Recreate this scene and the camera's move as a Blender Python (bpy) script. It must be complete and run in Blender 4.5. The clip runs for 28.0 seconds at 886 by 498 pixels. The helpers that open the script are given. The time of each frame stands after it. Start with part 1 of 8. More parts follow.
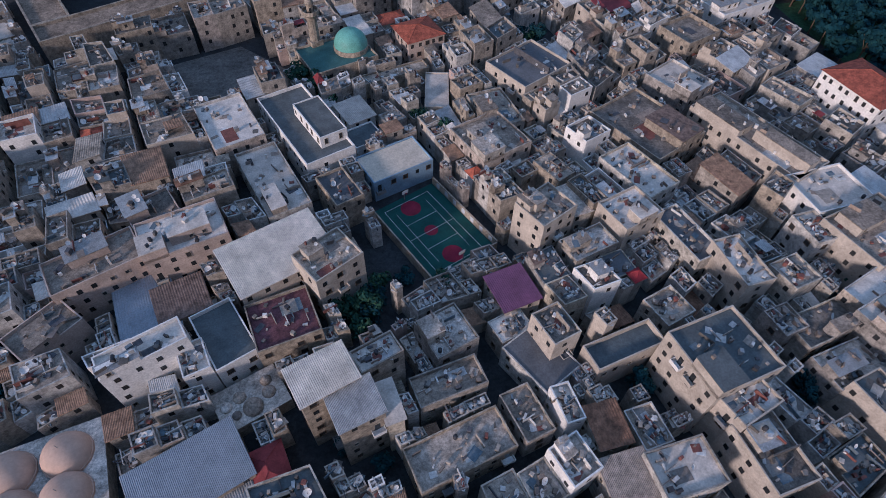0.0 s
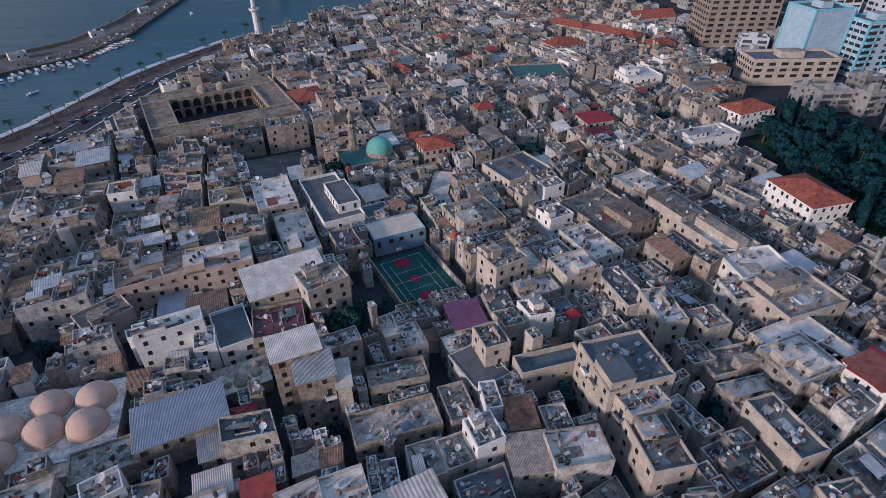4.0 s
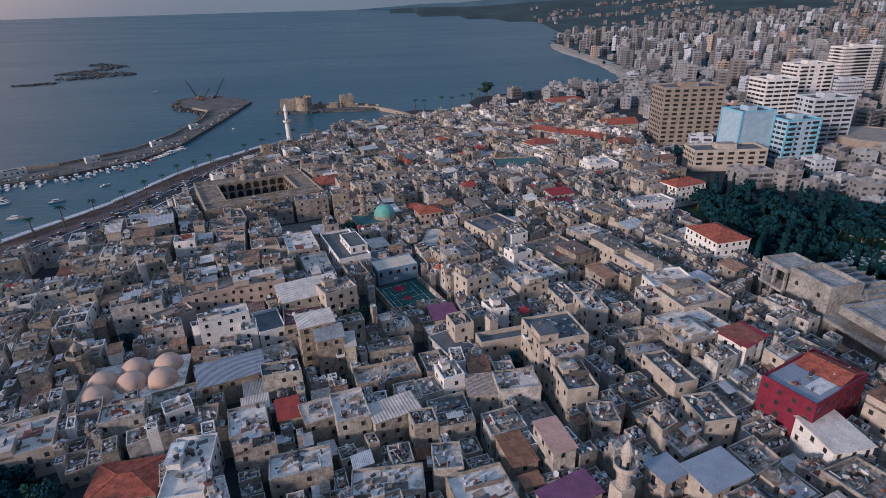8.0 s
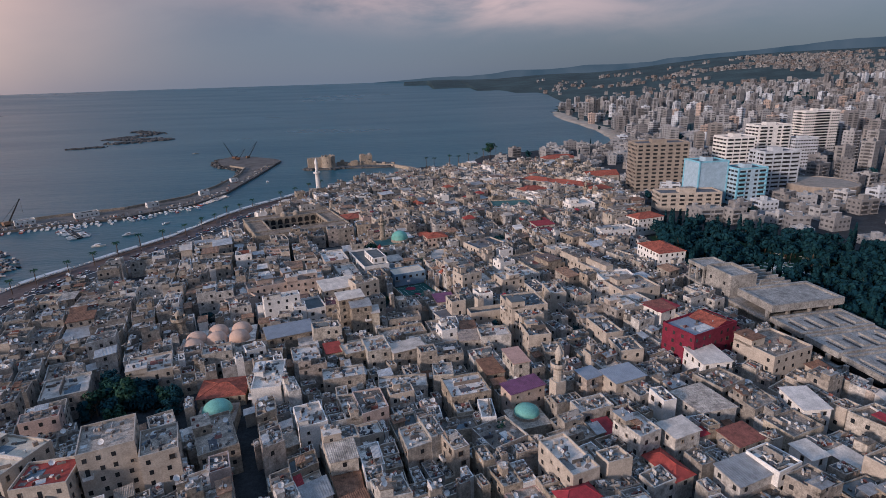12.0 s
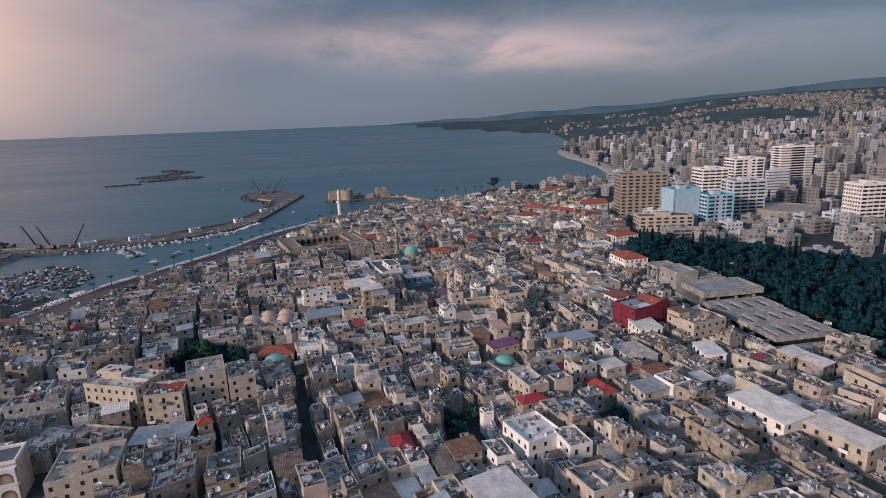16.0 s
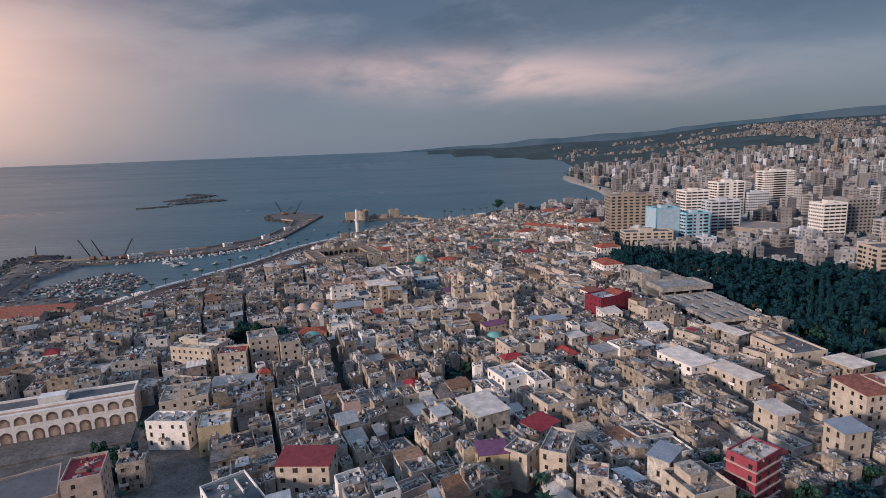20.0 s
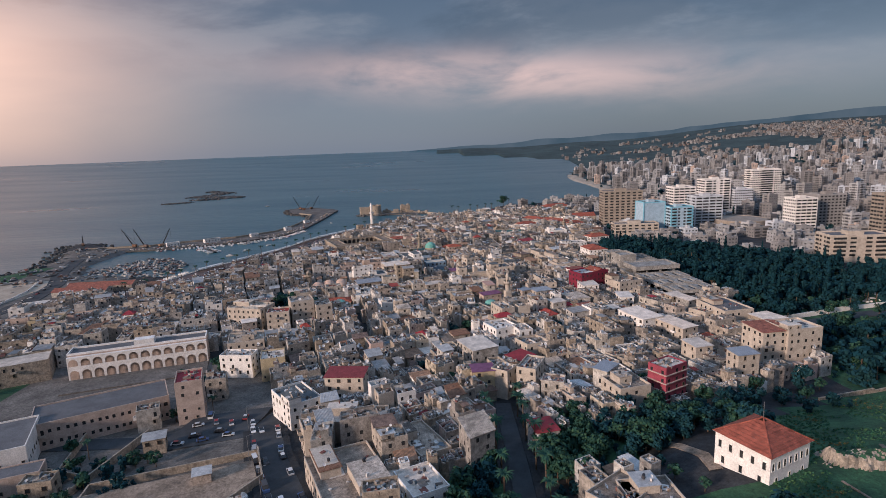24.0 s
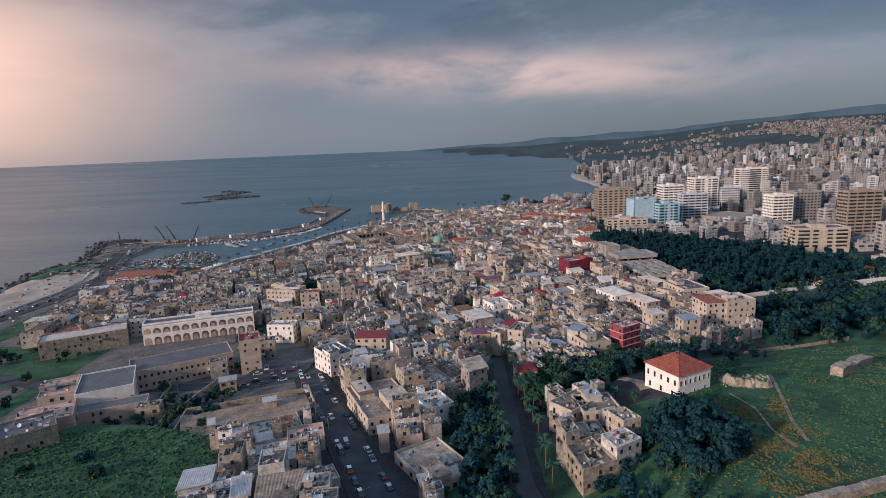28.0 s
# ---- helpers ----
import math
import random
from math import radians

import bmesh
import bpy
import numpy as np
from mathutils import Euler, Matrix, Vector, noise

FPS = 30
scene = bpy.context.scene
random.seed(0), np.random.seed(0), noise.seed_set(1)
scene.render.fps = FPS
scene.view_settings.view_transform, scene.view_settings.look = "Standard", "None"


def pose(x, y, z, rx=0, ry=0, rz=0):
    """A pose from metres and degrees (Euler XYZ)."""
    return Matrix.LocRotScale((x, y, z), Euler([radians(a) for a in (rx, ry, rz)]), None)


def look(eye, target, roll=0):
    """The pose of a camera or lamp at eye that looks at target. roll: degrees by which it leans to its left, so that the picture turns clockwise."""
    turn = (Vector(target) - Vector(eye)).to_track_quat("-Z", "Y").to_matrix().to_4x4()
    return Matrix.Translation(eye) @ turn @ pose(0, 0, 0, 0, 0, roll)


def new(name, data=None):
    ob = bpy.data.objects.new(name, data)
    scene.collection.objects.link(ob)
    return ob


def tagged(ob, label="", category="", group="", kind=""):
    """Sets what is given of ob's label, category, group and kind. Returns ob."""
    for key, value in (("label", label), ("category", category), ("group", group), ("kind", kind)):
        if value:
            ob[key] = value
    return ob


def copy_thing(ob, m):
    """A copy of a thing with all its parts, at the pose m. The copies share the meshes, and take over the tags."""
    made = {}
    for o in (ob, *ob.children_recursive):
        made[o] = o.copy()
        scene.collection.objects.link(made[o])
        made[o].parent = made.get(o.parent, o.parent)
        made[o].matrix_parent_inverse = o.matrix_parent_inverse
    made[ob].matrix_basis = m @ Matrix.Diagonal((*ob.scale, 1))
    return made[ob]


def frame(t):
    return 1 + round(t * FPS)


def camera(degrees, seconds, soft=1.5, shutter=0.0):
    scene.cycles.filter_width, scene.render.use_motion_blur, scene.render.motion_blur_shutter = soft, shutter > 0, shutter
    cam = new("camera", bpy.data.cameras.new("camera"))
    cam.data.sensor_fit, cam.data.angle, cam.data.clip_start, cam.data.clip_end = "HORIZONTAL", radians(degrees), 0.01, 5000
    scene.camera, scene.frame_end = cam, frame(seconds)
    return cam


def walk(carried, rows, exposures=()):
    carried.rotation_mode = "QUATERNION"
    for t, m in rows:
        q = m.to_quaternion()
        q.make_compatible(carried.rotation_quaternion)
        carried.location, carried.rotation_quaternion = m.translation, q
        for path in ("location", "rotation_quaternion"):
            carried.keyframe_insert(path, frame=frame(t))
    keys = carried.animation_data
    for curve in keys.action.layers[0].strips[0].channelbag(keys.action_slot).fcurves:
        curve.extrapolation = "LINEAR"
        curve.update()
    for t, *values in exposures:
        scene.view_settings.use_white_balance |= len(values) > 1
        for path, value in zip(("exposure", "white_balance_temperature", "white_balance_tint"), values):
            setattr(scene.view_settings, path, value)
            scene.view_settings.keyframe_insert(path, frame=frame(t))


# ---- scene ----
cam = camera(76.88, 28.0, soft=0.55)
walk(cam, [
    (0, look((-14.66, 421.54, 107.97), (2.11, 481.72, 29.88), 1.85)),
    (0.5, look((-13.45, 415.35, 106.99), (2.25, 479.13, 31.58), 1.82)),
    (1, look((-11.83, 409.57, 106.69), (2.68, 476.66, 33.97), 1.73)),
    (1.5, look((-9.81, 403.80, 107.07), (3.50, 473.82, 36.93), 1.51)),
    (2, look((-7.59, 398.27, 107.86), (4.55, 470.90, 40.20), 1.16)),
    (2.5, look((-5.20, 393.40, 108.10), (5.80, 468.29, 42.75), 0.67)),
    (3, look((-2.83, 388.11, 108.50), (7.23, 465.08, 45.45), 0.23)),
    (3.5, look((-1.09, 382.98, 108.31), (8.24, 461.88, 47.58), -0.12)),
    (5.5, look((4.20, 357.45, 106.56), (12.61, 443.43, 56.21), -1.04)),
    (6, look((4.06, 350.22, 106.20), (12.65, 437.48, 58.12), -1.04)),
    (7, look((3.75, 334.41, 106.38), (12.31, 423.82, 62.42), -1.10)),
    (8, look((4.28, 317.94, 107.09), (12.07, 409.14, 66.83), -1.52)),
    (9, look((3.30, 301.92, 106.37), (11.13, 394.84, 70.27), -1.70)),
    (9.5, look((3.10, 293.14, 105.94), (10.78, 386.72, 71.53), -1.67)),
    (10, look((2.81, 284.07, 105.84), (10.20, 378.16, 72.80), -1.65)),
    (10.5, look((2.80, 274.62, 106.01), (9.89, 369.07, 73.95), -1.65)),
    (11, look((2.77, 265.63, 106.23), (9.48, 360.38, 74.97), -1.69)),
    (12, look((2.47, 247.99, 106.40), (8.83, 343.36, 76.99), -1.76)),
    (12.5, look((2.51, 239.48, 106.55), (8.62, 335.11, 77.95), -1.79)),
    (14.5, look((2.90, 205.33, 106.26), (8.07, 302.00, 81.20), -2.02)),
    (15, look((3.01, 197.90, 105.88), (7.94, 294.82, 81.75), -2.11)),
    (16, look((2.95, 182.79, 105.58), (7.44, 280.10, 83.00), -2.16)),
    (17, look((3.39, 165.36, 105.79), (7.41, 263.01, 84.62), -2.20)),
    (18, look((3.61, 148.45, 105.35), (7.21, 246.41, 85.59), -2.28)),
    (19, look((3.49, 133.08, 104.89), (6.70, 231.28, 86.27), -2.32)),
    (19.5, look((3.45, 126.01, 104.95), (6.48, 224.29, 86.72), -2.28)),
    (20, look((3.48, 119.42, 105.47), (6.29, 217.76, 87.50), -2.16)),
    (20.5, look((3.11, 111.07, 104.98), (5.74, 209.43, 87.14), -2.16)),
    (21, look((2.90, 102.97, 104.90), (5.31, 201.34, 87.11), -2.15)),
    (21.5, look((3.03, 95.13, 105.08), (5.20, 193.51, 87.28), -2.13)),
    (23.5, look((3.41, 65.86, 104.98), (4.82, 164.23, 87.03), -2.06)),
    (24, look((3.33, 58.74, 105.30), (4.57, 157.10, 87.31), -2.07)),
    (25, look((3.38, 43.73, 106.75), (4.32, 142.08, 88.65), -2.16)),
    (26, look((1.98, 30.93, 108.24), (2.80, 129.27, 90.12), -2.33)),
    (27, look((1.55, 17.10, 109.24), (2.09, 115.44, 91.11), -2.38)),
    (28, look((2.77, 1.63, 109.90), (2.79, 99.97, 91.73), -2.31)),
], exposures=((0, -0.02, 5360, 13), (5, 0.0, 5470, 11), (14, 0.06, 5880, 12), (28, 0.26, 6180, 11)))

# ---------------------------------------------------------------- world, sun, exposure
def nodes_of(tree):
    tree.nodes.clear()
    return tree.nodes, tree.links


def make_world():
    w = bpy.data.worlds.new("sky")
    scene.world = w
    w.use_nodes = True
    n, l = nodes_of(w.node_tree)
    out = n.new("ShaderNodeOutputWorld")
    sky = n.new("ShaderNodeTexSky")
    sky.sky_type = "NISHITA"
    sky.sun_disc = False
    sky.sun_elevation, sky.sun_rotation = radians(SUN_EL), radians(SUN_AZ)
    co = n.new("ShaderNodeTexCoord")
    sep = n.new("ShaderNodeSeparateXYZ")
    l.new(co.outputs["Generated"], sep.inputs[0])

    def math_node(op, a, b=None, c=None):
        m = n.new("ShaderNodeMath")
        m.operation = op
        for k, v in enumerate((a, b, c)):
            if v is None:
                continue
            if isinstance(v, (int, float)):
                m.inputs[k].default_value = v
            else:
                l.new(v, m.inputs[k])
        return m.outputs[0]

    def mix(f, a, b):
        m = n.new("ShaderNodeMix")
        m.data_type = "RGBA"
        l.new(f, m.inputs["Factor"])
        for key, v in ((6, a), (7, b)):
            if isinstance(v, tuple):
                m.inputs[key].default_value = (*v, 1)
            else:
                l.new(v, m.inputs[key])
        return m.outputs[2]

    def ramp(f, lo, hi):
        m = n.new("ShaderNodeMapRange")
        m.interpolation_type = "SMOOTHSTEP"
        l.new(f, m.inputs[0])
        m.inputs[1].default_value, m.inputs[2].default_value = lo, hi
        return m.outputs[0]

    az = math_node("ARCTAN2", sep.outputs[0], sep.outputs[1])
    el = math_node("ARCSINE", sep.outputs[2])
    vec = n.new("ShaderNodeCombineXYZ")
    l.new(az, vec.inputs[0])
    l.new(math_node("MULTIPLY", el, 3.2), vec.inputs[1])

    def cloud(scale, detail, seed, rough=0.55):
        t = n.new("ShaderNodeTexNoise")
        t.noise_dimensions = "4D"
        t.inputs["Scale"].default_value, t.inputs["Detail"].default_value = scale, detail
        t.inputs["Roughness"].default_value, t.inputs["W"].default_value = rough, seed
        t.inputs["Distortion"].default_value = 0.4
        l.new(vec.outputs[0], t.inputs["Vector"])
        return t.outputs[0]

    # a low grey veil, slate clouds with warm torn edges above, a glow round the low sun's side
    up = ramp(el, -0.02, 0.30)
    base = mix(up, (0.150, 0.176, 0.222), (0.066, 0.096, 0.142))
    c1 = ramp(cloud(2.9, 7, 3.1), 0.44, 0.62)
    base = mix(math_node("MULTIPLY", math_node("MULTIPLY", c1, ramp(el, 0.03, 0.16)), 0.75), base, (0.205, 0.215, 0.245))
    slate = math_node("MULTIPLY", ramp(cloud(2.1, 7, 9.2, 0.62), 0.47, 0.62), ramp(el, 0.10, 0.20))
    base = mix(math_node("MULTIPLY", slate, 0.75), base, (0.052, 0.073, 0.108))
    low = math_node("MULTIPLY", ramp(az, -0.15, 0.45), math_node("SUBTRACT", 1.0, ramp(el, 0.02, 0.13)))
    base = mix(math_node("MULTIPLY", low, 0.8), base, (0.082, 0.108, 0.142))
    dx = math_node("DIVIDE", math_node("SUBTRACT", az, 0.12), 0.33)
    dy = math_node("DIVIDE", math_node("SUBTRACT", el, math_node("MULTIPLY_ADD", az, -0.05, 0.122)), 0.036)
    band = math_node("EXPONENT", math_node("MULTIPLY", math_node("ADD", math_node("MULTIPLY", dx, dx), math_node("MULTIPLY", dy, dy)), -1.0))
    torn = ramp(cloud(5.0, 6, 8.4), 0.24, 0.62)
    base = mix(math_node("MULTIPLY", math_node("MULTIPLY", band, torn), 0.98), base, (0.60, 0.41, 0.37))
    high = math_node("MULTIPLY", ramp(el, 0.22, 0.36), ramp(cloud(3.2, 5, 1.7), 0.46, 0.62))
    base = mix(math_node("MULTIPLY", high, 0.85), base, (0.46, 0.37, 0.37))
    gx = math_node("DIVIDE", math_node("SUBTRACT", az, -0.80), 0.29)
    gy = math_node("DIVIDE", math_node("SUBTRACT", el, 0.125), 0.13)
    glow = math_node("EXPONENT", math_node("MULTIPLY", math_node("ADD", math_node("MULTIPLY", gx, gx), math_node("MULTIPLY", gy, gy)), -1.0))
    gmod = math_node("MULTIPLY_ADD", cloud(2.6, 4, 5.5), 0.7, 0.62)
    base = mix(math_node("MINIMUM", math_node("MULTIPLY", glow, gmod), 1.0), base, (1.12, 0.68, 0.49))
    # overcast: the vault overhead is brighter than its rim
    base = mix(ramp(el, 0.42, 1.1), base, (0.117, 0.190, 0.302))
    vault = math_node("MULTIPLY_ADD", ramp(el, 0.40, 1.25), VAULT, 1.0)
    bg1, bg2 = n.new("ShaderNodeBackground"), n.new("ShaderNodeBackground")
    l.new(sky.outputs[0], bg1.inputs[0])
    bg1.inputs[1].default_value = 0.012
    l.new(base, bg2.inputs[0])
    l.new(vault, bg2.inputs[1])
    add = n.new("ShaderNodeAddShader")
    l.new(bg1.outputs[0], add.inputs[0])
    l.new(bg2.outputs[0], add.inputs[1])
    l.new(add.outputs[0], out.inputs[0])


SUN_EL, SUN_AZ, VAULT = 15.0, 243.0, 1.88
make_world()
sun = new("sun", bpy.data.lights.new("sun", "SUN"))
sun.data.energy, sun.data.angle, sun.data.color = 3.65, radians(7), (1.0, 0.765, 0.63)
_s = Vector((-0.79, -0.58, 0.265))
sun.matrix_world = look(_s * 1000, (0, 0, 0))

# ---------------------------------------------------------------- materials
MATS = {}


def material(name, stops, scale=0.6, fine=6.0, rough=0.9, metal=0.0, bump=0.25, vary=0.25, by_object=True, wave=None, island=False, spec=0.3, stain=0.35):
    """stops: base colours, picked by object or piece, broken by stains at one scale and grain at another."""
    m = bpy.data.materials.new(name)
    m.use_nodes = True
    n, l = nodes_of(m.node_tree)
    out, bsdf = n.new("ShaderNodeOutputMaterial"), n.new("ShaderNodeBsdfPrincipled")
    l.new(bsdf.outputs[0], out.inputs[0])
    bsdf.inputs["Roughness"].default_value, bsdf.inputs["Metallic"].default_value = rough, metal
    bsdf.inputs["Specular IOR Level"].default_value = spec
    co = n.new("ShaderNodeNewGeometry")
    cr = n.new("ShaderNodeValToRGB")
    els = cr.color_ramp.elements
    cr.color_ramp.interpolation = "CONSTANT" if len(stops) > 2 else "LINEAR"
    while len(els) < len(stops):
        els.new(0.5)
    for k, c in enumerate(stops):
        els[k].position = k / len(stops) if len(stops) > 2 else k / max(1, len(stops) - 1)
        els[k].color = (*c, 1)
    if island:
        l.new(co.outputs["Random Per Island"], cr.inputs[0])
    elif by_object:
        info = n.new("ShaderNodeObjectInfo")
        l.new(info.outputs["Random"], cr.inputs[0])
    big, small = n.new("ShaderNodeTexNoise"), n.new("ShaderNodeTexNoise")
    for t, s, d in ((big, scale, 8), (small, fine, 4)):
        t.inputs["Scale"].default_value, t.inputs["Detail"].default_value = s, d
        t.inputs["Roughness"].default_value = 0.65
        l.new(co.outputs["Position"], t.inputs["Vector"])
    if not island and not by_object:
        l.new(big.outputs[0], cr.inputs[0])
    mr = n.new("ShaderNodeMapRange")
    l.new(big.outputs[0], mr.inputs[0])
    mr.inputs[1].default_value, mr.inputs[2].default_value = 0.32, 0.68
    mr.inputs[3].default_value, mr.inputs[4].default_value = 1 - stain, 1 + stain * 0.45
    ms = n.new("ShaderNodeMapRange")
    l.new(small.outputs[0], ms.inputs[0])
    ms.inputs[1].default_value, ms.inputs[2].default_value = 0.3, 0.7
    ms.inputs[3].default_value, ms.inputs[4].default_value = 1 - vary, 1 + vary * 0.5
    mul = n.new("ShaderNodeMath")
    mul.operation = "MULTIPLY"
    l.new(mr.outputs[0], mul.inputs[0])
    l.new(ms.outputs[0], mul.inputs[1])
    if stain >= 0.4:
        worn = n.new("ShaderNodeTexNoise")
        worn.inputs["Scale"].default_value, worn.inputs["Detail"].default_value, worn.inputs["Roughness"].default_value = 0.9, 7, 0.75
        l.new(co.outputs["Position"], worn.inputs["Vector"])
        mw = n.new("ShaderNodeMapRange")
        l.new(worn.outputs[0], mw.inputs[0])
        mw.inputs[1].default_value, mw.inputs[2].default_value, mw.inputs[3].default_value, mw.inputs[4].default_value = 0.44, 0.66, 1.12, 0.55
        both = n.new("ShaderNodeMath")
        both.operation = "MULTIPLY"
        l.new(mul.outputs[0], both.inputs[0])
        l.new(mw.outputs[0], both.inputs[1])
        mul = both
        speck, mk, dot = n.new("ShaderNodeTexNoise"), n.new("ShaderNodeMapRange"), n.new("ShaderNodeMath")
        speck.inputs["Scale"].default_value, speck.inputs["Detail"].default_value, speck.inputs["Roughness"].default_value = 2.3, 5, 0.8
        run = n.new("ShaderNodeMapping")
        run.inputs["Scale"].default_value = (1.0, 1.0, 0.35)
        l.new(co.outputs["Position"], run.inputs[0])
        l.new(run.outputs[0], speck.inputs["Vector"])
        l.new(speck.outputs[0], mk.inputs[0])
        mk.inputs[1].default_value, mk.inputs[2].default_value, mk.inputs[3].default_value, mk.inputs[4].default_value = 0.38, 0.66, 1.10, 0.82
        dot.operation = "MULTIPLY"
        l.new(mul.outputs[0], dot.inputs[0])
        l.new(mk.outputs[0], dot.inputs[1])
        mul = dot
    vm = n.new("ShaderNodeVectorMath")
    vm.operation = "SCALE"
    l.new(cr.outputs[0], vm.inputs[0])
    l.new(mul.outputs[0], vm.inputs["Scale"])
    l.new(vm.outputs[0], bsdf.inputs["Base Color"])
    if bump:
        b = n.new("ShaderNodeBump")
        b.inputs["Strength"].default_value, b.inputs["Distance"].default_value = bump, 0.08
        l.new(small.outputs[0], b.inputs["Height"])
        l.new(b.outputs[0], bsdf.inputs["Normal"])
    MATS[name] = m
    return m


WALL = material("wall_plaster", [(0.415, 0.359, 0.297), (0.491, 0.447, 0.385), (0.353, 0.314, 0.269), (0.535, 0.502, 0.457), (0.394, 0.350, 0.300), (0.456, 0.389, 0.333), (0.575, 0.547, 0.508), (0.325, 0.297, 0.269), (0.445, 0.412, 0.367), (0.497, 0.435, 0.346)], 0.35, 3.0, stain=0.45)
WALLS = [material(f"plaster_{n}", [c, tuple(v * 0.9 for v in c)], 0.35, 3.0, by_object=False, stain=0.45) for n, c in (("ochre", (0.415, 0.359, 0.297)), ("cream", (0.491, 0.447, 0.385)), ("umber", (0.338, 0.305, 0.266)), ("chalk", (0.539, 0.511, 0.472)), ("clay", (0.442, 0.380, 0.330)), ("grey", (0.331, 0.314, 0.292)), ("lime", (0.575, 0.547, 0.508)), ("sand", (0.394, 0.350, 0.300)))]
ROOFS = [material(f"roof_{n}", [c, tuple(v * 0.8 for v in c)], 0.22, 2.4, by_object=False, stain=0.6, vary=0.4) for n, c in (("grey", (0.440, 0.360, 0.290)), ("pale", (0.620, 0.530, 0.445)), ("dull", (0.285, 0.236, 0.190)), ("chalky", (0.700, 0.615, 0.535)), ("brown", (0.345, 0.265, 0.200)), ("dark", (0.180, 0.155, 0.130)))]
STONE = material("sandstone", [(0.400, 0.335, 0.262), (0.330, 0.280, 0.222)], 0.5, 2.2, bump=0.5, stain=0.45)
ROOF = material("roof_concrete", [(0.430, 0.352, 0.282), (0.560, 0.478, 0.400), (0.290, 0.240, 0.195), (0.475, 0.395, 0.315), (0.670, 0.585, 0.505), (0.345, 0.278, 0.220), (0.490, 0.415, 0.345), (0.215, 0.182, 0.154)], 0.22, 2.4, stain=0.6, vary=0.4, bump=0.4)
PALE = material("whitewashed_roof", [(0.62, 0.54, 0.465), (0.72, 0.64, 0.565), (0.56, 0.485, 0.415), (0.67, 0.59, 0.51)], 0.3, 2.5, stain=0.36)
WHITE = material("white_paint", [(0.74, 0.71, 0.67), (0.80, 0.77, 0.73)], 0.3, 2.5, stain=0.2)
DARK = material("dark_membrane", [(0.10, 0.12, 0.13), (0.13, 0.14, 0.14)], 0.3, 2.5, stain=0.35)
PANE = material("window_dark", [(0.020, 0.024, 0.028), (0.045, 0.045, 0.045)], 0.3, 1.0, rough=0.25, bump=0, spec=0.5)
TIN = material("tin_sheet", [(0.43, 0.425, 0.415), (0.55, 0.54, 0.525), (0.35, 0.34, 0.33)], 0.5, 4.0, rough=0.5, metal=0.35, stain=0.35)
RUST = material("rusty_sheet", [(0.25, 0.13, 0.08), (0.33, 0.20, 0.13), (0.22, 0.15, 0.12)], 0.6, 3.0, rough=0.8, stain=0.5)
TILE = material("red_tile", [(0.40, 0.105, 0.06), (0.32, 0.09, 0.058)], 0.6, 5.0, rough=0.8, stain=0.42)
REDSHEET = material("red_sheet", [(0.30, 0.035, 0.045), (0.24, 0.045, 0.05), (0.33, 0.06, 0.045)], 0.5, 3.0, rough=0.7, stain=0.35)
PURPLE = material("purple_sheet", [(0.16, 0.06, 0.12), (0.19, 0.08, 0.15)], 0.5, 3.0, rough=0.7)
REDPAINT = material("red_paint", [(0.225, 0.020, 0.045), (0.19, 0.020, 0.042)], 0.5, 3.0, rough=0.8, stain=0.35)
CYAN = material("blue_paint", [(0.37, 0.50, 0.60), (0.41, 0.54, 0.63)], 0.3, 2.5, rough=0.8, stain=0.2)
CREAM = material("cream_plaster", [(0.505, 0.440, 0.368), (0.455, 0.398, 0.335)], 0.35, 2.5, stain=0.28)
YELLOW = material("yellow_plaster", [(0.501, 0.417, 0.260), (0.474, 0.390, 0.275)], 0.35, 2.5, stain=0.25)
PINK = material("pink_plaster", [(0.463, 0.340, 0.295), (0.490, 0.389, 0.345)], 0.35, 2.5, stain=0.25)
GREENDOME = material("green_paint", [(0.16, 0.40, 0.33), (0.18, 0.42, 0.35)], 0.4, 3.0, rough=0.55, stain=0.25)
COURTGREEN = material("court_green", [(0.008, 0.062, 0.055), (0.011, 0.072, 0.062)], 0.3, 4.0, rough=0.8, stain=0.3)
COURTRED = material("court_red", [(0.20, 0.012, 0.036), (0.23, 0.016, 0.040)], 0.4, 4.0, rough=0.8)
BLUETARP = material("blue_sheet", [(0.03, 0.22, 0.45), (0.04, 0.26, 0.50)], 0.5, 3.0, rough=0.6)
ASPHALT = material("asphalt", [(0.040, 0.046, 0.052), (0.064, 0.070, 0.076)], 0.12, 3.0, by_object=False, stain=0.35)
# Blue-black shade of the narrow lanes is mixed into this paving colour.
PAVING = material("shade_dark_paving", [(0.022, 0.025, 0.029), (0.048, 0.050, 0.053)], 0.15, 2.0, by_object=False, stain=0.4)
YARD = material("worn_yard", [(0.115, 0.105, 0.095), (0.185, 0.168, 0.150)], 0.12, 1.6, by_object=False, stain=0.45)
BRICKPAVE = material("red_paving", [(0.105, 0.078, 0.074), (0.145, 0.108, 0.098)], 0.2, 2.0, by_object=False)
DIRT = material("bare_earth", [(0.25, 0.19, 0.14), (0.33, 0.26, 0.20)], 0.2, 2.0, by_object=False, stain=0.4)
SAND = material("beach_sand", [(0.38, 0.31, 0.24), (0.45, 0.38, 0.30)], 0.05, 1.0, by_object=False)
ROCK = material("shore_rock", [(0.075, 0.073, 0.070), (0.13, 0.122, 0.112), (0.05, 0.05, 0.05)], 0.3, 2.0, island=True, stain=0.4)
GRASS = material("grass", [(0.016, 0.070, 0.046), (0.056, 0.130, 0.052)], 0.10, 1.4, by_object=False, stain=0.5, bump=0.6)
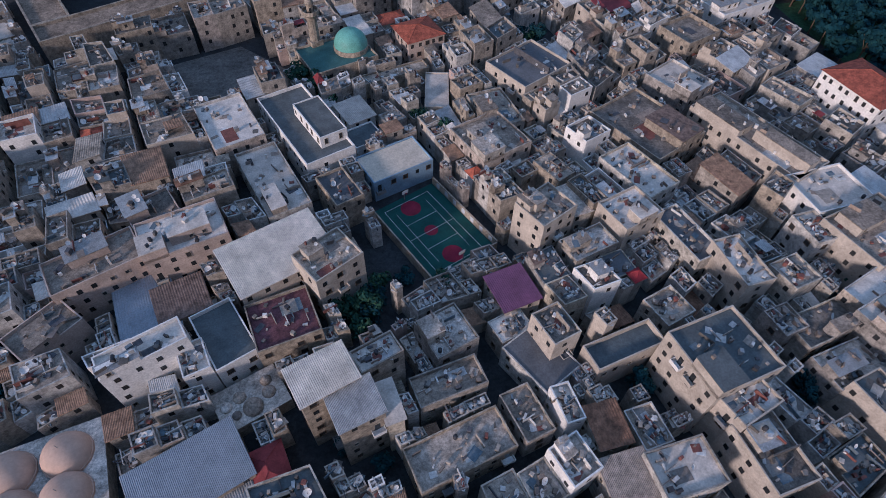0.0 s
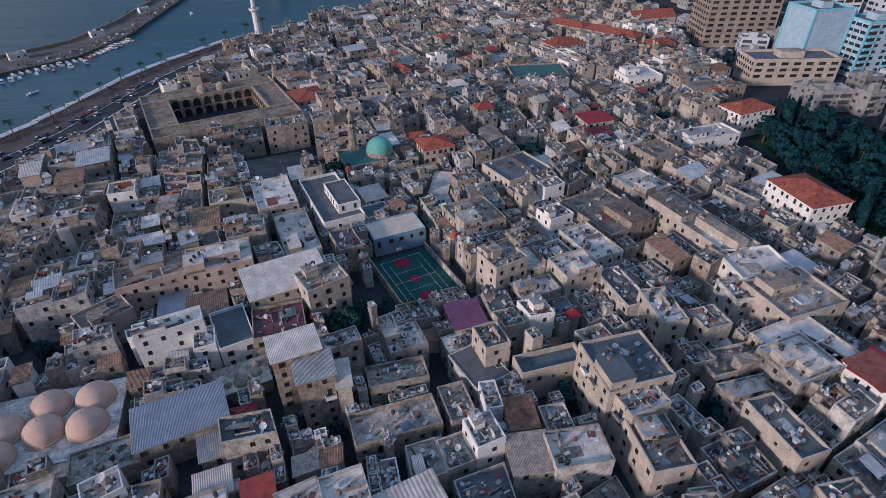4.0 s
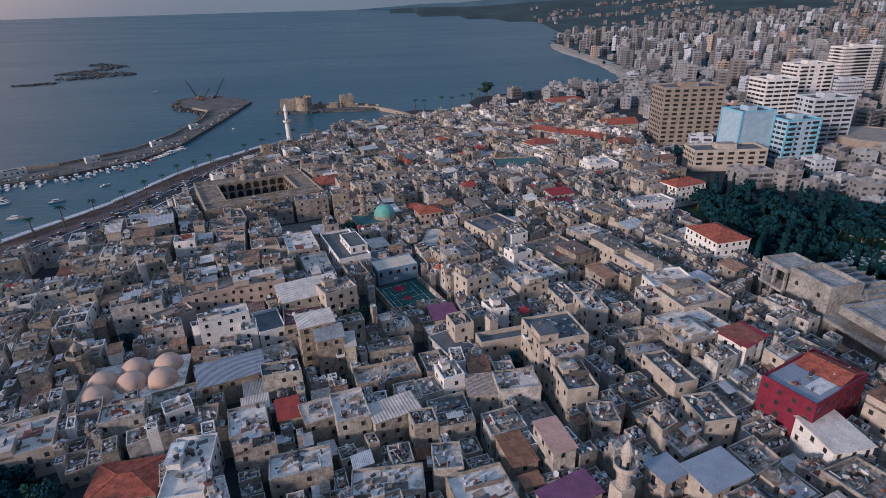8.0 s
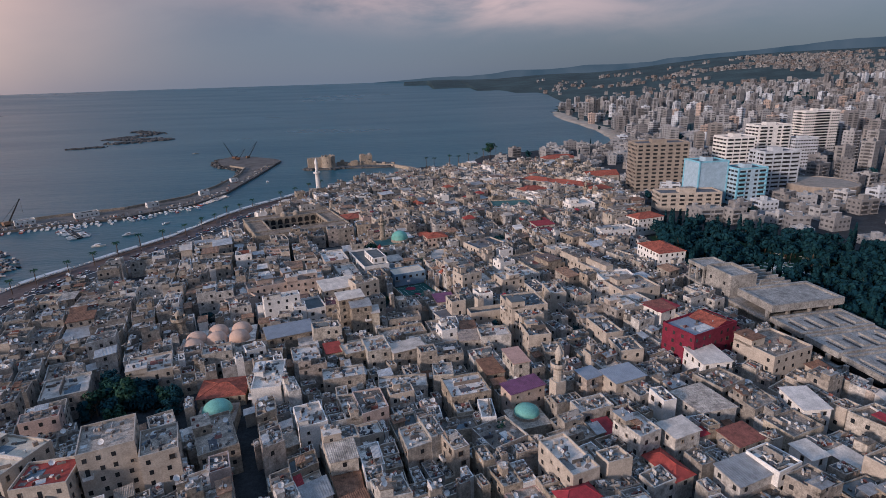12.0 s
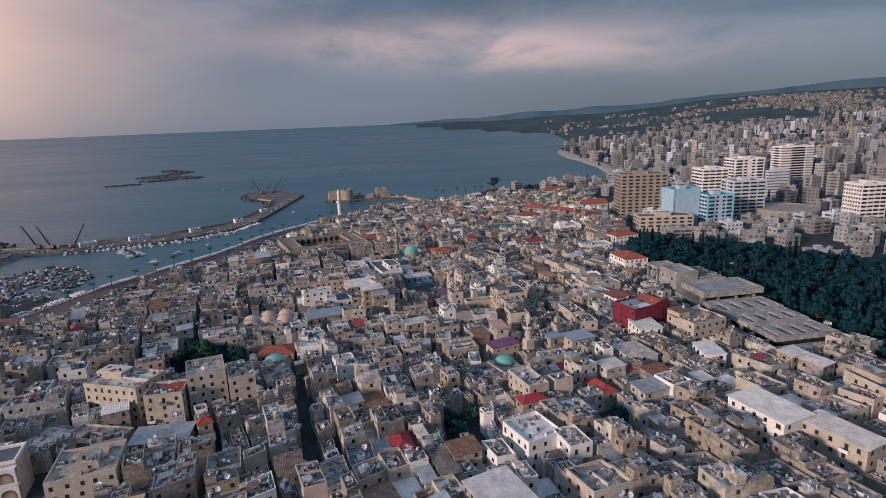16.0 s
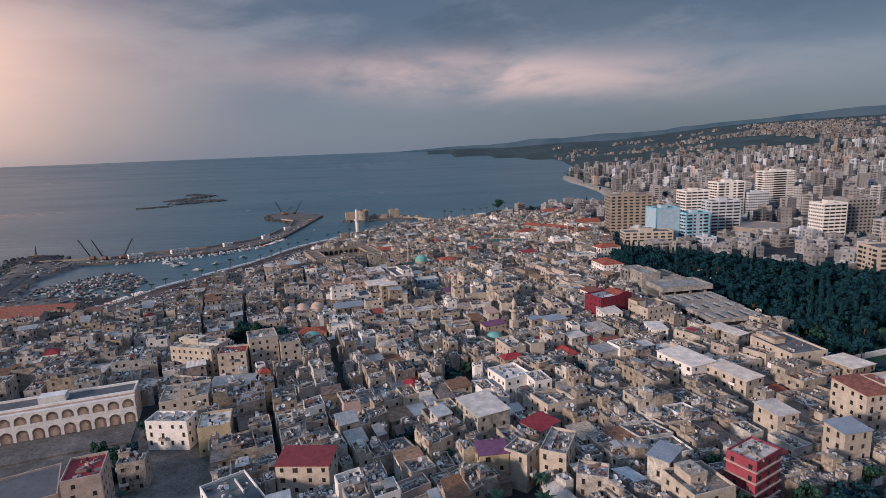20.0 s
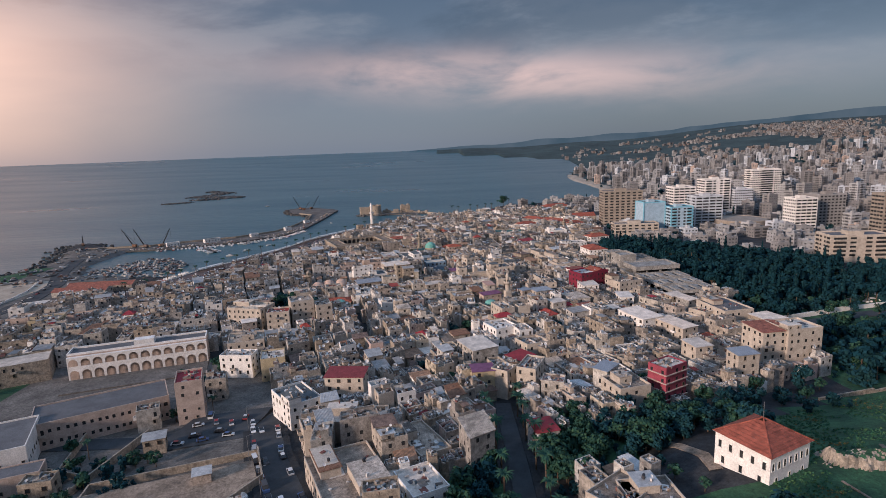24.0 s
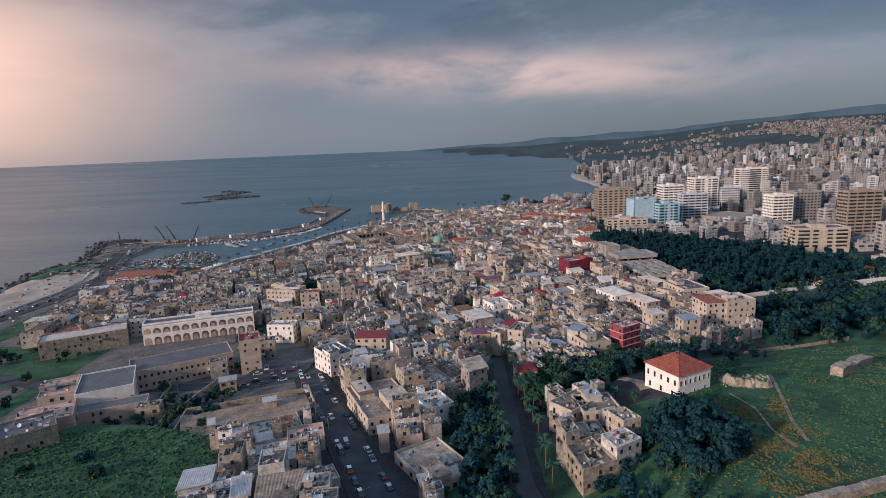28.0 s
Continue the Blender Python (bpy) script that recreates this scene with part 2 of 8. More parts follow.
# Distance haze is put into the scrub's colour as a blue tint.
SCRUB = material("hazed_scrub", [(0.022, 0.050, 0.056), (0.052, 0.082, 0.080)], 0.006, 0.05, by_object=False, stain=0.5)
# The wood's haze is painted in: blue added to dark leaf tones.
LEAF = material("leaf_dark_hazed", [(0.007, 0.034, 0.046), (0.011, 0.045, 0.057), (0.008, 0.039, 0.051), (0.016, 0.054, 0.060)], 0.4, 2.0, island=True, rough=0.9, bump=0, spec=0.08)
LEAFDEEP = material("leaf_deep", [(0.010, 0.046, 0.058), (0.014, 0.055, 0.066), (0.012, 0.050, 0.062), (0.020, 0.064, 0.068)], 0.4, 2.0, island=True, rough=0.9, bump=0, spec=0.12)
LEAFGREEN = material("leaf_green", [(0.020, 0.062, 0.048), (0.030, 0.080, 0.054), (0.024, 0.070, 0.050), (0.046, 0.098, 0.054)], 0.4, 2.0, island=True, rough=0.85, bump=0, spec=0.12)
TUFT = material("weed_green", [(0.026, 0.100, 0.054), (0.042, 0.126, 0.058), (0.022, 0.086, 0.054), (0.082, 0.158, 0.060)], 0.4, 2.0, island=True, rough=0.8, bump=0)
BLOSSOM = material("yellow_blossom", [(0.20, 0.140, 0.050), (0.155, 0.125, 0.048), (0.09, 0.115, 0.05), (0.125, 0.125, 0.048)], 0.4, 2.0, island=True, rough=0.8, bump=0)
BARK = material("bark", [(0.10, 0.07, 0.05), (0.14, 0.10, 0.07)], 1.0, 6.0, bump=0.5)
STEEL = material("grey_steel", [(0.25, 0.26, 0.27), (0.32, 0.32, 0.33)], 0.8, 5.0, rough=0.55, metal=0.4)
RUBBER = material("black_rubber", [(0.02, 0.02, 0.02), (0.025, 0.025, 0.025)], 1.0, 5.0)
CARPAINT = material("car_paint", [(0.60, 0.60, 0.60), (0.06, 0.06, 0.065), (0.30, 0.31, 0.32), (0.70, 0.70, 0.69), (0.03, 0.03, 0.035), (0.28, 0.03, 0.03), (0.45, 0.45, 0.46), (0.05, 0.09, 0.2)], 0.3, 2.0, rough=0.3, bump=0, vary=0.05, stain=0.08, spec=0.5)
BOATPAINT = material("boat_paint", [(0.68, 0.68, 0.67), (0.75, 0.75, 0.74), (0.20, 0.30, 0.42), (0.6, 0.6, 0.58), (0.70, 0.66, 0.60), (0.35, 0.10, 0.08)], 0.4, 2.0, rough=0.5, bump=0, vary=0.1, stain=0.15)
TANKS = material("tank_plastic", [(0.42, 0.41, 0.40), (0.30, 0.30, 0.29), (0.52, 0.51, 0.49), (0.05, 0.05, 0.055), (0.22, 0.22, 0.22), (0.36, 0.34, 0.32)], 0.8, 4.0, rough=0.6, island=True, stain=0.25)
CLUTTER = material("roof_clutter", [(0.42, 0.37, 0.32), (0.20, 0.17, 0.15), (0.60, 0.57, 0.53), (0.10, 0.10, 0.11), (0.32, 0.25, 0.20), (0.50, 0.48, 0.46), (0.15, 0.19, 0.22), (0.21, 0.085, 0.07), (0.26, 0.24, 0.22), (0.66, 0.63, 0.59), (0.13, 0.12, 0.11), (0.38, 0.33, 0.28), (0.24, 0.20, 0.17)], 0.8, 3.0, island=True, stain=0.35)
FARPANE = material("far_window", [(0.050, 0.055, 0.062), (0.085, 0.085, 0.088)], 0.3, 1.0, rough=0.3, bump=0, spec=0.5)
# Far and hillside walls carry the haze in their greyed, bluish base colours.
FARWALL = material("hazed_far_wall", [(0.285, 0.275, 0.268), (0.345, 0.345, 0.345), (0.24, 0.232, 0.228), (0.41, 0.412, 0.415), (0.275, 0.258, 0.242), (0.31, 0.305, 0.30)], 0.08, 0.6, stain=0.25)
HILLWALL = material("hazed_hill_wall", [(0.22, 0.22, 0.225), (0.28, 0.28, 0.28), (0.18, 0.18, 0.18), (0.33, 0.325, 0.32), (0.24, 0.20, 0.18)], 0.05, 0.4, island=True)


def sea_material():
    m = bpy.data.materials.new("sea_water")
    m.use_nodes = True
    n, l = nodes_of(m.node_tree)
    out, bsdf = n.new("ShaderNodeOutputMaterial"), n.new("ShaderNodeBsdfPrincipled")
    l.new(bsdf.outputs[0], out.inputs[0])
    geo = n.new("ShaderNodeNewGeometry")
    bsdf.inputs["Roughness"].default_value = 0.28
    bsdf.inputs["Specular IOR Level"].default_value = 0.50
    bsdf.inputs["IOR"].default_value = 1.33
    big = n.new("ShaderNodeTexNoise")
    big.inputs["Scale"].default_value, big.inputs["Detail"].default_value = 0.006, 6
    mp = n.new("ShaderNodeMapping")
    mp.inputs["Scale"].default_value = (0.5, 1.6, 1)
    l.new(geo.outputs["Position"], mp.inputs[0])
    l.new(mp.outputs[0], big.inputs["Vector"])
    cr = n.new("ShaderNodeValToRGB")
    cr.color_ramp.elements[0].position, cr.color_ramp.elements[1].position = 0.35, 0.7
    cr.color_ramp.elements[0].color, cr.color_ramp.elements[1].color = (0.013, 0.082, 0.112, 1), (0.024, 0.106, 0.138, 1)
    l.new(big.outputs[0], cr.inputs[0])
    l.new(cr.outputs[0], bsdf.inputs["Base Color"])
    wind, calm = n.new("ShaderNodeTexNoise"), n.new("ShaderNodeMapRange")
    wind.inputs["Scale"].default_value, wind.inputs["Detail"].default_value = 0.0035, 5
    l.new(mp.outputs[0], wind.inputs["Vector"])
    l.new(wind.outputs[0], calm.inputs[0])
    calm.inputs[1].default_value, calm.inputs[2].default_value, calm.inputs[3].default_value, calm.inputs[4].default_value = 0.30, 0.70, 0.27, 0.34
    l.new(calm.outputs[0], bsdf.inputs["Roughness"])
    w1, w2 = n.new("ShaderNodeTexNoise"), n.new("ShaderNodeTexNoise")
    for t, s in ((w1, 0.22), (w2, 0.035)):
        t.inputs["Scale"].default_value, t.inputs["Detail"].default_value = s, 4
        l.new(mp.outputs[0], t.inputs["Vector"])
    ad = n.new("ShaderNodeMath")
    ad.operation = "MULTIPLY_ADD"
    l.new(w2.outputs[0], ad.inputs[0])
    ad.inputs[1].default_value = 3.0
    l.new(w1.outputs[0], ad.inputs[2])
    b = n.new("ShaderNodeBump")
    b.inputs["Strength"].default_value, b.inputs["Distance"].default_value = 0.35, 1.0
    l.new(ad.outputs[0], b.inputs["Height"])
    l.new(b.outputs[0], bsdf.inputs["Normal"])
    return m


SEA = sea_material()


# ---------------------------------------------------------------- mesh building
class Shape:
    """Vertices, faces and a material for each face."""

    def __init__(self):
        self.v, self.f, self.m, self.win = [], [], [], []

    def face(self, pts, mat):
        k = len(self.v)
        self.v.extend(pts)
        self.f.append(tuple(range(k, k + len(pts))))
        self.m.append(mat)

    def prism(self, poly, z0, z1, mat, top=None, bottom=False, ztop=None):
        """poly: corners (x, y) anticlockwise."""
        n, k = len(poly), len(self.v)
        self.v.extend((x, y, z0) for x, y in poly)
        self.v.extend((x, y, z1 if ztop is None else ztop[i]) for i, (x, y) in enumerate(poly))
        for i in range(n):
            j = (i + 1) % n
            self.f.append((k + i, k + j, k + n + j, k + n + i))
            self.m.append(mat)
        self.f.append(tuple(range(k + n, k + 2 * n)))
        self.m.append(top or mat)
        if bottom:
            self.f.append(tuple(range(k + n - 1, k - 1, -1)))
            self.m.append(mat)

    def box(self, cx, cy, z0, w, d, h, mat, rot=0.0, top=None, bottom=False):
        self.prism(rect(cx, cy, w, d, rot), z0, z0 + h, mat, top, bottom)

    def tube(self, p, q, r, mat, n=6, r2=None, cap=True):
        p, q = Vector(p), Vector(q)
        a = (q - p).normalized()
        s = a.orthogonal().normalized()
        t = a.cross(s)
        k, r2 = len(self.v), r if r2 is None else r2
        for c, rr in ((p, r), (q, r2)):
            for i in range(n):
                w = 2 * math.pi * i / n
                self.v.append(tuple(c + (s * math.cos(w) + t * math.sin(w)) * rr))
        for i in range(n):
            j = (i + 1) % n
            self.f.append((k + i, k + j, k + n + j, k + n + i))
            self.m.append(mat)
        if cap:
            self.f.append(tuple(range(k + n, k + 2 * n)))
            self.f.append(tuple(range(k + n - 1, k - 1, -1)))
            self.m += [mat, mat]

    def lathe(self, cx, cy, prof, mat, n=16):
        """prof: (radius, z) from the bottom up."""
        k = len(self.v)
        for r, z in prof:
            for i in range(n):
                w = 2 * math.pi * i / n
                self.v.append((cx + r * math.cos(w), cy + r * math.sin(w), z))
        for a in range(len(prof) - 1):
            for i in range(n):
                j = (i + 1) % n
                self.f.append((k + a * n + i, k + a * n + j, k + (a + 1) * n + j, k + (a + 1) * n + i))
                self.m.append(mat)
        self.f.append(tuple(k + (len(prof) - 1) * n + i for i in range(n)))
        self.m.append(mat)

    def dome(self, cx, cy, z, r, mat, h=None, n=18, rings=6, rim=0.0):
        h = r if h is None else h
        prof = [(r, z - rim)] if rim else []
        prof += [(r * math.cos(a * math.pi / 2 / rings), z + h * math.sin(a * math.pi / 2 / rings)) for a in range(rings)] + [(r * 0.03, z + h)]
        self.lathe(cx, cy, prof, mat, n)

    def mesh(self, name):
        used = []
        for m in self.m:
            if m not in used:
                used.append(m)
        v, f, mats = self.v, self.f, self.m
        if len(v) < 300:
            # corners that meet are one vertex, so that a part is one connected piece
            at, spot, v, f, mats = [], {}, [], [], []
            for p in self.v:
                k = (round(p[0], 3), round(p[1], 3), round(p[2], 3))
                if k not in spot:
                    spot[k] = len(v)
                    v.append(tuple(p))
                at.append(spot[k])
            for q, m in zip(self.f, self.m):
                g = tuple(at[i] for i in q)
                if len(set(g)) == len(g):
                    f.append(g)
                    mats.append(m)
        me = bpy.data.meshes.new(name)
        me.from_pydata(v, [], f)
        for m in used:
            me.materials.append(m)
        if len(used) > 1:
            slot = {m: i for i, m in enumerate(used)}
            me.polygons.foreach_set("material_index", [slot[m] for m in mats])
        me.update()
        return me


def rect(cx, cy, w, d, rot=0.0):
    c, s = math.cos(radians(rot)), math.sin(radians(rot))
    return [(cx + c * a - s * b, cy + s * a + c * b) for a, b in ((-w / 2, -d / 2), (w / 2, -d / 2), (w / 2, d / 2), (-w / 2, d / 2))]


def part(name, shape, parent=None, label="", smooth=False):
    me = shape.mesh(name) if isinstance(shape, Shape) else shape
    if smooth:
        me.polygons.foreach_set("use_smooth", [True] * len(me.polygons))
    ob = new(name, me)
    if parent is not None:
        ob.parent = parent
    if label:
        ob["label"] = label
    return ob


def thing(name, label, category, group="", at=(0, 0, 0), rot=0.0):
    ob = new(name)
    ob.empty_display_size = 0.5
    ob.matrix_world = pose(*at, 0, 0, rot)
    return tagged(ob, label, category, group)


def structure(name, shape, label="", category="", smooth=False):
    return tagged(part(name, shape, None, "", smooth), label, category, "", "structure")


def stuff(name, shape, label, category):
    return tagged(part(name, shape), label, category, "", "stuff")


def smooth01(x):
    x = min(1.0, max(0.0, x))
    return x * x * (3 - 2 * x)


def inside(poly, x, y):
    hit, j = False, len(poly) - 1
    for i in range(len(poly)):
        (xi, yi), (xj, yj) = poly[i], poly[j]
        if (yi > y) != (yj > y) and x < (xj - xi) * (y - yi) / (yj - yi) + xi:
            hit = not hit
        j = i
    return hit


def edge_distance(poly, x, y):
    best = 1e9
    for i in range(len(poly)):
        (ax, ay), (bx, by) = poly[i], poly[(i + 1) % len(poly)]
        dx, dy = bx - ax, by - ay
        t = max(0.0, min(1.0, ((x - ax) * dx + (y - ay) * dy) / (dx * dx + dy * dy + 1e-9)))
        best = min(best, math.hypot(x - ax - t * dx, y - ay - t * dy))
    return best


# ---------------------------------------------------------------- the ground and the sea
LAND = [(-520, -400), (-450, 0), (-405, 300), (-374, 452), (-391, 512), (-404, 563), (-393, 615), (-402, 655), (-428, 700), (-446, 744), (-424, 760), (-384, 722),
        (-346, 690), (-342, 612), (-318, 562), (-240, 543), (-226, 550), (-213, 559), (-190, 600), (-167, 643), (-146, 708), (-131, 738), (-104, 780), (-84, 806), (-50, 850), (-5, 880), (20, 935), (80, 930), (105, 1010),
        (240, 1066), (295, 1066), (345, 1150), (375, 1326), (389, 1591), (417, 1820), (520, 2140), (640, 2500), (700, 3000), (420, 3700), (60, 4300), (-20, 4900),
        (4900, 4900), (4900, -400)]
OLD_TOWN = [(-262, 330), (-268, 440), (-240, 495), (-200, 540), (-158, 612), (-128, 684), (-78, 775), (-32, 832), (40, 868), (140, 900),
            (212, 880), (198, 720), (186, 640), (156, 600), (148, 560), (150, 492), (192, 405), (172, 330), (165, 268), (120, 250), (85, 228), (55, 214),
            (30, 226), (-10, 226), (-50, 240), (-62, 262), (-75, 300), (-110, 330), (-180, 345)]
FOREST = [(152, 520), (157, 560), (166, 598), (186, 606), (229, 566), (266, 528), (294, 500), (312, 474), (310, 424), (286, 388), (240, 371), (206, 380), (184, 402), (181, 440), (178, 490)]
HILL = [(52, 120), (64, 165), (100, 222), (140, 246), (180, 252), (260, 262), (330, 240), (330, 60), (200, -60), (60, -60)]


def far_swell(r):
    """Stands in for the eye's true horizon, which lies beyond the last of the sheet."""
    return 80 * max(0.0, (r - 1900) / 3000) ** 2


def ground(x, y):
    z = 2.4
    z += 9.0 * smooth01((330 - y) / 190) * smooth01((x + 190) / 160)
    z += 13.0 * smooth01((x - 25) / 60) * smooth01((262 - y) / 80)
    z += 4.0 * smooth01((x + 40) / 200) * smooth01((470 - y) / 160) * smooth01((y - 180) / 120)
    if y < 130:
        z += 6 * smooth01((130 - y) / 130) * smooth01((x - 40) / 60)
    r, az = math.hypot(x, y), math.degrees(math.atan2(x, y))
    z += far_swell(r)
    if r > 1300 and az > -3:
        start = 3300 - 1400 * smooth01((az - 4) / 14)
        top = 14 + 55 * smooth01((az - 2) / 34) + 16 * noise.noise((x / 600, y / 600, 3.0))
        z += max(3.0, top) * smooth01((r - start) / (4700 - start))
        z += 62 * smooth01((az - 17) / 18) * smooth01((r - 1700) / 1500)
    return z


def coast_depth(x, y):
    d = edge_distance(LAND, x, y)
    return d if inside(LAND, x, y) else -d


def axis(a, b, fine, far0, far1):
    near = list(np.arange(a, b + 0.1, fine))
    out, step = [near[-1]], fine
    while out[-1] < far1:
        step *= 1.16
        out.append(out[-1] + step)
    low, step = [near[0]], fine
    while low[0] > far0:
        step *= 1.16
        low.insert(0, low[0] - step)
    return low[:-1] + near + out[1:]


def build_ground():
    xs, ys = axis(-460, 480, 10.0, -560, 4700), axis(-60, 1160, 10.0, -420, 4800)
    v, f, m = [], [], []
    for y in ys:
        for x in xs:
            d = coast_depth(x, y)
            z = ground(x, y)
            v.append((x, y, z * smooth01((d + 4) / 8) - 4 * (1 - smooth01((d + 4) / 8))))
    nx = len(xs)
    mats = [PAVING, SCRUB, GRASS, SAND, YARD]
    for j in range(len(ys) - 1):
        for i in range(nx - 1):
            f.append((j * nx + i, j * nx + i + 1, (j + 1) * nx + i + 1, (j + 1) * nx + i))
            cx, cy = (xs[i] + xs[i + 1]) / 2, (ys[j] + ys[j + 1]) / 2
            k = 0
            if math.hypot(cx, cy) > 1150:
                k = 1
            wob = 14 * noise.noise((cx / 40, cy / 40, 8.0))
            if cx < -62 + wob and cy < 330 + wob or cx < -262 + wob and cy < 700:
                k = 4
            if inside(HILL, cx, cy) or inside(FOREST, cx, cy):
                k = 2
            if 34 < cx + wob < 66 and 100 < cy < 236 or -4 < cx < 21 and 112 < cy < 206:
                k = 2
            if 158 < cx < 490 and 246 < cy < 400 and not inside(HILL, cx, cy):
                k = 2
            if -296 < cx < -192 and 215 < cy < 322 and noise.noise((cx / 22, cy / 22, 2.0)) > -0.25 or -290 < cx < -266 and 300 < cy < 420 or -398 < cx < -368 and 505 < cy < 600:
                k = 2
            if 1100 < cy < 1900 and 0 < cx < 700 and abs(coast_depth(cx, cy)) < 32:
                k = 3
            if cx < -322 and 340 < cy < 545 and coast_depth(cx, cy) < 60 and not (cx < -372 and cy > 505):
                k = 3
            m.append(k)
    me = bpy.data.meshes.new("ground")
    me.from_pydata(v, [], f)
    for a in mats:
        me.materials.append(a)
    me.polygons.foreach_set("material_index", m)
    me.polygons.foreach_set("use_smooth", [True] * len(f))
    return tagged(new("ground", me), "town ground rising to a green mound and far scrubby hills", "ground", "", "structure")


def build_sea():
    s, n = Shape(), 96
    radii = [0, 150, 400, 800, 1300, 1900, 2500, 3000, 3400, 3700, 4000, 4250, 4500, 4700, 4900]
    for a in range(len(radii) - 1):
        for i in range(n):
            w0, w1 = 2 * math.pi * i / n, 2 * math.pi * (i + 1) / n
            q = []
            for r, w in ((radii[a], w0), (radii[a + 1], w0), (radii[a + 1], w1), (radii[a], w1)):
                z = far_swell(r)
                q.append((r * math.cos(w), r * math.sin(w), z))
            s.face(q if a else q[:3], SEA)
    return structure("water", s, "grey-blue sea with fine ripples round the harbour", "sea", smooth=True)


build_ground()
build_sea()


def far_ridge():
    """The hazy mountain rim, a plain backdrop behind all else; its haze is painted as a glow."""
    m = bpy.data.materials.new("hazy_ridge_glow")
    m.use_nodes = True
    n, l = nodes_of(m.node_tree)
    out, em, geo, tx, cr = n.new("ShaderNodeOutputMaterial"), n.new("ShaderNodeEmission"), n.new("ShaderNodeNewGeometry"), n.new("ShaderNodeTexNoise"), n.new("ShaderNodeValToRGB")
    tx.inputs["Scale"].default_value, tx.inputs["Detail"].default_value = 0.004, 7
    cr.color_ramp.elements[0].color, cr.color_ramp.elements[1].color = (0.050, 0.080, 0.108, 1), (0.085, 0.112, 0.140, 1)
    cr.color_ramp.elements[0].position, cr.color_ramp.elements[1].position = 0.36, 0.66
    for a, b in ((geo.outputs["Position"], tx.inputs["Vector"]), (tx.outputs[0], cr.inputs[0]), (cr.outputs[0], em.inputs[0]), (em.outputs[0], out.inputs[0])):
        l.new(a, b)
    s, R = Shape(), 4860

    def crest(a):
        z = np.interp(a, (-2.5, 0, 7, 18, 28, 38, 55), (80, 91, 122, 163, 198, 268, 320))
        return z + 20 * noise.noise((a / 5, 0.3, 0.0)) * smooth01((a - 1) / 6) + 6 * noise.noise((a / 1.3, 4.3, 0.0)) * smooth01((a - 1) / 6)
    angs = [-2.5 + 0.25 * k for k in range(231)]
    for a, b in zip(angs, angs[1:]):
        pa, pb = (R * math.sin(radians(a)), R * math.cos(radians(a))), (R * math.sin(radians(b)), R * math.cos(radians(b)))
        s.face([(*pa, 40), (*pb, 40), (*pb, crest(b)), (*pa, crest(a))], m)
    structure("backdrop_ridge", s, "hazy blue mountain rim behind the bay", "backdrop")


far_ridge()


# ---------------------------------------------------------------- houses of the old town
def inset(poly, d):
    cx, cy = sum(p[0] for p in poly) / len(poly), sum(p[1] for p in poly) / len(poly)
    n, out = len(poly), []
    for i in range(n):
        p, a, b = poly[i], poly[i - 1], poly[(i + 1) % n]
        e1 = Vector((p[0] - a[0], p[1] - a[1])).normalized()
        e2 = Vector((b[0] - p[0], b[1] - p[1])).normalized()
        n1, n2 = Vector((-e1.y, e1.x)), Vector((-e2.y, e2.x))
        k = (n1 + n2) / max(0.3, 1 + n1.dot(n2))
        out.append((p[0] + k.x * d, p[1] + k.y * d))
    return out


def window_mesh(name, w, h, frame_mat, arch=False):
    s = Shape()
    s.face([(-w / 2, -0.02, 0), (w / 2, -0.02, 0), (w / 2, -0.02, h), (-w / 2, -0.02, h)], PANE)
    for cx, cz, bw, bh in ((-w / 2, h / 2, 0.1, h + 0.1), (w / 2, h / 2, 0.1, h + 0.1), (0, h, w, 0.1)):
        s.box(cx, -0.05, cz - bh / 2, bw, 0.1, bh, frame_mat)
    s.box(0, -0.08, -0.1, w + 0.3, 0.18, 0.1, frame_mat)
    return s.mesh(name)


WIN = [window_mesh("window", 1.0, 1.35, STONE), window_mesh("window", 1.3, 1.3, BARK), window_mesh("window", 0.9, 1.6, STONE), window_mesh("window", 0.8, 0.9, STONE), window_mesh("window", 1.1, 2.1, STONE)]
def balcony_mesh(name, mat):
    s = Shape()
    s.face([(-0.5, -0.02, -0.9), (0.5, -0.02, -0.9), (0.5, -0.02, 1.3), (-0.5, -0.02, 1.3)], PANE)
    s.box(0, -0.6, -1.1, 2.4, 1.2, 0.16, mat, bottom=True)
    s.box(0, -1.16, -0.94, 2.4, 0.08, 0.85, mat)
    for x in (-1.16, 1.16):
        s.box(x, -0.6, -0.94, 0.08, 1.1, 0.85, mat)
    return s.mesh(name)


BALCONIES = [balcony_mesh("balcony", CREAM), balcony_mesh("balcony", WHITE), balcony_mesh("balcony", STEEL)]
SPOTS = []   # roof places for tanks, dishes and clutter


def wall_windows(poly, z0, z1, rng, storey=3.1, gap=2.9, skip=0.3, first=0.0):
    """Places for windows: (x, y, z, turn) along each wall."""
    out = []
    for i in range(len(poly)):
        (ax, ay), (bx, by) = poly[i], poly[(i + 1) % len(poly)]
        ln = math.hypot(bx - ax, by - ay)
        n = int((ln - 1.2) / gap)
        if n < 1:
            continue
        turn = math.degrees(math.atan2(by - ay, bx - ax))
        if (ax - bx) / ln > 0.45:
            continue
        for k in range(max(1, int((z1 - z0) / storey))):
            z = z1 - (k + 1) * storey + 1.0
            if z < z0 + first + 0.4:
                continue
            for j in range(n):
                if rng.random() < skip:
                    continue
                t = (j + 0.5 + rng.uniform(-0.12, 0.12)) / n
                out.append((ax + (bx - ax) * t, ay + (by - ay) * t, z, turn))
    return out


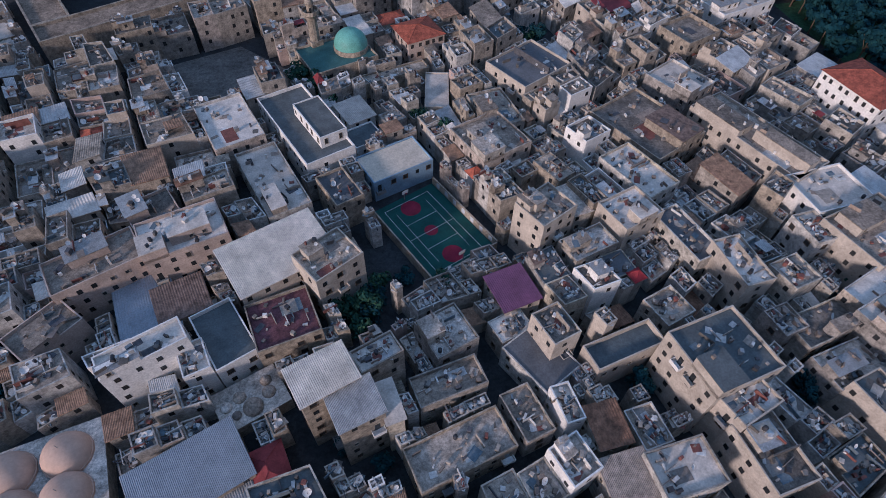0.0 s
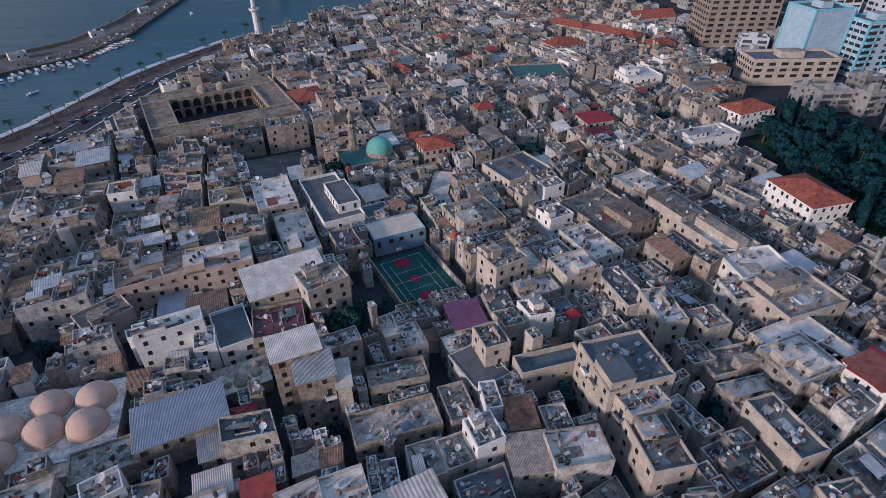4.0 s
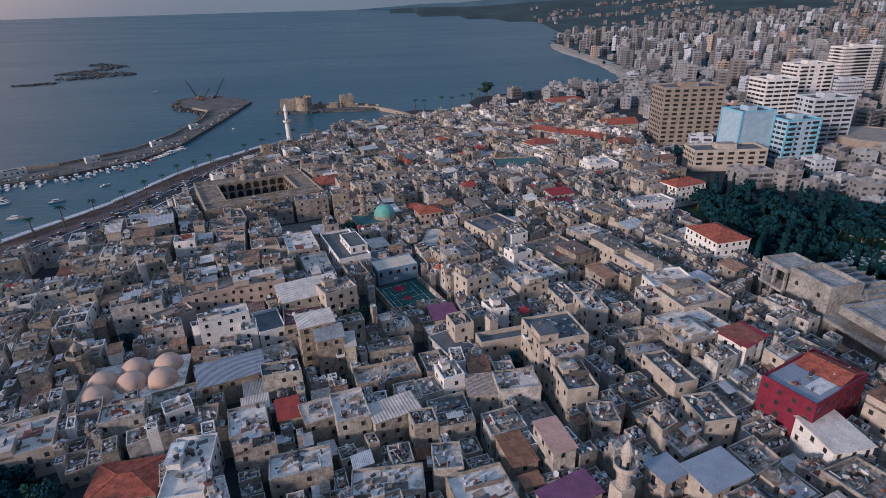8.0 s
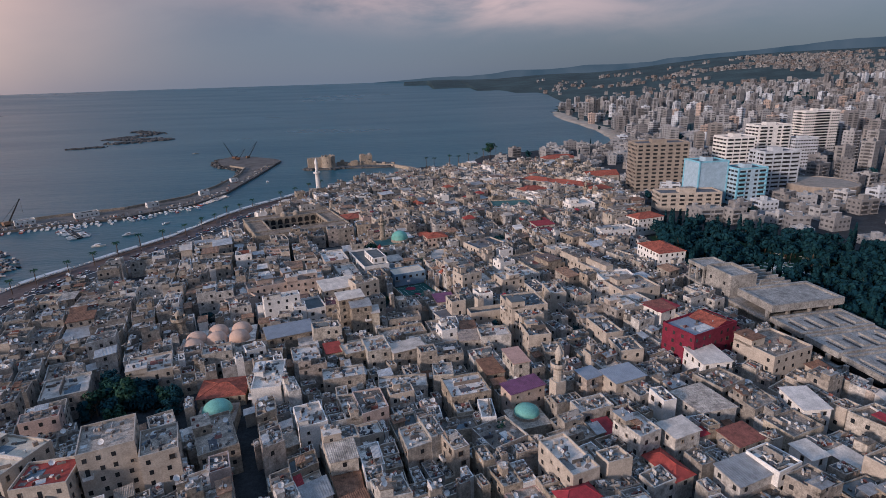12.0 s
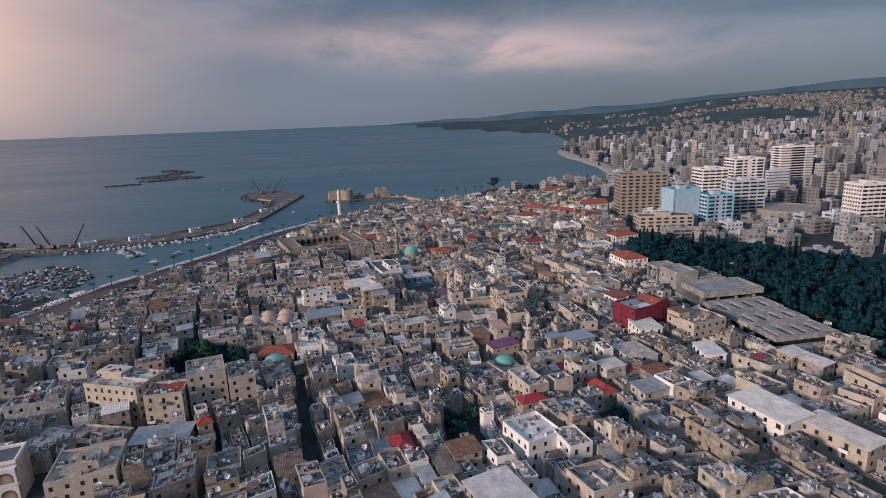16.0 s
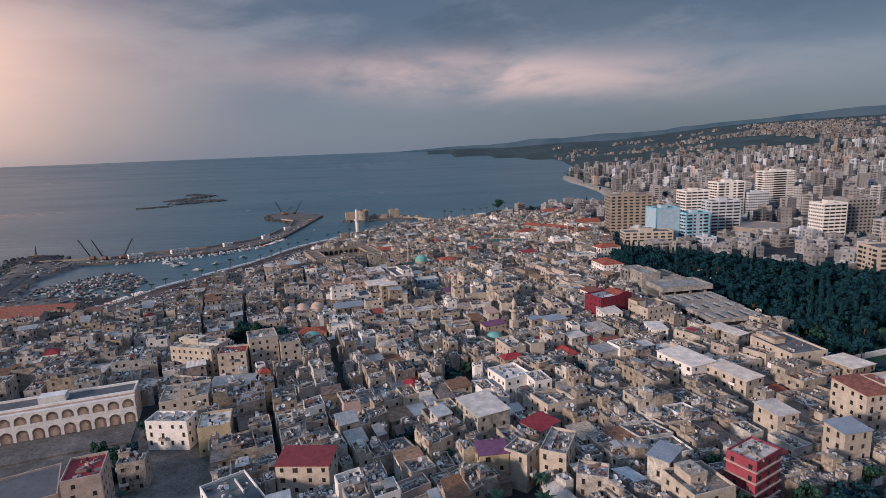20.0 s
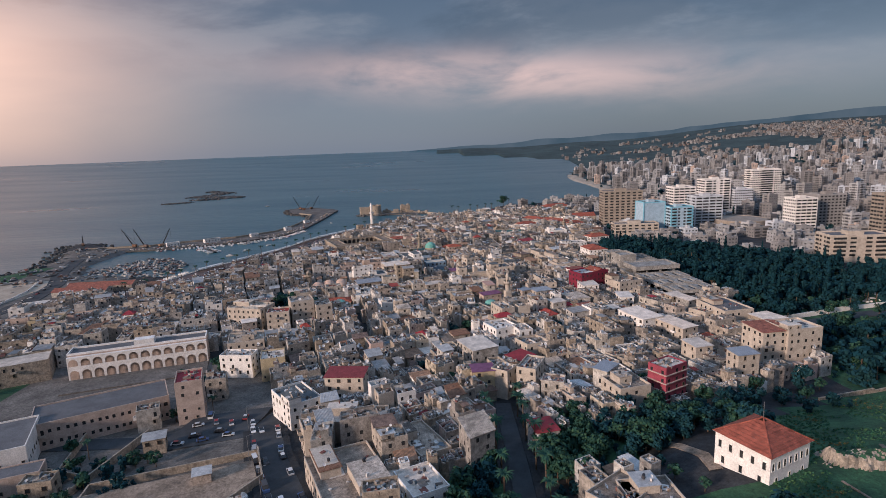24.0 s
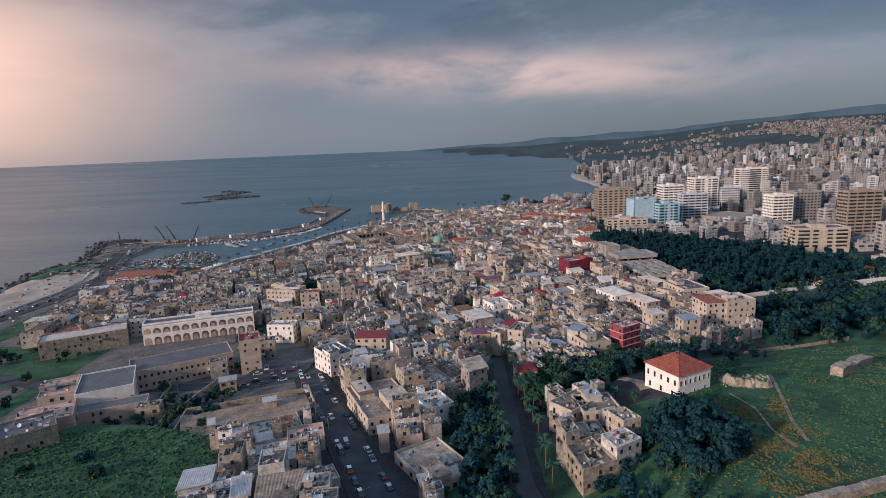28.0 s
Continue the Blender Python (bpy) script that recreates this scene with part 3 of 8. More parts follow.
def roof_shapes(poly, z1, par, wall, roof, rng):
    """The flat roof inside its parapet."""
    s = Shape()
    inner = inset(poly, 0.28)
    s.face([(x, y, z1) for x, y in inner], roof)
    p = Shape()
    n = len(poly)
    for i in range(n):
        j = (i + 1) % n
        a, b, c, d = poly[i], poly[j], inner[j], inner[i]
        p.face([(*a, z1 + par), (*b, z1 + par), (*c, z1 + par), (*d, z1 + par)], wall)
        p.face([(*c, z1), (*d, z1), (*d, z1 + par), (*c, z1 + par)], wall)
    return s, p


def lerp2(poly, u, v):
    (ax, ay), (bx, by), (cx, cy), (dx, dy) = poly
    return ((1 - v) * ((1 - u) * ax + u * bx) + v * ((1 - u) * dx + u * cx), (1 - v) * ((1 - u) * ay + u * by) + v * ((1 - u) * dy + u * cy))


def sub(poly, u0, v0, u1, v1):
    return [lerp2(poly, u0, v0), lerp2(poly, u1, v0), lerp2(poly, u1, v1), lerp2(poly, u0, v1)]


def sheet(s, poly, z, slope, mat, ribs=0, thick=0.12):
    """A sloped sheet, low along its first side, folded into ribs if asked for; one connected piece."""
    n = max(1, int(ribs * 1.5) * 2)
    k = len(s.v)
    for v, dz in ((0, 0.0), (1, slope)):
        for i in range(n + 1):
            x, y = lerp2(poly, i / n, v)
            s.v.append((x, y, z + dz + (0.07 if ribs and i % 2 else 0.0)))
        for i in (0, n):
            x, y = lerp2(poly, i / n, v)
            s.v.append((x, y, z + dz - thick))
    m = n + 3
    for i in range(n):
        s.f.append((k + i, k + i + 1, k + m + i + 1, k + m + i))
    a, b, c, d = k + n + 1, k + n + 2, k + m + n + 2, k + m + n + 1
    s.f += [(d, c, b, a), (a, k, k + m, d), (b, c, k + m + n, k + n), (a, b) + tuple(k + i for i in range(n, -1, -1)), (c, d) + tuple(k + m + i for i in range(n + 1))]
    s.m += [mat] * (n + 5)


WALL_NAMES = {WALL: "plastered", STONE: "sandstone", WHITE: "white-painted", CREAM: "cream-plastered", YELLOW: "yellow-plastered", PINK: "pink-plastered", REDPAINT: "red-painted", CYAN: "pale blue", FARWALL: "pale concrete"}
ROOF_NAMES = {ROOF: "worn concrete roof", PALE: "whitewashed roof", DARK: "dark sealed roof", WHITE: "white roof", TIN: "grey sheet-metal roof", RUST: "rusty sheet roof", TILE: "orange tiled hip roof", REDSHEET: "red roof", PURPLE: "purple sheet roof"}
TAKEN, ROWS = [], {}


def house(poly, z1, wall=WALL, roof=ROOF, par=0.8, near=True, rng=None, top="flat", skip=0.3, rooms=None, z0=None, storey=3.1, gap=2.9, ribs=0, slope=1.0, over=0.4, clutter=True, win=None, name="house", group="houses of the old town", label="", take=True, well=False):
    """A house over the four corners of poly (anticlockwise), its roof at z1."""
    rng = rng or random.Random(int(poly[0][0] * 13 + poly[0][1] * 7))
    cx, cy = sum(p[0] for p in poly) / len(poly), sum(p[1] for p in poly) / len(poly)
    if z0 is None:
        z0 = min(ground(*p) for p in poly)
    z0 = min(z0, z1 - 2.6)
    if take:
        TAKEN.append(poly)
    body = Shape()
    n = len(poly)
    ztop = z1 + (par if top == "flat" else 0)
    for i in range(n):
        j = (i + 1) % n
        body.face([(*poly[i], z0 - 0.6), (*poly[j], z0 - 0.6), (*poly[j], ztop), (*poly[i], ztop)], wall)
    rf, pa = Shape(), Shape()
    if top == "flat" and well:
        rf, pa = roof_shapes(poly, z1, par, wall, roof, rng)
        rf = Shape()
        u, v = rng.uniform(0.25, 0.4), rng.uniform(0.25, 0.4)
        hole = sub(poly, u, v, u + rng.uniform(0.3, 0.42), v + rng.uniform(0.3, 0.42))
        inner = inset(poly, 0.28)
        for i in range(4):
            j = (i + 1) % 4
            rf.face([(*inner[i], z1), (*inner[j], z1), (*hole[j], z1), (*hole[i], z1)], roof)
            body.face([(*hole[j], z0), (*hole[i], z0), (*hole[i], z1 + 0.5), (*hole[j], z1 + 0.5)], wall)
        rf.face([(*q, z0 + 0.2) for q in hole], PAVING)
        rooms, clutter = 0, True
    elif top == "flat":
        rf, pa = roof_shapes(poly, z1, par, wall, roof, rng)
    elif top == "sheet":
        big = inset(poly, -over)
        sheet(rf, big, z1 + 0.05, slope, roof, ribs)
        for i, zz in ((1, slope), (3, slope)):
            a, b = poly[i], poly[(i + 1) % 4]
            hi = [(*b, z1 + slope), ] if i == 1 else [(*a, z1 + slope)]
            body.face([(*a, z1), (*b, z1)] + hi, wall)
        body.face([(*poly[2], z1), (*poly[3], z1), (*poly[3], z1 + slope), (*poly[2], z1 + slope)], wall)
    elif top in ("hip", "gable"):
        big = inset(poly, -over)
        (ax, ay), (bx, by), (qx, qy), (dx, dy) = big
        l1, l2 = math.hypot(bx - ax, by - ay), math.hypot(dx - ax, dy - ay)
        if l2 > l1:
            big = big[1:] + big[:1]
            l1, l2 = l2, l1
        e = (0.5 * l2 / l1 if top == "hip" else 0.0)
        e = min(0.5, e)
        r0, r1 = lerp2(big, e, 0.5), lerp2(big, 1 - e, 0.5)
        r0, r1 = (*r0, z1 + slope), (*r1, z1 + slope)
        c = [(*p, z1) for p in big]
        rf.face([c[0], c[1], r1, r0], roof)
        rf.face([c[2], c[3], r0, r1], roof)
        end = roof if top == "hip" else wall
        if e < 0.49 or True:
            rf.face([c[1], c[2], r1], end)
            rf.face([c[3], c[0], r0], end)
        rf.face([c[3], c[2], c[1], c[0]], wall)
        rf.tube((r0[0], r0[1], r0[2] + 0.03), (r1[0] + 0.01, r1[1], r1[2] + 0.03), 0.16, roof, 5)
        if top == "hip":
            for a, b in ((c[0], r0), (c[3], r0), (c[1], r1), (c[2], r1)):
                rf.tube(a, b, 0.13, roof, 5)
    extra = []
    if top == "flat":
        count = rng.choice((0, 0, 1, 1, 1, 2)) if rooms is None else rooms
        area = abs(sum(poly[i][0] * poly[(i + 1) % n][1] - poly[(i + 1) % n][0] * poly[i][1] for i in range(n))) / 2
        if n == 4 and area > 22:
            for k in range(count):
                u0, v0 = rng.choice((0.0, rng.uniform(0.0, 0.5))), rng.choice((0.0, rng.uniform(0.0, 0.5), 0.55))
                q = sub(poly, u0, v0, min(1, u0 + rng.uniform(0.28, 0.5)), min(1, v0 + rng.uniform(0.3, 0.5)))
                h = rng.uniform(2.2, 2.9)
                e = Shape()
                e.prism(q, z1, z1 + h, wall)
                if rng.random() < 0.35:
                    sheet(e, inset(q, -0.35), z1 + h + 0.05, rng.uniform(-0.3, 0.4), rng.choice((TIN, TIN, RUST, TIN)), 0)
                else:
                    e.prism(inset(q, -0.12), z1 + h, z1 + h + 0.18, roof)
                e.win = [(wx, wy, z1 + 0.8, wt) for wx, wy, wz, wt in wall_windows(q, z1, z1 + h, rng, 2.4, 2.4, 0.4)]
                for wx, wy, wz, wt in (() if near else e.win[:4]):
                    c, sn = math.cos(radians(wt)), math.sin(radians(wt))
                    ox, oy = sn * 0.03, -c * 0.03
                    e.face([(wx - c * 0.4 + ox, wy - sn * 0.4 + oy, wz), (wx + c * 0.4 + ox, wy + sn * 0.4 + oy, wz), (wx + c * 0.4 + ox, wy + sn * 0.4 + oy, wz + 0.9), (wx - c * 0.4 + ox, wy - sn * 0.4 + oy, wz + 0.9)], PANE)
                extra.append(("roof_room", e))
                SPOTS.append((q, z1 + h + 0.18, near, True))
            if rng.random() < 0.22 and rooms is None:
                u0, v0 = rng.uniform(0, 0.5), rng.uniform(0, 0.4)
                q = sub(poly, u0, v0, u0 + rng.uniform(0.3, 0.5), v0 + rng.uniform(0.3, 0.55))
                e = Shape()
                zz = z1 + rng.uniform(1.9, 2.4)
                sheet(e, q, zz, rng.uniform(0.1, 0.4), rng.choice((TIN, TIN, RUST, TIN, TIN, REDSHEET)), 5)
                for x, y in q:
                    e.tube((x, y, z1), (x, y, zz), 0.07, STEEL, 4, cap=False)
                extra.append(("canopy", e))
        if clutter:
            SPOTS.append((inset(poly, 0.6), z1, near, False))
    wins = wall_windows(poly, z0, z1, rng, storey, gap, skip)
    if near:
        ob = thing(name, label or f"{WALL_NAMES.get(wall, 'plastered')} town house with a {ROOF_NAMES.get(roof, 'flat roof')}", "house", group, (cx, cy, z0))
        back = ob.matrix_world.inverted()

        def child(nm, sh):
            o = part(nm, sh, ob)
            o.matrix_parent_inverse = back
            return o
        child("roof", rf)
        if pa.f:
            child("parapet", pa)
        for nm, e in extra:
            o = child(nm, e)
            if nm == "roof_room" and e.win:
                for wx, wy, wz, wt in e.win[:2]:
                    w = new("window", WIN[3])
                    w.parent = o
                    w.matrix_basis = pose(wx, wy, wz, 0, 0, wt)
        me = win or WIN[rng.randrange(4)]
        seen = wins if len(wins) <= 8 else rng.sample(wins, 8)
        for wx, wy, wz, wt in wins:
            if (wx, wy, wz, wt) not in seen:
                c, sn = math.cos(radians(wt)), math.sin(radians(wt))
                ox, oy, a, h = sn * 0.03, -c * 0.03, 0.5, 1.3
                body.face([(wx - c * a + ox, wy - sn * a + oy, wz), (wx + c * a + ox, wy + sn * a + oy, wz), (wx + c * a + ox, wy + sn * a + oy, wz + h), (wx - c * a + ox, wy - sn * a + oy, wz + h)], PANE)
        wall_ob = child("wall", body)
        for wx, wy, wz, wt in seen:
            out = wz - z0 > 3.5 and rng.random() < 0.14
            o = new("balcony" if out else "window", rng.choice(BALCONIES) if out else me)
            o.parent = ob
            o.matrix_parent_inverse = back
            o.matrix_basis = pose(wx, wy, wz, 0, 0, wt)
        return ob
    for sh in [rf, pa] + [e for _, e in extra]:
        k = len(body.v)
        body.v += sh.v
        body.f += [tuple(i + k for i in f) for f in sh.f]
        body.m += sh.m
    for wx, wy, wz, wt in wins:
        c, sn = math.cos(radians(wt)), math.sin(radians(wt))
        ox, oy, a, h = sn * 0.03, -c * 0.03, 0.5, 1.3
        body.face([(wx - c * a + ox, wy - sn * a + oy, wz), (wx + c * a + ox, wy + sn * a + oy, wz), (wx + c * a + ox, wy + sn * a + oy, wz + h), (wx - c * a + ox, wy - sn * a + oy, wz + h)], PANE)
    if near is None:
        big = ROWS.setdefault((int(cx // 120), int(cy // 120)), Shape())
        k = len(big.v)
        big.v += body.v
        big.f += [tuple(i + k for i in f) for f in body.f]
        big.m += body.m
        return None
    ob = part(name, body)
    return tagged(ob, label or f"{WALL_NAMES.get(wall, 'plastered')} town house with a {ROOF_NAMES.get(roof, 'flat roof')}", "house", group)


def apart_from(poly, others, pad=0.0):
    """Whether a convex poly keeps clear of all the others (convex too)."""
    xs, ys = [p[0] for p in poly], [p[1] for p in poly]
    bx = (min(xs), max(xs), min(ys), max(ys))
    for q in others:
        if min(p[0] for p in q) > bx[1] or max(p[0] for p in q) < bx[0] or min(p[1] for p in q) > bx[3] or max(p[1] for p in q) < bx[2]:
            continue
        clear = False
        for a, b in ((poly, q), (q, poly)):
            for i in range(len(a)):
                (ax, ay), (cx, cy) = a[i], a[(i + 1) % len(a)]
                nx, ny = cy - ay, ax - cx
                ln = math.hypot(nx, ny) + 1e-9
                if min(((x - ax) * nx + (y - ay) * ny) / ln for x, y in b) > -0.35 + pad:
                    clear = True
                    break
            if clear:
                break
        if not clear:
            return False
    return True


# ---------------------------------------------------------------- harbour, breakwater, sea castle, islands
def strip(name, left, right, z0, z1, mat, label, cat, side=None):
    """A raised band between two lines of corners."""
    s = Shape()
    for i in range(len(left) - 1):
        q = [left[i], right[i], right[i + 1], left[i + 1]]
        s.face([(*p, z1) for p in q], mat)
        s.face([(*left[i + 1], z0), (*left[i], z0), (*left[i], z1), (*left[i + 1], z1)], side or mat)
        s.face([(*right[i], z0), (*right[i + 1], z0), (*right[i + 1], z1), (*right[i], z1)], side or mat)
    for a, b in ((left[0], right[0]), (right[-1], left[-1])):
        s.face([(*a, z0), (*b, z0), (*b, z1), (*a, z1)], side or mat)
    return structure(name, s, label, cat)


def offset_line(pts, d):
    out = []
    for i, p in enumerate(pts):
        a, b = pts[max(0, i - 1)], pts[min(len(pts) - 1, i + 1)]
        e = Vector((b[0] - a[0], b[1] - a[1])).normalized()
        k = d if isinstance(d, (int, float)) else d[i]
        out.append((p[0] + e.y * k, p[1] - e.x * k))
    return out


QUAY = [(-250, 470), (-228, 500), (-213, 556), (-190, 600), (-167, 643), (-146, 708), (-131, 738), (-104, 780), (-84, 806)]
WALKWAY, ROADSIDE = [20, 20, 20, 20, 19, 18, 16, 13, 11], [30, 38, 42, 43, 42, 38, 33, 25, 22]
MIDROAD = [(a + b) / 2 for a, b in zip(WALKWAY, ROADSIDE)]
strip("pavement_quay", QUAY, offset_line(QUAY, WALKWAY), -2, 2.75, BRICKPAVE, "red paved quay promenade along the harbour", "promenade", STONE)
strip("road_quay", offset_line(QUAY, [v + 0.2 for v in WALKWAY]), offset_line(QUAY, ROADSIDE), -1, 2.62, ASPHALT, "asphalt coast road behind the promenade", "road")
strip("kerb", offset_line(QUAY, [v - 0.1 for v in WALKWAY]), offset_line(QUAY, [v + 0.25 for v in WALKWAY]), 1, 2.85, WHITE, "pale kerb between promenade and road", "kerb")
strip("median", offset_line(QUAY, [v - 0.3 for v in MIDROAD]), offset_line(QUAY, [v + 0.3 for v in MIDROAD]), 1, 2.78, WHITE, "narrow pale median of the coast road", "kerb")


def quay_rail():
    s = Shape()
    line = []
    for i in range(len(QUAY) - 1):
        (ax, ay), (bx, by) = QUAY[i], QUAY[i + 1]
        n = max(1, int(math.hypot(bx - ax, by - ay) / 3))
        for k in range(n):
            line.append((ax + (bx - ax) * k / n, ay + (by - ay) * k / n))
    for a, b in zip(line, line[1:]):
        q = [a, offset_line([a, b], 0.35)[0], offset_line([a, b], 0.35)[1], b]
        s.prism(q, 2.7, 3.25, WHITE)
        s.box(a[0] + 0.2, a[1], 2.7, 0.45, 0.45, 1.25, WHITE)
        s.tube((a[0] + 0.2, a[1], 3.75), (b[0] + 0.2, b[1], 3.75), 0.09, WHITE, 4, cap=False)
    structure("quay_railing", s, "white railing with posts along the quay's edge", "railing")


quay_rail()
BREAK_OUT = [(-402, 706), (-333, 714), (-296, 736), (-248, 756), (-210, 796), (-198, 846), (-193, 923), (-200, 975), (-225, 1000)]
BREAK_IN = [(-374, 684), (-318, 690), (-280, 704), (-235, 722), (-191, 764), (-176, 810), (-170, 923), (-168, 985), (-168, 1010)]
MOLE = material("mole_concrete", [(0.115, 0.102, 0.092), (0.185, 0.165, 0.148)], 0.08, 1.5, by_object=False, stain=0.45)
strip("breakwater", BREAK_OUT, BREAK_IN, -3, 2.0, MOLE, "concrete breakwater road round the harbour", "breakwater", ROCK)
strip("breakwater_wall", offset_line(BREAK_OUT, 0.3), offset_line(BREAK_OUT, 1.5), 1.9, 4.0, STONE, "low stone sea wall on the breakwater", "wall")
s = Shape()
s.prism([(-225, 1000), (-168, 1008), (-166, 1040), (-178, 1062), (-215, 1092), (-250, 1100), (-262, 1075), (-250, 1030)], -3, 2.2, MOLE)
structure("pier_head", s, "broad concrete head of the breakwater", "breakwater")


def rocks(name, pts, spread, count, size, label, z=0.3, seed=3):
    rng, s = random.Random(seed), Shape()
    for _ in range(count):
        k = rng.randrange(len(pts) - 1)
        t = rng.random()
        x = pts[k][0] + (pts[k + 1][0] - pts[k][0]) * t + rng.gauss(0, spread)
        y = pts[k][1] + (pts[k + 1][1] - pts[k][1]) * t + rng.gauss(0, spread)
        r = size * rng.uniform(0.5, 1.5)
        n = 6
        base = [(x + r * math.cos(a * 1.047) * rng.uniform(0.7, 1.2), y + r * math.sin(a * 1.047) * rng.uniform(0.7, 1.2)) for a in range(n)]
        top = min(2.2, rng.uniform(0.4, 0.9) * r)
        kk = len(s.v)
        s.v += [(*p, z - 1.5) for p in base] + [(x + (p[0] - x) * 0.6, y + (p[1] - y) * 0.6, z + top * rng.uniform(0.7, 1.1)) for p in base]
        for i in range(n):
            j = (i + 1) % n
            s.f.append((kk + i, kk + j, kk + n + j, kk + n + i))
        s.f.append(tuple(kk + n + i for i in range(n)))
        s.m += [ROCK] * (n + 1)
    return stuff(name, s, label, "rocks")


rocks("breakwater_rocks", offset_line(BREAK_OUT, -2.5), 2.2, 520, 1.7, "dark armour rocks along the breakwater")
rocks("pier_rocks", [(-228, 996), (-252, 1030), (-264, 1076), (-250, 1102), (-214, 1094)], 3, 150, 2.2, "pale and dark armour rocks round the pier head", 0.5, 12)
rocks("shore_rocks", [(-380, 470), (-400, 540), (-402, 570), (-396, 620), (-408, 660), (-432, 700), (-446, 742), (-420, 752), (-384, 716)], 5, 460, 2.4, "dark rocks on the open shore", 0.2, 8)
rocks("island_rocks", [(-600, 1318), (-552, 1342)], 5, 80, 3.4, "low dark reef off the harbour", 0.0, 4)
rocks("islet_rocks", [(-560, 1400), (-480, 1452), (-540, 1470), (-610, 1500), (-560, 1600), (-640, 1690)], 10, 420, 5.5, "long low rocky islet out at sea", 0.3, 5)


def block(poly, z0, z1, mat, name, label, cat, roof=None, kind=""):
    s = Shape()
    s.prism(poly, z0, z1, mat, roof)
    return tagged(part(name, s), label, cat, "", kind)


def sea_castle():
    ob = thing("sea_castle", "weathered sandstone sea castle ruin on its rock", "castle", at=(-70, 975, 0))
    back = ob.matrix_world.inverted()
    rng = random.Random(14)

    def add(nm, s):
        part(nm, s, ob).matrix_parent_inverse = back
    s = Shape()
    s.prism([(-124, 958), (-100, 951), (-60, 955), (-30, 950), (-8, 955), (-10, 985), (-50, 1015), (-118, 992)], -2, 1.2, ROCK)
    for k in range(60):
        x, y = rng.uniform(-122, -8), 956 + rng.gauss(0, 3)
        r = rng.uniform(1, 3)
        s.lathe(x, y, [(r, -1), (r * 0.7, r * 0.7), (r * 0.2, r)], ROCK, 6)
    add("rock_base", s)
    s = Shape()
    s.lathe(-92, 968, [(9.4, 0), (8.6, 5), (8.4, 15.0), (7.4, 15.0), (7.4, 13.6), (0.3, 13.6)], STONE, 18)
    for k in range(9):
        a = 6.283 * k / 9
        s.box(-92 + math.cos(a) * 7.9, 968 + math.sin(a) * 7.9, 15, 1.0, 2.6, 1.2, STONE, math.degrees(a))
    for a in (3.9, 4.7, 5.4):
        s.box(-92 + math.cos(a) * 8.5, 968 + math.sin(a) * 8.5, 7.0, 0.5, 0.9, 2.0, PANE, math.degrees(a))
    add("round_tower", s)
    s = Shape()
    s.box(-108, 974, 0, 22, 15, 12.5, STONE, 12)
    for k in range(6):
        s.box(-117 + 3.7 * k, 966 + 0.8 * k, 12.5, 2.0, 1.0, rng.uniform(0.4, 1.8), STONE, 12)
    for k in range(4):
        s.box(-115 + 4.6 * k, 965.4 + 0.95 * k, 5.5, 1.0, 0.5, 2.2, PANE, 12)
    add("west_tower", s)
    for k in range(11):
        s = Shape()
        x = -80 + 4.4 * k
        s.box(x, 976 + 3 * math.sin(k), 0, 4.6, 3, 6.2 + 2.2 * math.sin(k * 1.7), STONE, 8)
        add("curtain_wall", s)
    s = Shape()
    s.box(-46, 988, 0, 15, 14, 12.5, STONE, 12)
    s.box(-50, 984, 12.5, 4, 4, 1.8, STONE, 12)
    s.dome(-41, 990, 12.5, 3.2, STONE, 2.2, 12, 4)
    add("east_tower", s)
    for k in range(7):
        s = Shape()
        s.box(-34 + 4 * k, 976 - 2.0 * k, 0, 4.2, 2.6, 3.4 + 1.6 * math.cos(k * 2.1), STONE, -26)
        add("ruined_wall", s)
    s = Shape()
    pts = [(-12, 962), (8, 935), (20, 915), (26, 898)]
    for a, b in zip(pts, pts[1:]):
        l2 = offset_line([a, b], 4)
        s.prism([a, l2[0], l2[1], b], -2, 3.6, STONE)
    add("causeway", s)


sea_castle()


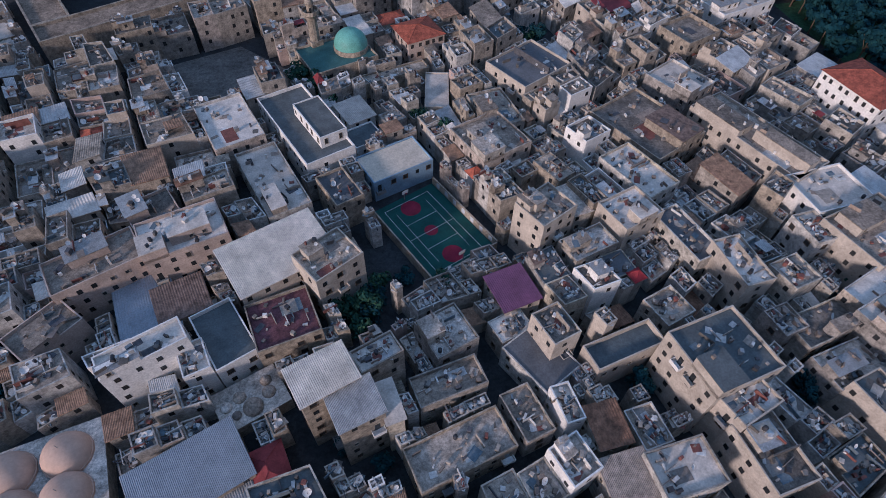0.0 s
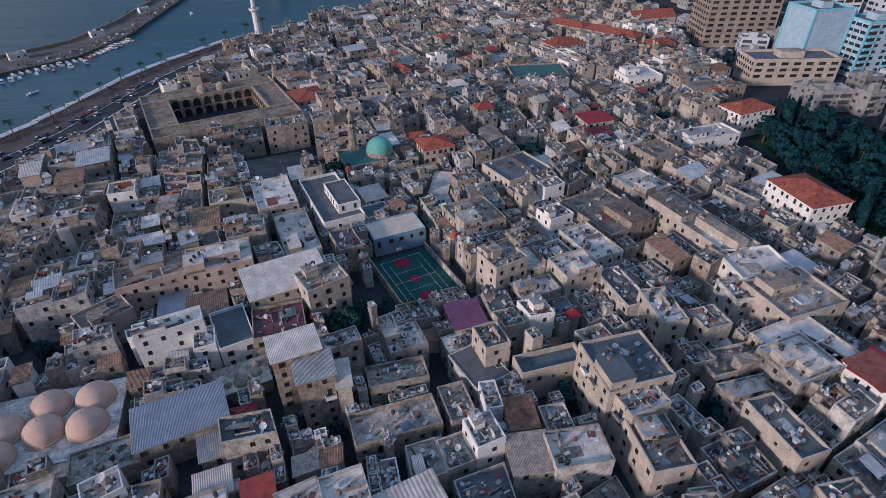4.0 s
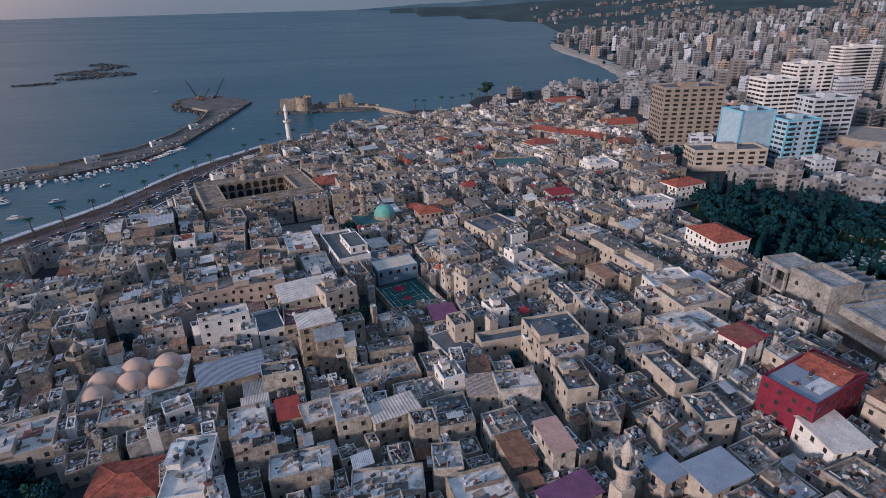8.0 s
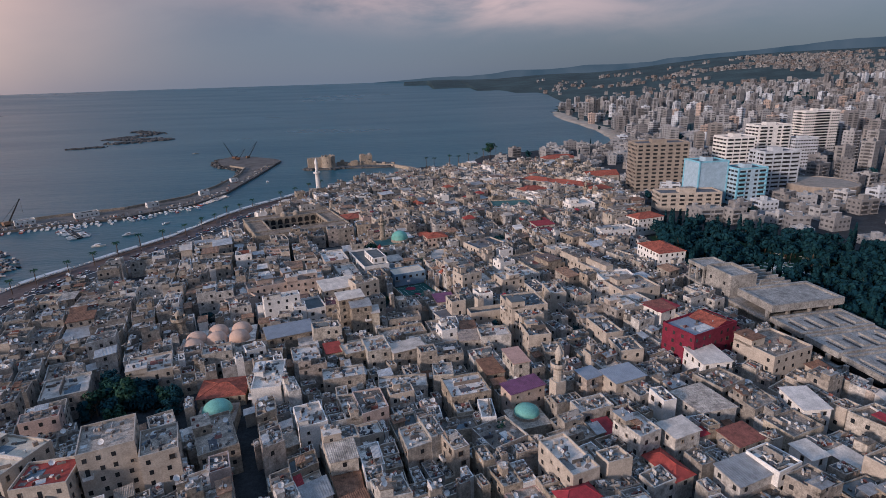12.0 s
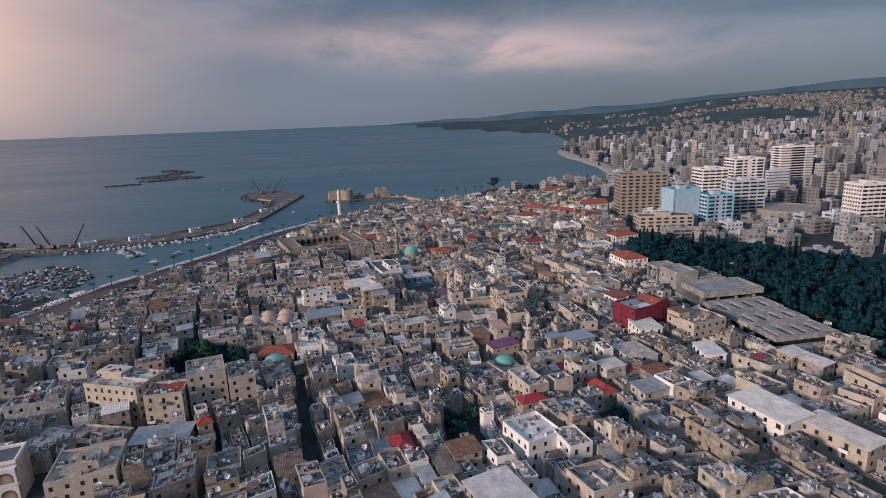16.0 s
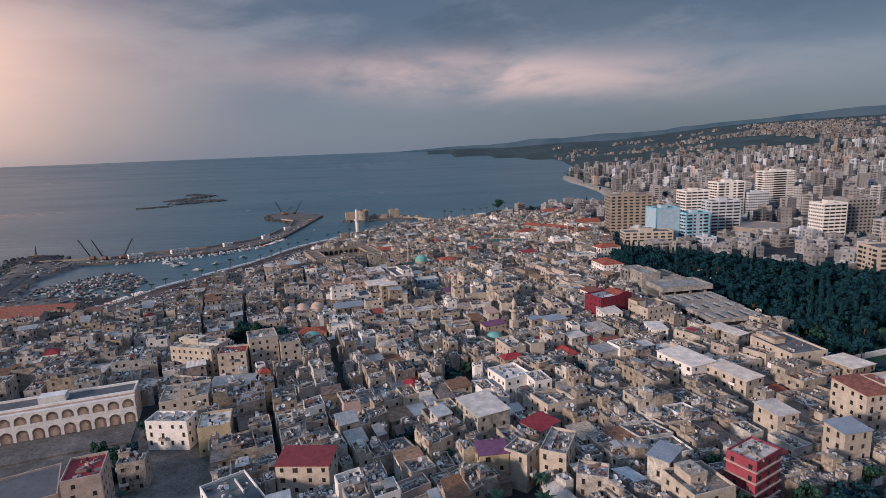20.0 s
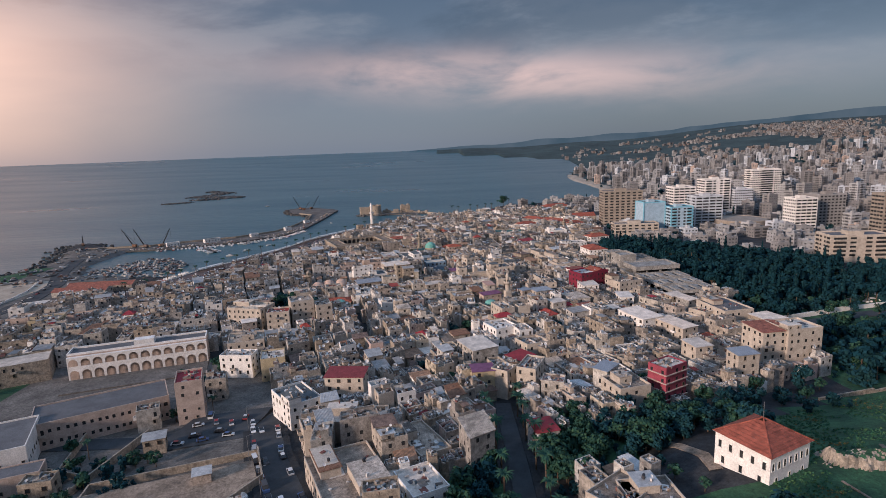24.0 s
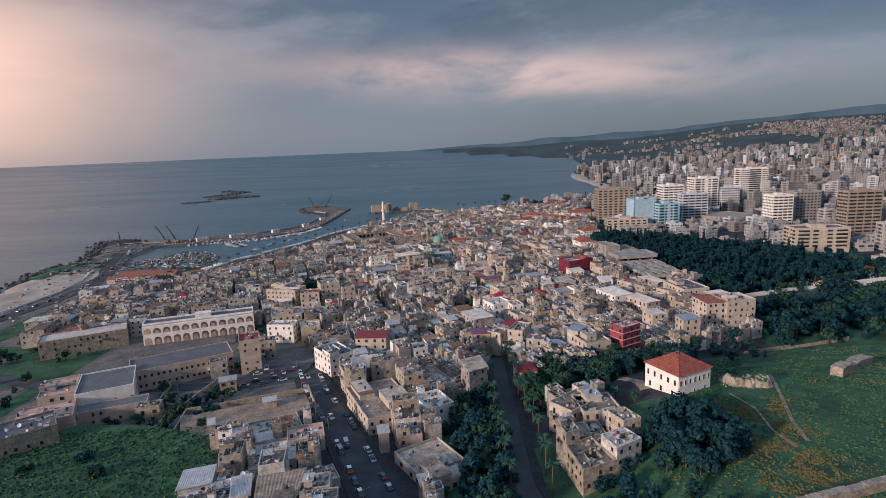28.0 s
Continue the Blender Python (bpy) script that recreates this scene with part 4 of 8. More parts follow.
# ---------------------------------------------------------------- the new town beyond, its hills
def apartment(cx, cy, w, d, rot, z0, h, wall, name="apartment_block", label="", group="blocks of the new town", band=True, fine=False, balcony=True, storey=3.3, into=None):
    s, rng = Shape() if into is None else into, random.Random(int(cx * 7 + cy * 3))
    poly = rect(cx, cy, w, d, rot)
    s.prism(poly, z0 - 2, z0 + h, wall, ROOF)
    inner = inset(poly, 0.4)
    for i in range(4):
        j = (i + 1) % 4
        s.prism([poly[i], poly[j], inner[j], inner[i]], z0 + h, z0 + h + 1.0, wall)
    q = sub(poly, 0.3, 0.3, 0.3 + rng.uniform(0.15, 0.4), 0.3 + rng.uniform(0.2, 0.4))
    s.prism(q, z0 + h, z0 + h + rng.uniform(2.4, 4.0), wall, ROOF)
    floors = max(1, int(h / storey))
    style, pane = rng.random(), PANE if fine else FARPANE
    for i in range(4):
        (ax, ay), (bx, by) = poly[i], poly[(i + 1) % 4]
        ln = math.hypot(bx - ax, by - ay)
        ex, ey = (bx - ax) / ln, (by - ay) / ln
        nx, ny = ey, -ex

        def at(c, o):
            return (ax + ex * c + nx * o, ay + ey * c + ny * o)
        if ny > 0.6:
            continue
        stack = []
        if balcony and (i % 2 == int(style * 2) or style > 0.8):
            stack = [(0.06, 0.40), (0.60, 0.94)] if style < 0.5 else [(0.30, 0.72)]
            if ln < 12:
                stack = stack[:1]
        n = max(1, int(ln / (2.6 if fine else 3.3)))
        hw = (0.34 if fine else rng.choice((0.17, 0.22, 0.26))) * ln / n
        for k in range(floors):
            z = z0 + h - (k + 1) * storey + 0.9
            for u0, u1 in stack:
                a, b = u0 * ln, u1 * ln
                # dark sheet on the flat wall, drawn as the balcony's shaded recess
                s.face([(*at(a, 0.05), z - 0.4), (*at(b, 0.05), z - 0.4), (*at(b, 0.05), z + 1.7), (*at(a, 0.05), z + 1.7)], pane)
                s.prism([at(a, 0.0), at(a, 1.2), at(b, 1.2), at(b, 0.0)][::-1], z - 0.9, z - 0.1, wall, bottom=True)
            for j in range(n):
                c = (j + 0.5) / n * ln
                if any(u0 * ln < c + hw and u1 * ln > c - hw for u0, u1 in stack) or rng.random() < (0.0 if fine else 0.08):
                    continue
                s.face([(*at(c - hw, 0.05), z), (*at(c + hw, 0.05), z), (*at(c + hw, 0.05), z + 1.35), (*at(c - hw, 0.05), z + 1.35)], pane)
            if fine:
                s.prism([at(0.2, 0.0), at(0.2, 0.35), at(ln - 0.2, 0.35), at(ln - 0.2, 0.0)][::-1], z - 0.75, z - 0.35, wall, bottom=True)
    TAKEN.append(poly)
    if into is not None:
        return None
    ob = part(name, s)
    return tagged(ob, label or f"{WALL_NAMES.get(wall, 'pale')} apartment block of {floors} storeys with rows of windows", "apartment block", group)


# Single-tone far walls, cooled towards blue in place of haze.
HAZEWALLS = [material(f"far_{n}", [c, tuple(v * 0.9 for v in c)], 0.08, 0.6, by_object=False, stain=0.25) for n, c in (("sand", (0.275, 0.272, 0.272)), ("chalk", (0.325, 0.330, 0.338)), ("clay", (0.235, 0.230, 0.230)), ("white", (0.385, 0.392, 0.402)))]


def new_town():
    rng = random.Random(21)
    far_rows = Shape()
    done = list(TAKEN)
    y, count = 430.0, 0
    while y < 2150:
        step = 28 + max(0, y - 900) * 0.012
        x = 120.0
        while x < y * 0.98 + 120:
            px, py = x + rng.uniform(-8, 8), y + rng.uniform(-8, 8)
            x += step * rng.uniform(0.85, 1.35)
            if not inside(LAND, px, py) or edge_distance(LAND, px, py) < 26:
                continue
            if inside(FOREST, px, py) or inside(OLD_TOWN, px, py) or edge_distance(FOREST, px, py) < 14 or edge_distance(OLD_TOWN, px, py) < 14:
                continue
            if py < 600 and px < 326:
                continue
            az = math.degrees(math.atan2(px, py))
            if rng.random() < 0.26 + (0.45 if y > 2300 else 0) + (0.35 if py > 1500 and az < 13 else 0):
                continue
            w, d = rng.uniform(10, 17), rng.uniform(9, 14)
            low = (py < 1120 and px < 380)
            h = rng.uniform(6, 12) if low or rng.random() < 0.25 else rng.choice((16, 20, 23, 26, 30, 33)) * rng.uniform(0.85, 1.1)
            if px < 560 and 1600 < py < 2100:
                h *= 1.15
            rot = rng.choice((0, 12, 22, -15)) + rng.uniform(-5, 5)
            if not apart_from(rect(px, py, w + 3, d + 3, rot), done):
                continue
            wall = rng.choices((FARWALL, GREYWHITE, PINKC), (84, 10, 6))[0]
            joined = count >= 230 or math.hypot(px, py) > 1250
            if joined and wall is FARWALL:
                wall = rng.choice(HAZEWALLS)
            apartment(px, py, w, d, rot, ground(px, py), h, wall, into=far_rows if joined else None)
            count += not joined
        y += step * 1.1
    # low houses between the blocks
    for _ in range(1500):
        px, py = rng.uniform(200, 820), rng.uniform(480, 1250)
        w, d, rot = rng.uniform(8, 16), rng.uniform(8, 13), rng.choice((0, 12, 22, -15)) + rng.uniform(-5, 5)
        poly = rect(px, py, w + 2, d + 2, rot)
        if px > py * 0.95 or not inside(LAND, px, py) or edge_distance(LAND, px, py) < 20 or inside(FOREST, px, py) or edge_distance(FOREST, px, py) < 9 or inside(OLD_TOWN, px, py) or not apart_from(poly, TAKEN):
            continue
        apartment(px, py, w, d, rot, ground(px, py), rng.choice((4.5, 7.5, 8, 11)), rng.choice(HAZEWALLS), into=far_rows, balcony=False)
    stuff("far_blocks", far_rows, "pale apartment blocks packed along the bay", "apartment blocks")
    # houses and blocks up the slopes
    s = Shape()
    for _ in range(2300):
        az, r = radians(rng.triangular(12, 46, 34)), rng.uniform(1800, 4200)
        px, py = r * math.sin(az), r * math.cos(az)
        if not inside(LAND, px, py) or noise.noise((px / 330, py / 330, 1.0)) < 0.02 - 0.25 * (az > 0.5):
            continue
        z = ground(px, py)
        w, d, h = rng.uniform(9, 18), rng.uniform(9, 15), rng.uniform(6, 15)
        poly = rect(px, py, w, d, rng.uniform(-30, 30))
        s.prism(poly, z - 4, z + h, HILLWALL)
        for i in (0, 1, 3):
            (ax, ay), (bx, by) = poly[i], poly[(i + 1) % 4]
            ln = math.hypot(bx - ax, by - ay)
            nx, ny = (by - ay) / ln * 0.15, -(bx - ax) / ln * 0.15
            for k in range(int(h / 3.4)):
                zz = z + h - (k + 1) * 3.4 + 1.0
                s.face([(ax + (bx - ax) * 0.12 + nx, ay + (by - ay) * 0.12 + ny, zz), (ax + (bx - ax) * 0.88 + nx, ay + (by - ay) * 0.88 + ny, zz), (ax + (bx - ax) * 0.88 + nx, ay + (by - ay) * 0.88 + ny, zz + 1.2), (ax + (bx - ax) * 0.12 + nx, ay + (by - ay) * 0.12 + ny, zz + 1.2)], PANE)
    stuff("hillside_houses", s, "pale houses and blocks scattered up the far slopes", "houses")


# ---------------------------------------------------------------- trees
def blob_leaves(s, cx, cy, cz, rx, rz, count, size, mat, rng, cone=0.0):
    for _ in range(count):
        while True:
            a, b, c = rng.uniform(-1, 1), rng.uniform(-1, 1), rng.uniform(-1, 1)
            d = a * a + b * b + c * c
            if 0.25 < d < 1:
                break
        k = 1 - cone * (c + 1) / 2
        x, y, z = cx + a * rx * k, cy + b * rx * k, cz + c * rz
        nrm = Vector((a + rng.uniform(-0.5, 0.5), b + rng.uniform(-0.5, 0.5), c + rng.uniform(-0.3, 0.7))).normalized()
        t = nrm.orthogonal().normalized() * size * rng.uniform(0.6, 1.3)
        u = nrm.cross(t).normalized() * size * rng.uniform(0.5, 1.1)
        p = Vector((x, y, z))
        s.face([tuple(p - t), tuple(p + u * 0.8), tuple(p + t), tuple(p - u)], mat)


def tree_proto(kind, seed):
    rng, tr, cr = random.Random(seed), Shape(), Shape()
    if kind == "cypress":
        h = rng.uniform(13, 17)
        tr.tube((0, 0, -0.5), (0, 0, h * 0.8), 0.28, BARK, 6, 0.06)
        blob_leaves(cr, 0, 0, h * 0.54, 1.7, h * 0.48, 420, 0.55, LEAF, rng, 0.75)
    elif kind == "pine":
        h = rng.uniform(10, 13)
        tr.tube((0, 0, -0.5), (0.3, 0.2, h * 0.6), 0.35, BARK, 6, 0.16)
        for k in range(9):
            a, r = rng.uniform(0, 6.28), rng.uniform(0.6, 3.6)
            p = (math.cos(a) * r, math.sin(a) * r, h * rng.uniform(0.5, 0.92))
            tr.tube((0.2, 0.1, h * 0.42), p, 0.13, BARK, 4, 0.05)
            blob_leaves(cr, *p, rng.uniform(1.5, 2.4), rng.uniform(1.1, 1.8), 85, 0.6, LEAF, rng)
    elif kind == "palm":
        h = rng.uniform(8, 10)
        tr.tube((0, 0, -0.3), (0.2, 0.1, h), 0.26, BARK, 7, 0.2)
        for k in range(22):
            a, ln, dr = k * 2.4, rng.uniform(2.2, 3.0), rng.uniform(-0.2, 1.3)
            pts = []
            for q in range(5):
                t = q / 4
                pts.append(Vector((0.2 + math.cos(a) * ln * t, 0.1 + math.sin(a) * ln * t, h + 0.9 * math.sin(t * 2.2) - dr * t * t * 1.6)))
            sd = Vector((-math.sin(a), math.cos(a), 0))
            for q in range(4):
                w0, w1 = (0.15, 0.42, 0.38, 0.24, 0.04)[q], (0.15, 0.42, 0.38, 0.24, 0.04)[q + 1]
                dn = Vector((0, 0, -0.22))
                for sg in (-1, 1):
                    cr.face([tuple(pts[q]), tuple(pts[q + 1]), tuple(pts[q + 1] + sd * sg * w1 + dn * w1 * 2), tuple(pts[q] + sd * sg * w0 + dn * w0 * 2)], LEAFGREEN)
    else:
        h = rng.uniform(6.5, 9)
        tr.tube((0, 0, -0.5), (0, 0, h * 0.5), 0.28, BARK, 6, 0.16)
        for k in range(11 if kind == "broad" else 14):
            a, r = rng.uniform(0, 6.28), rng.uniform(0.5, 2.6)
            p = (math.cos(a) * r, math.sin(a) * r, h * rng.uniform(0.45 if kind == "broad" else 0.16, 0.88))
            tr.tube((0, 0, h * 0.38), p, 0.1, BARK, 4, 0.04)
            blob_leaves(cr, *p, rng.uniform(1.2, 1.9), rng.uniform(1.0, 1.5), 56, 0.48, LEAFDEEP if kind == "dark" else LEAFGREEN, rng)
    return tr.mesh("trunk"), cr.mesh("crown")


PROTOS = {k: [tree_proto(k, 10 * i + len(k)) for i in range(n)] for k, n in (("cypress", 3), ("pine", 4), ("palm", 3), ("broad", 4), ("dark", 4))}
TREE_LABEL = {"cypress": "slender dark green cypress tree", "pine": "dark green pine with a broken crown", "palm": "date palm with an arching crown", "broad": "bushy green tree with a round crown", "dark": "dense dark evergreen tree with a full crown"}


def tree(kind, x, y, scale=1.0, z=None, rng=random, group=""):
    tr, cr = rng.choice(PROTOS[kind])
    ob = thing("tree" if kind != "palm" else "palm_tree", TREE_LABEL[kind], "tree", group, (x, y, ground(x, y) if z is None else z), rng.uniform(0, 360))
    ob.scale = (scale, scale, scale * rng.uniform(0.9, 1.15))
    part("trunk", tr, ob)
    part("crown", cr, ob)
    return ob


RAW = {}


def grove(name, spots, kinds, label, rng, size=(0.8, 1.2)):
    """Many trees joined, trunks in one mesh and crowns in another."""
    trunks, crowns = Shape(), Shape()
    for x, y in spots:
        kind = rng.choice(kinds)
        if kind not in RAW:
            RAW[kind] = [[([tuple(v.co) for v in m.vertices], [tuple(f.vertices) for f in m.polygons]) for m in pair] for pair in PROTOS[kind]]
        pair, sc, a, z = rng.choice(RAW[kind]), rng.uniform(*size), rng.uniform(0, 6.28), ground(x, y)
        c, s_ = math.cos(a) * sc, math.sin(a) * sc
        for shape, (vs, fs), mat in ((trunks, pair[0], BARK), (crowns, pair[1], LEAFGREEN if kind in ("broad", "palm") else LEAFDEEP if kind == "dark" else LEAF)):
            if shape is crowns:
                big, bigf = [], []
                for f in fs[::3]:
                    pts = [vs[i] for i in f]
                    m = [sum(p[q] for p in pts) / len(pts) for q in range(3)]
                    bigf.append(tuple(range(len(big), len(big) + len(pts))))
                    big += [tuple(m[q] + (p[q] - m[q]) * 1.6 for q in range(3)) for p in pts]
                vs, fs = big, bigf
            else:
                fs = fs[:8]
                vs = vs[:12]
            b = len(shape.v)
            shape.v += [(x + c * vx - s_ * vy, y + s_ * vx + c * vy, z + vz * sc) for vx, vy, vz in vs]
            shape.f += [tuple(i + b for i in f) for f in fs]
            shape.m += [mat] * len(fs)
    stuff(name + "_crowns", crowns, label, "trees")
    stuff(name + "_trunks", trunks, "brown trunks and limbs under leafy crowns", "trees")


def woods():
    rng = random.Random(9)
    spots, rest, n = [], [], 0
    for k in range(6000):
        x, y = rng.uniform(150, 405), rng.uniform(360, 635)
        if not inside(FOREST, x, y) or math.hypot(x - 204, y - 516) < 13 or any((x - a) ** 2 + (y - b) ** 2 < 20 for a, b in spots):
            continue
        spots.append((x, y))
        edge = edge_distance(FOREST, x, y)
        n += 1
        if edge < 14 and n % 2 and x < 300:
            tree(rng.choices(("pine", "cypress", "dark"), (45, 45, 10))[0], x, y, rng.uniform(0.8, 1.2), rng=rng, group="cemetery wood")
        else:
            rest.append((x, y))
        if n > 880:
            break
    grove("wood", rest, ("pine", "pine", "pine", "cypress", "dark"), "dark crowns of pines and cypresses in the wood", rng)
    spots = []
    for k in range(760):
        x, y = (rng.uniform(164, 290), rng.uniform(256, 384)) if k % 4 else (rng.uniform(284, 345), rng.uniform(330, 470))
        if noise.noise((x / 40, y / 40, 5.0)) > -0.3 - 0.5 * (x < 235) and not (x > 225 and 326 < y < 372 and rng.random() < 0.6) and not inside(FOREST, x, y) and apart_from(rect(x, y, 4, 4), KEEP_CLEAR) and apart_from(rect(x, y, 4, 4), TAKEN) and not inside(HILL, x, y):
            spots.append((x, y))
    grove("roadside", spots[:380], ("dark", "broad", "dark", "pine"), "dark green trees beside the road and the wood", rng, (0.7, 1.1))
    spots = []
    for k in range(1600):
        x, y = rng.uniform(150, 1400), rng.uniform(600, 2000)
        if not inside(LAND, x, y) or x > y * 0.9 or inside(FOREST, x, y) or inside(OLD_TOWN, x, y) or not apart_from(rect(x, y, 4, 4), TAKEN):
            continue
        spots.append((x, y))
    grove("town_garden", spots[:260], ("dark", "dark", "pine", "cypress"), "dark garden trees between the new town's blocks", rng, (0.8, 1.3))


def undergrowth():
    """Bushes and young trees in the plots beside the southern streets."""
    rng, spots = random.Random(66), []
    for _ in range(900):
        x, y = rng.choice(((rng.uniform(42, 72), rng.uniform(108, 190)), (rng.uniform(33, 66), rng.uniform(192, 238)), (rng.uniform(0, 20), rng.uniform(112, 206)), (rng.uniform(160, 330), rng.uniform(262, 350)), (rng.uniform(-150, -90), rng.uniform(196, 232)), (rng.uniform(60, 150), rng.uniform(214, 258)), (rng.uniform(-262, -196), rng.uniform(215, 322))))
        if apart_from(rect(x, y, 3.4, 3.4), TAKEN) and apart_from(rect(x, y, 2.4, 2.4), KEEP_CLEAR) and not (96 < x < 150 and y < 230):
            spots.append((x, y))
    grove("undergrowth", spots[:250], ("dark", "dark", "broad"), "dark bushes and young trees between houses and streets", rng, (0.3, 0.75))


# ---------------------------------------------------------------- landmarks
MAROON = material("maroon_membrane", [(0.13, 0.055, 0.065), (0.16, 0.07, 0.08)], 0.25, 2.5, stain=0.4)
GREYTIN = material("grey_blue_sheet", [(0.27, 0.30, 0.34), (0.31, 0.34, 0.38)], 0.3, 3.0, rough=0.55, metal=0.2, stain=0.2)
CREAMROOF = material("cream_sheet", [(0.62, 0.52, 0.40), (0.66, 0.56, 0.44)], 0.3, 2.5, stain=0.2)
BLUEWALL = material("blue_grey_plaster", [(0.22, 0.33, 0.44), (0.25, 0.36, 0.47)], 0.3, 2.5, stain=0.25)
GREYROOF = material("grey_membrane", [(0.115, 0.118, 0.125), (0.145, 0.147, 0.155)], 0.2, 2.5, stain=0.3)
RUSTLIGHT = material("weathered_tiles", [(0.36, 0.29, 0.24), (0.42, 0.34, 0.28)], 0.6, 3.0, stain=0.4)
LIT = CREAM
PINKC = material("rose_plaster", [(0.50, 0.395, 0.33), (0.465, 0.372, 0.318)], 0.3, 2.5, stain=0.3)
TEAL = material("green_membrane", [(0.05, 0.13, 0.12), (0.065, 0.15, 0.14)], 0.3, 2.5, stain=0.3)
RUSTRED = material("brown_red_sheet", [(0.30, 0.11, 0.075), (0.24, 0.09, 0.07)], 0.5, 3.0, rough=0.75, stain=0.4)
REDTILE = TILE
SALMON = material("salmon_roof", [(0.50, 0.30, 0.24), (0.54, 0.35, 0.28)], 0.3, 2.5, stain=0.3)
YELLOWC = YELLOW
ROSEPAINT = material("rose_red_paint", [(0.31, 0.062, 0.088), (0.275, 0.057, 0.080)], 0.4, 3.0, rough=0.85, stain=0.35)
BLUETRIM = material("sky_blue_trim", [(0.22, 0.50, 0.62), (0.25, 0.54, 0.66)], 0.3, 2.0, rough=0.8, stain=0.2)
GREYWHITE = material("blue_white_render", [(0.52, 0.56, 0.60), (0.56, 0.59, 0.63)], 0.2, 2.0, rough=0.85, stain=0.25)
DOMEPINK = material("dome_plaster", [(0.53, 0.365, 0.275), (0.55, 0.38, 0.29)], 0.3, 2.0, stain=0.15, vary=0.1, bump=0.05)
SANDWALL = material("sand_render", [(0.31, 0.262, 0.215), (0.335, 0.285, 0.232)], 0.2, 2.0, stain=0.3)
WALL_NAMES.update({ROSEPAINT: "red-painted", PINKC: "rose-plastered", BLUEWALL: "blue-grey"})
ROOF_NAMES.update({MAROON: "maroon sealed roof", GREYTIN: "grey ribbed sheet roof", CREAMROOF: "cream roof", GREYROOF: "grey sealed roof", RUSTLIGHT: "weathered tiled roof", TEAL: "green sealed roof", RUSTRED: "brown-red sheet roof", SALMON: "salmon roof"})


def put(cx, cy, w, d, rot, z, wall, roof, **k):
    k.setdefault("skip", 0.22)
    k.setdefault("group", "houses of the old town")
    return house(rect(cx, cy, w, d, rot), z, wall, roof, **k)


put(-29.2, 501.3, 21.4, 13.9, 21, 14, CREAM, PALE, top="sheet", ribs=40, slope=0.6, label="long shed with a pale ribbed metal roof")
put(-18.7, 495.8, 11.6, 9.3, 28, 16.5, CREAM, ROOF)
put(-41.2, 485.8, 8.6, 14.5, 22, 10, WHITE, DARK, rooms=0, clutter=False, par=1.0)
put(-29.5, 486.1, 12.9, 11.7, 11, 11, STONE, MAROON, rooms=0)
put(-54.2, 482.3, 15.5, 5.5, 21, 16, WHITE, PALE, rooms=1, skip=0.1)
put(-46.3, 480.5, 5.1, 7.1, 15, 12, WHITE, PALE, rooms=0)
put(-47.0, 459.3, 18.4, 11.1, 20, 10.4, STONE, GREYTIN, top="sheet", ribs=44, slope=0.5, label="hall with a broad grey ribbed metal roof")
put(-22.5, 467.2, 10.5, 7.1, 18, 20.6, STONE, PALE, top="sheet", ribs=22, slope=0.8)
put(-17.9, 461.5, 8.0, 6.9, 14, 19, STONE, TIN, top="sheet", ribs=24, slope=0.5)
put(-12.7, 471.0, 8.6, 5.0, 19, 17, WALL, PALE, rooms=0)
put(-12.2, 461.8, 3.0, 7.4, 8, 16, WALL, PALE, top="sheet", slope=0.4)
put(1.5, 529.9, 17.3, 10.9, 18, 8.6, BLUEWALL, CREAMROOF, rooms=0, par=0.5, skip=0.0, clutter=False, label="blue two-storey school with a cream roof")
put(17.9, 482.7, 8.5, 9.0, 11, 11, CREAM, PURPLE, top="sheet", slope=0.5, ribs=14)
put(18.7, 466.8, 9.5, 12.5, 25, 9.5, WALL, GREYROOF, rooms=0, par=0.2, clutter=False)
put(15.2, 475.2, 7.8, 5.7, 16, 9.2, WALL, PALE, rooms=0, par=0.2)
put(22.0, 470.1, 6.3, 7.8, 15, 15, CREAM, ROOF, rooms=0)
put(32.0, 469.3, 2.8, 3.6, 19, 15, CREAM, ROOF, rooms=0)
put(34.6, 464.3, 15.7, 5.7, 10, 11, CREAM, DARK, rooms=0, par=1.5, clutter=False)
put(48.5, 456.0, 15.2, 13.9, 9, 18.5, LIT, DARK, rooms=1, skip=0.05)
put(48.9, 446.9, 9.6, 6.0, 16, 16.5, LIT, PALE, rooms=0)
put(49.2, 438.5, 8.6, 12.4, 5, 14, LIT, ROOF, rooms=1)
put(33.7, 439.9, 11.5, 8.4, 3, 13.1, WALL, PALE, rooms=0)
put(24.4, 440.6, 8.3, 8.3, 2, 12, WALL, RUSTLIGHT, top="sheet", ribs=20, slope=0.5)
put(24.9, 450.4, 5.9, 7.6, 1, 11.5, WALL, RUST, top="sheet", ribs=9, slope=0.5)
put(32.3, 448.7, 5.9, 7.8, 5, 10, WALL, ROOF, rooms=0)
put(66.5, 475.5, 7.0, 12.7, 3, 15, CREAM, PALE, rooms=0)
put(48.6, 471.2, 7.8, 7.5, 16, 10, WALL, ROOF, rooms=0)
put(42.0, 483.9, 8.4, 6.6, 9, 10, WALL, GREYROOF, rooms=0, par=0.2)
put(68.9, 461.7, 6.1, 6.4, 9, 12, WALL, ROOF, rooms=0)
put(30.3, 498.4, 10.6, 9.2, 25, 17, CREAM, ROOF, rooms=2, skip=0.05)
put(58.9, 507.7, 10.3, 17.3, 20, 13, WALL, PALE, rooms=0)
put(49.9, 494.8, 11.4, 9.6, 17, 15, CREAM, PALE, rooms=1)
put(61.1, 487.3, 7.0, 15.8, 12, 12, WALL, GREYROOF, rooms=0)
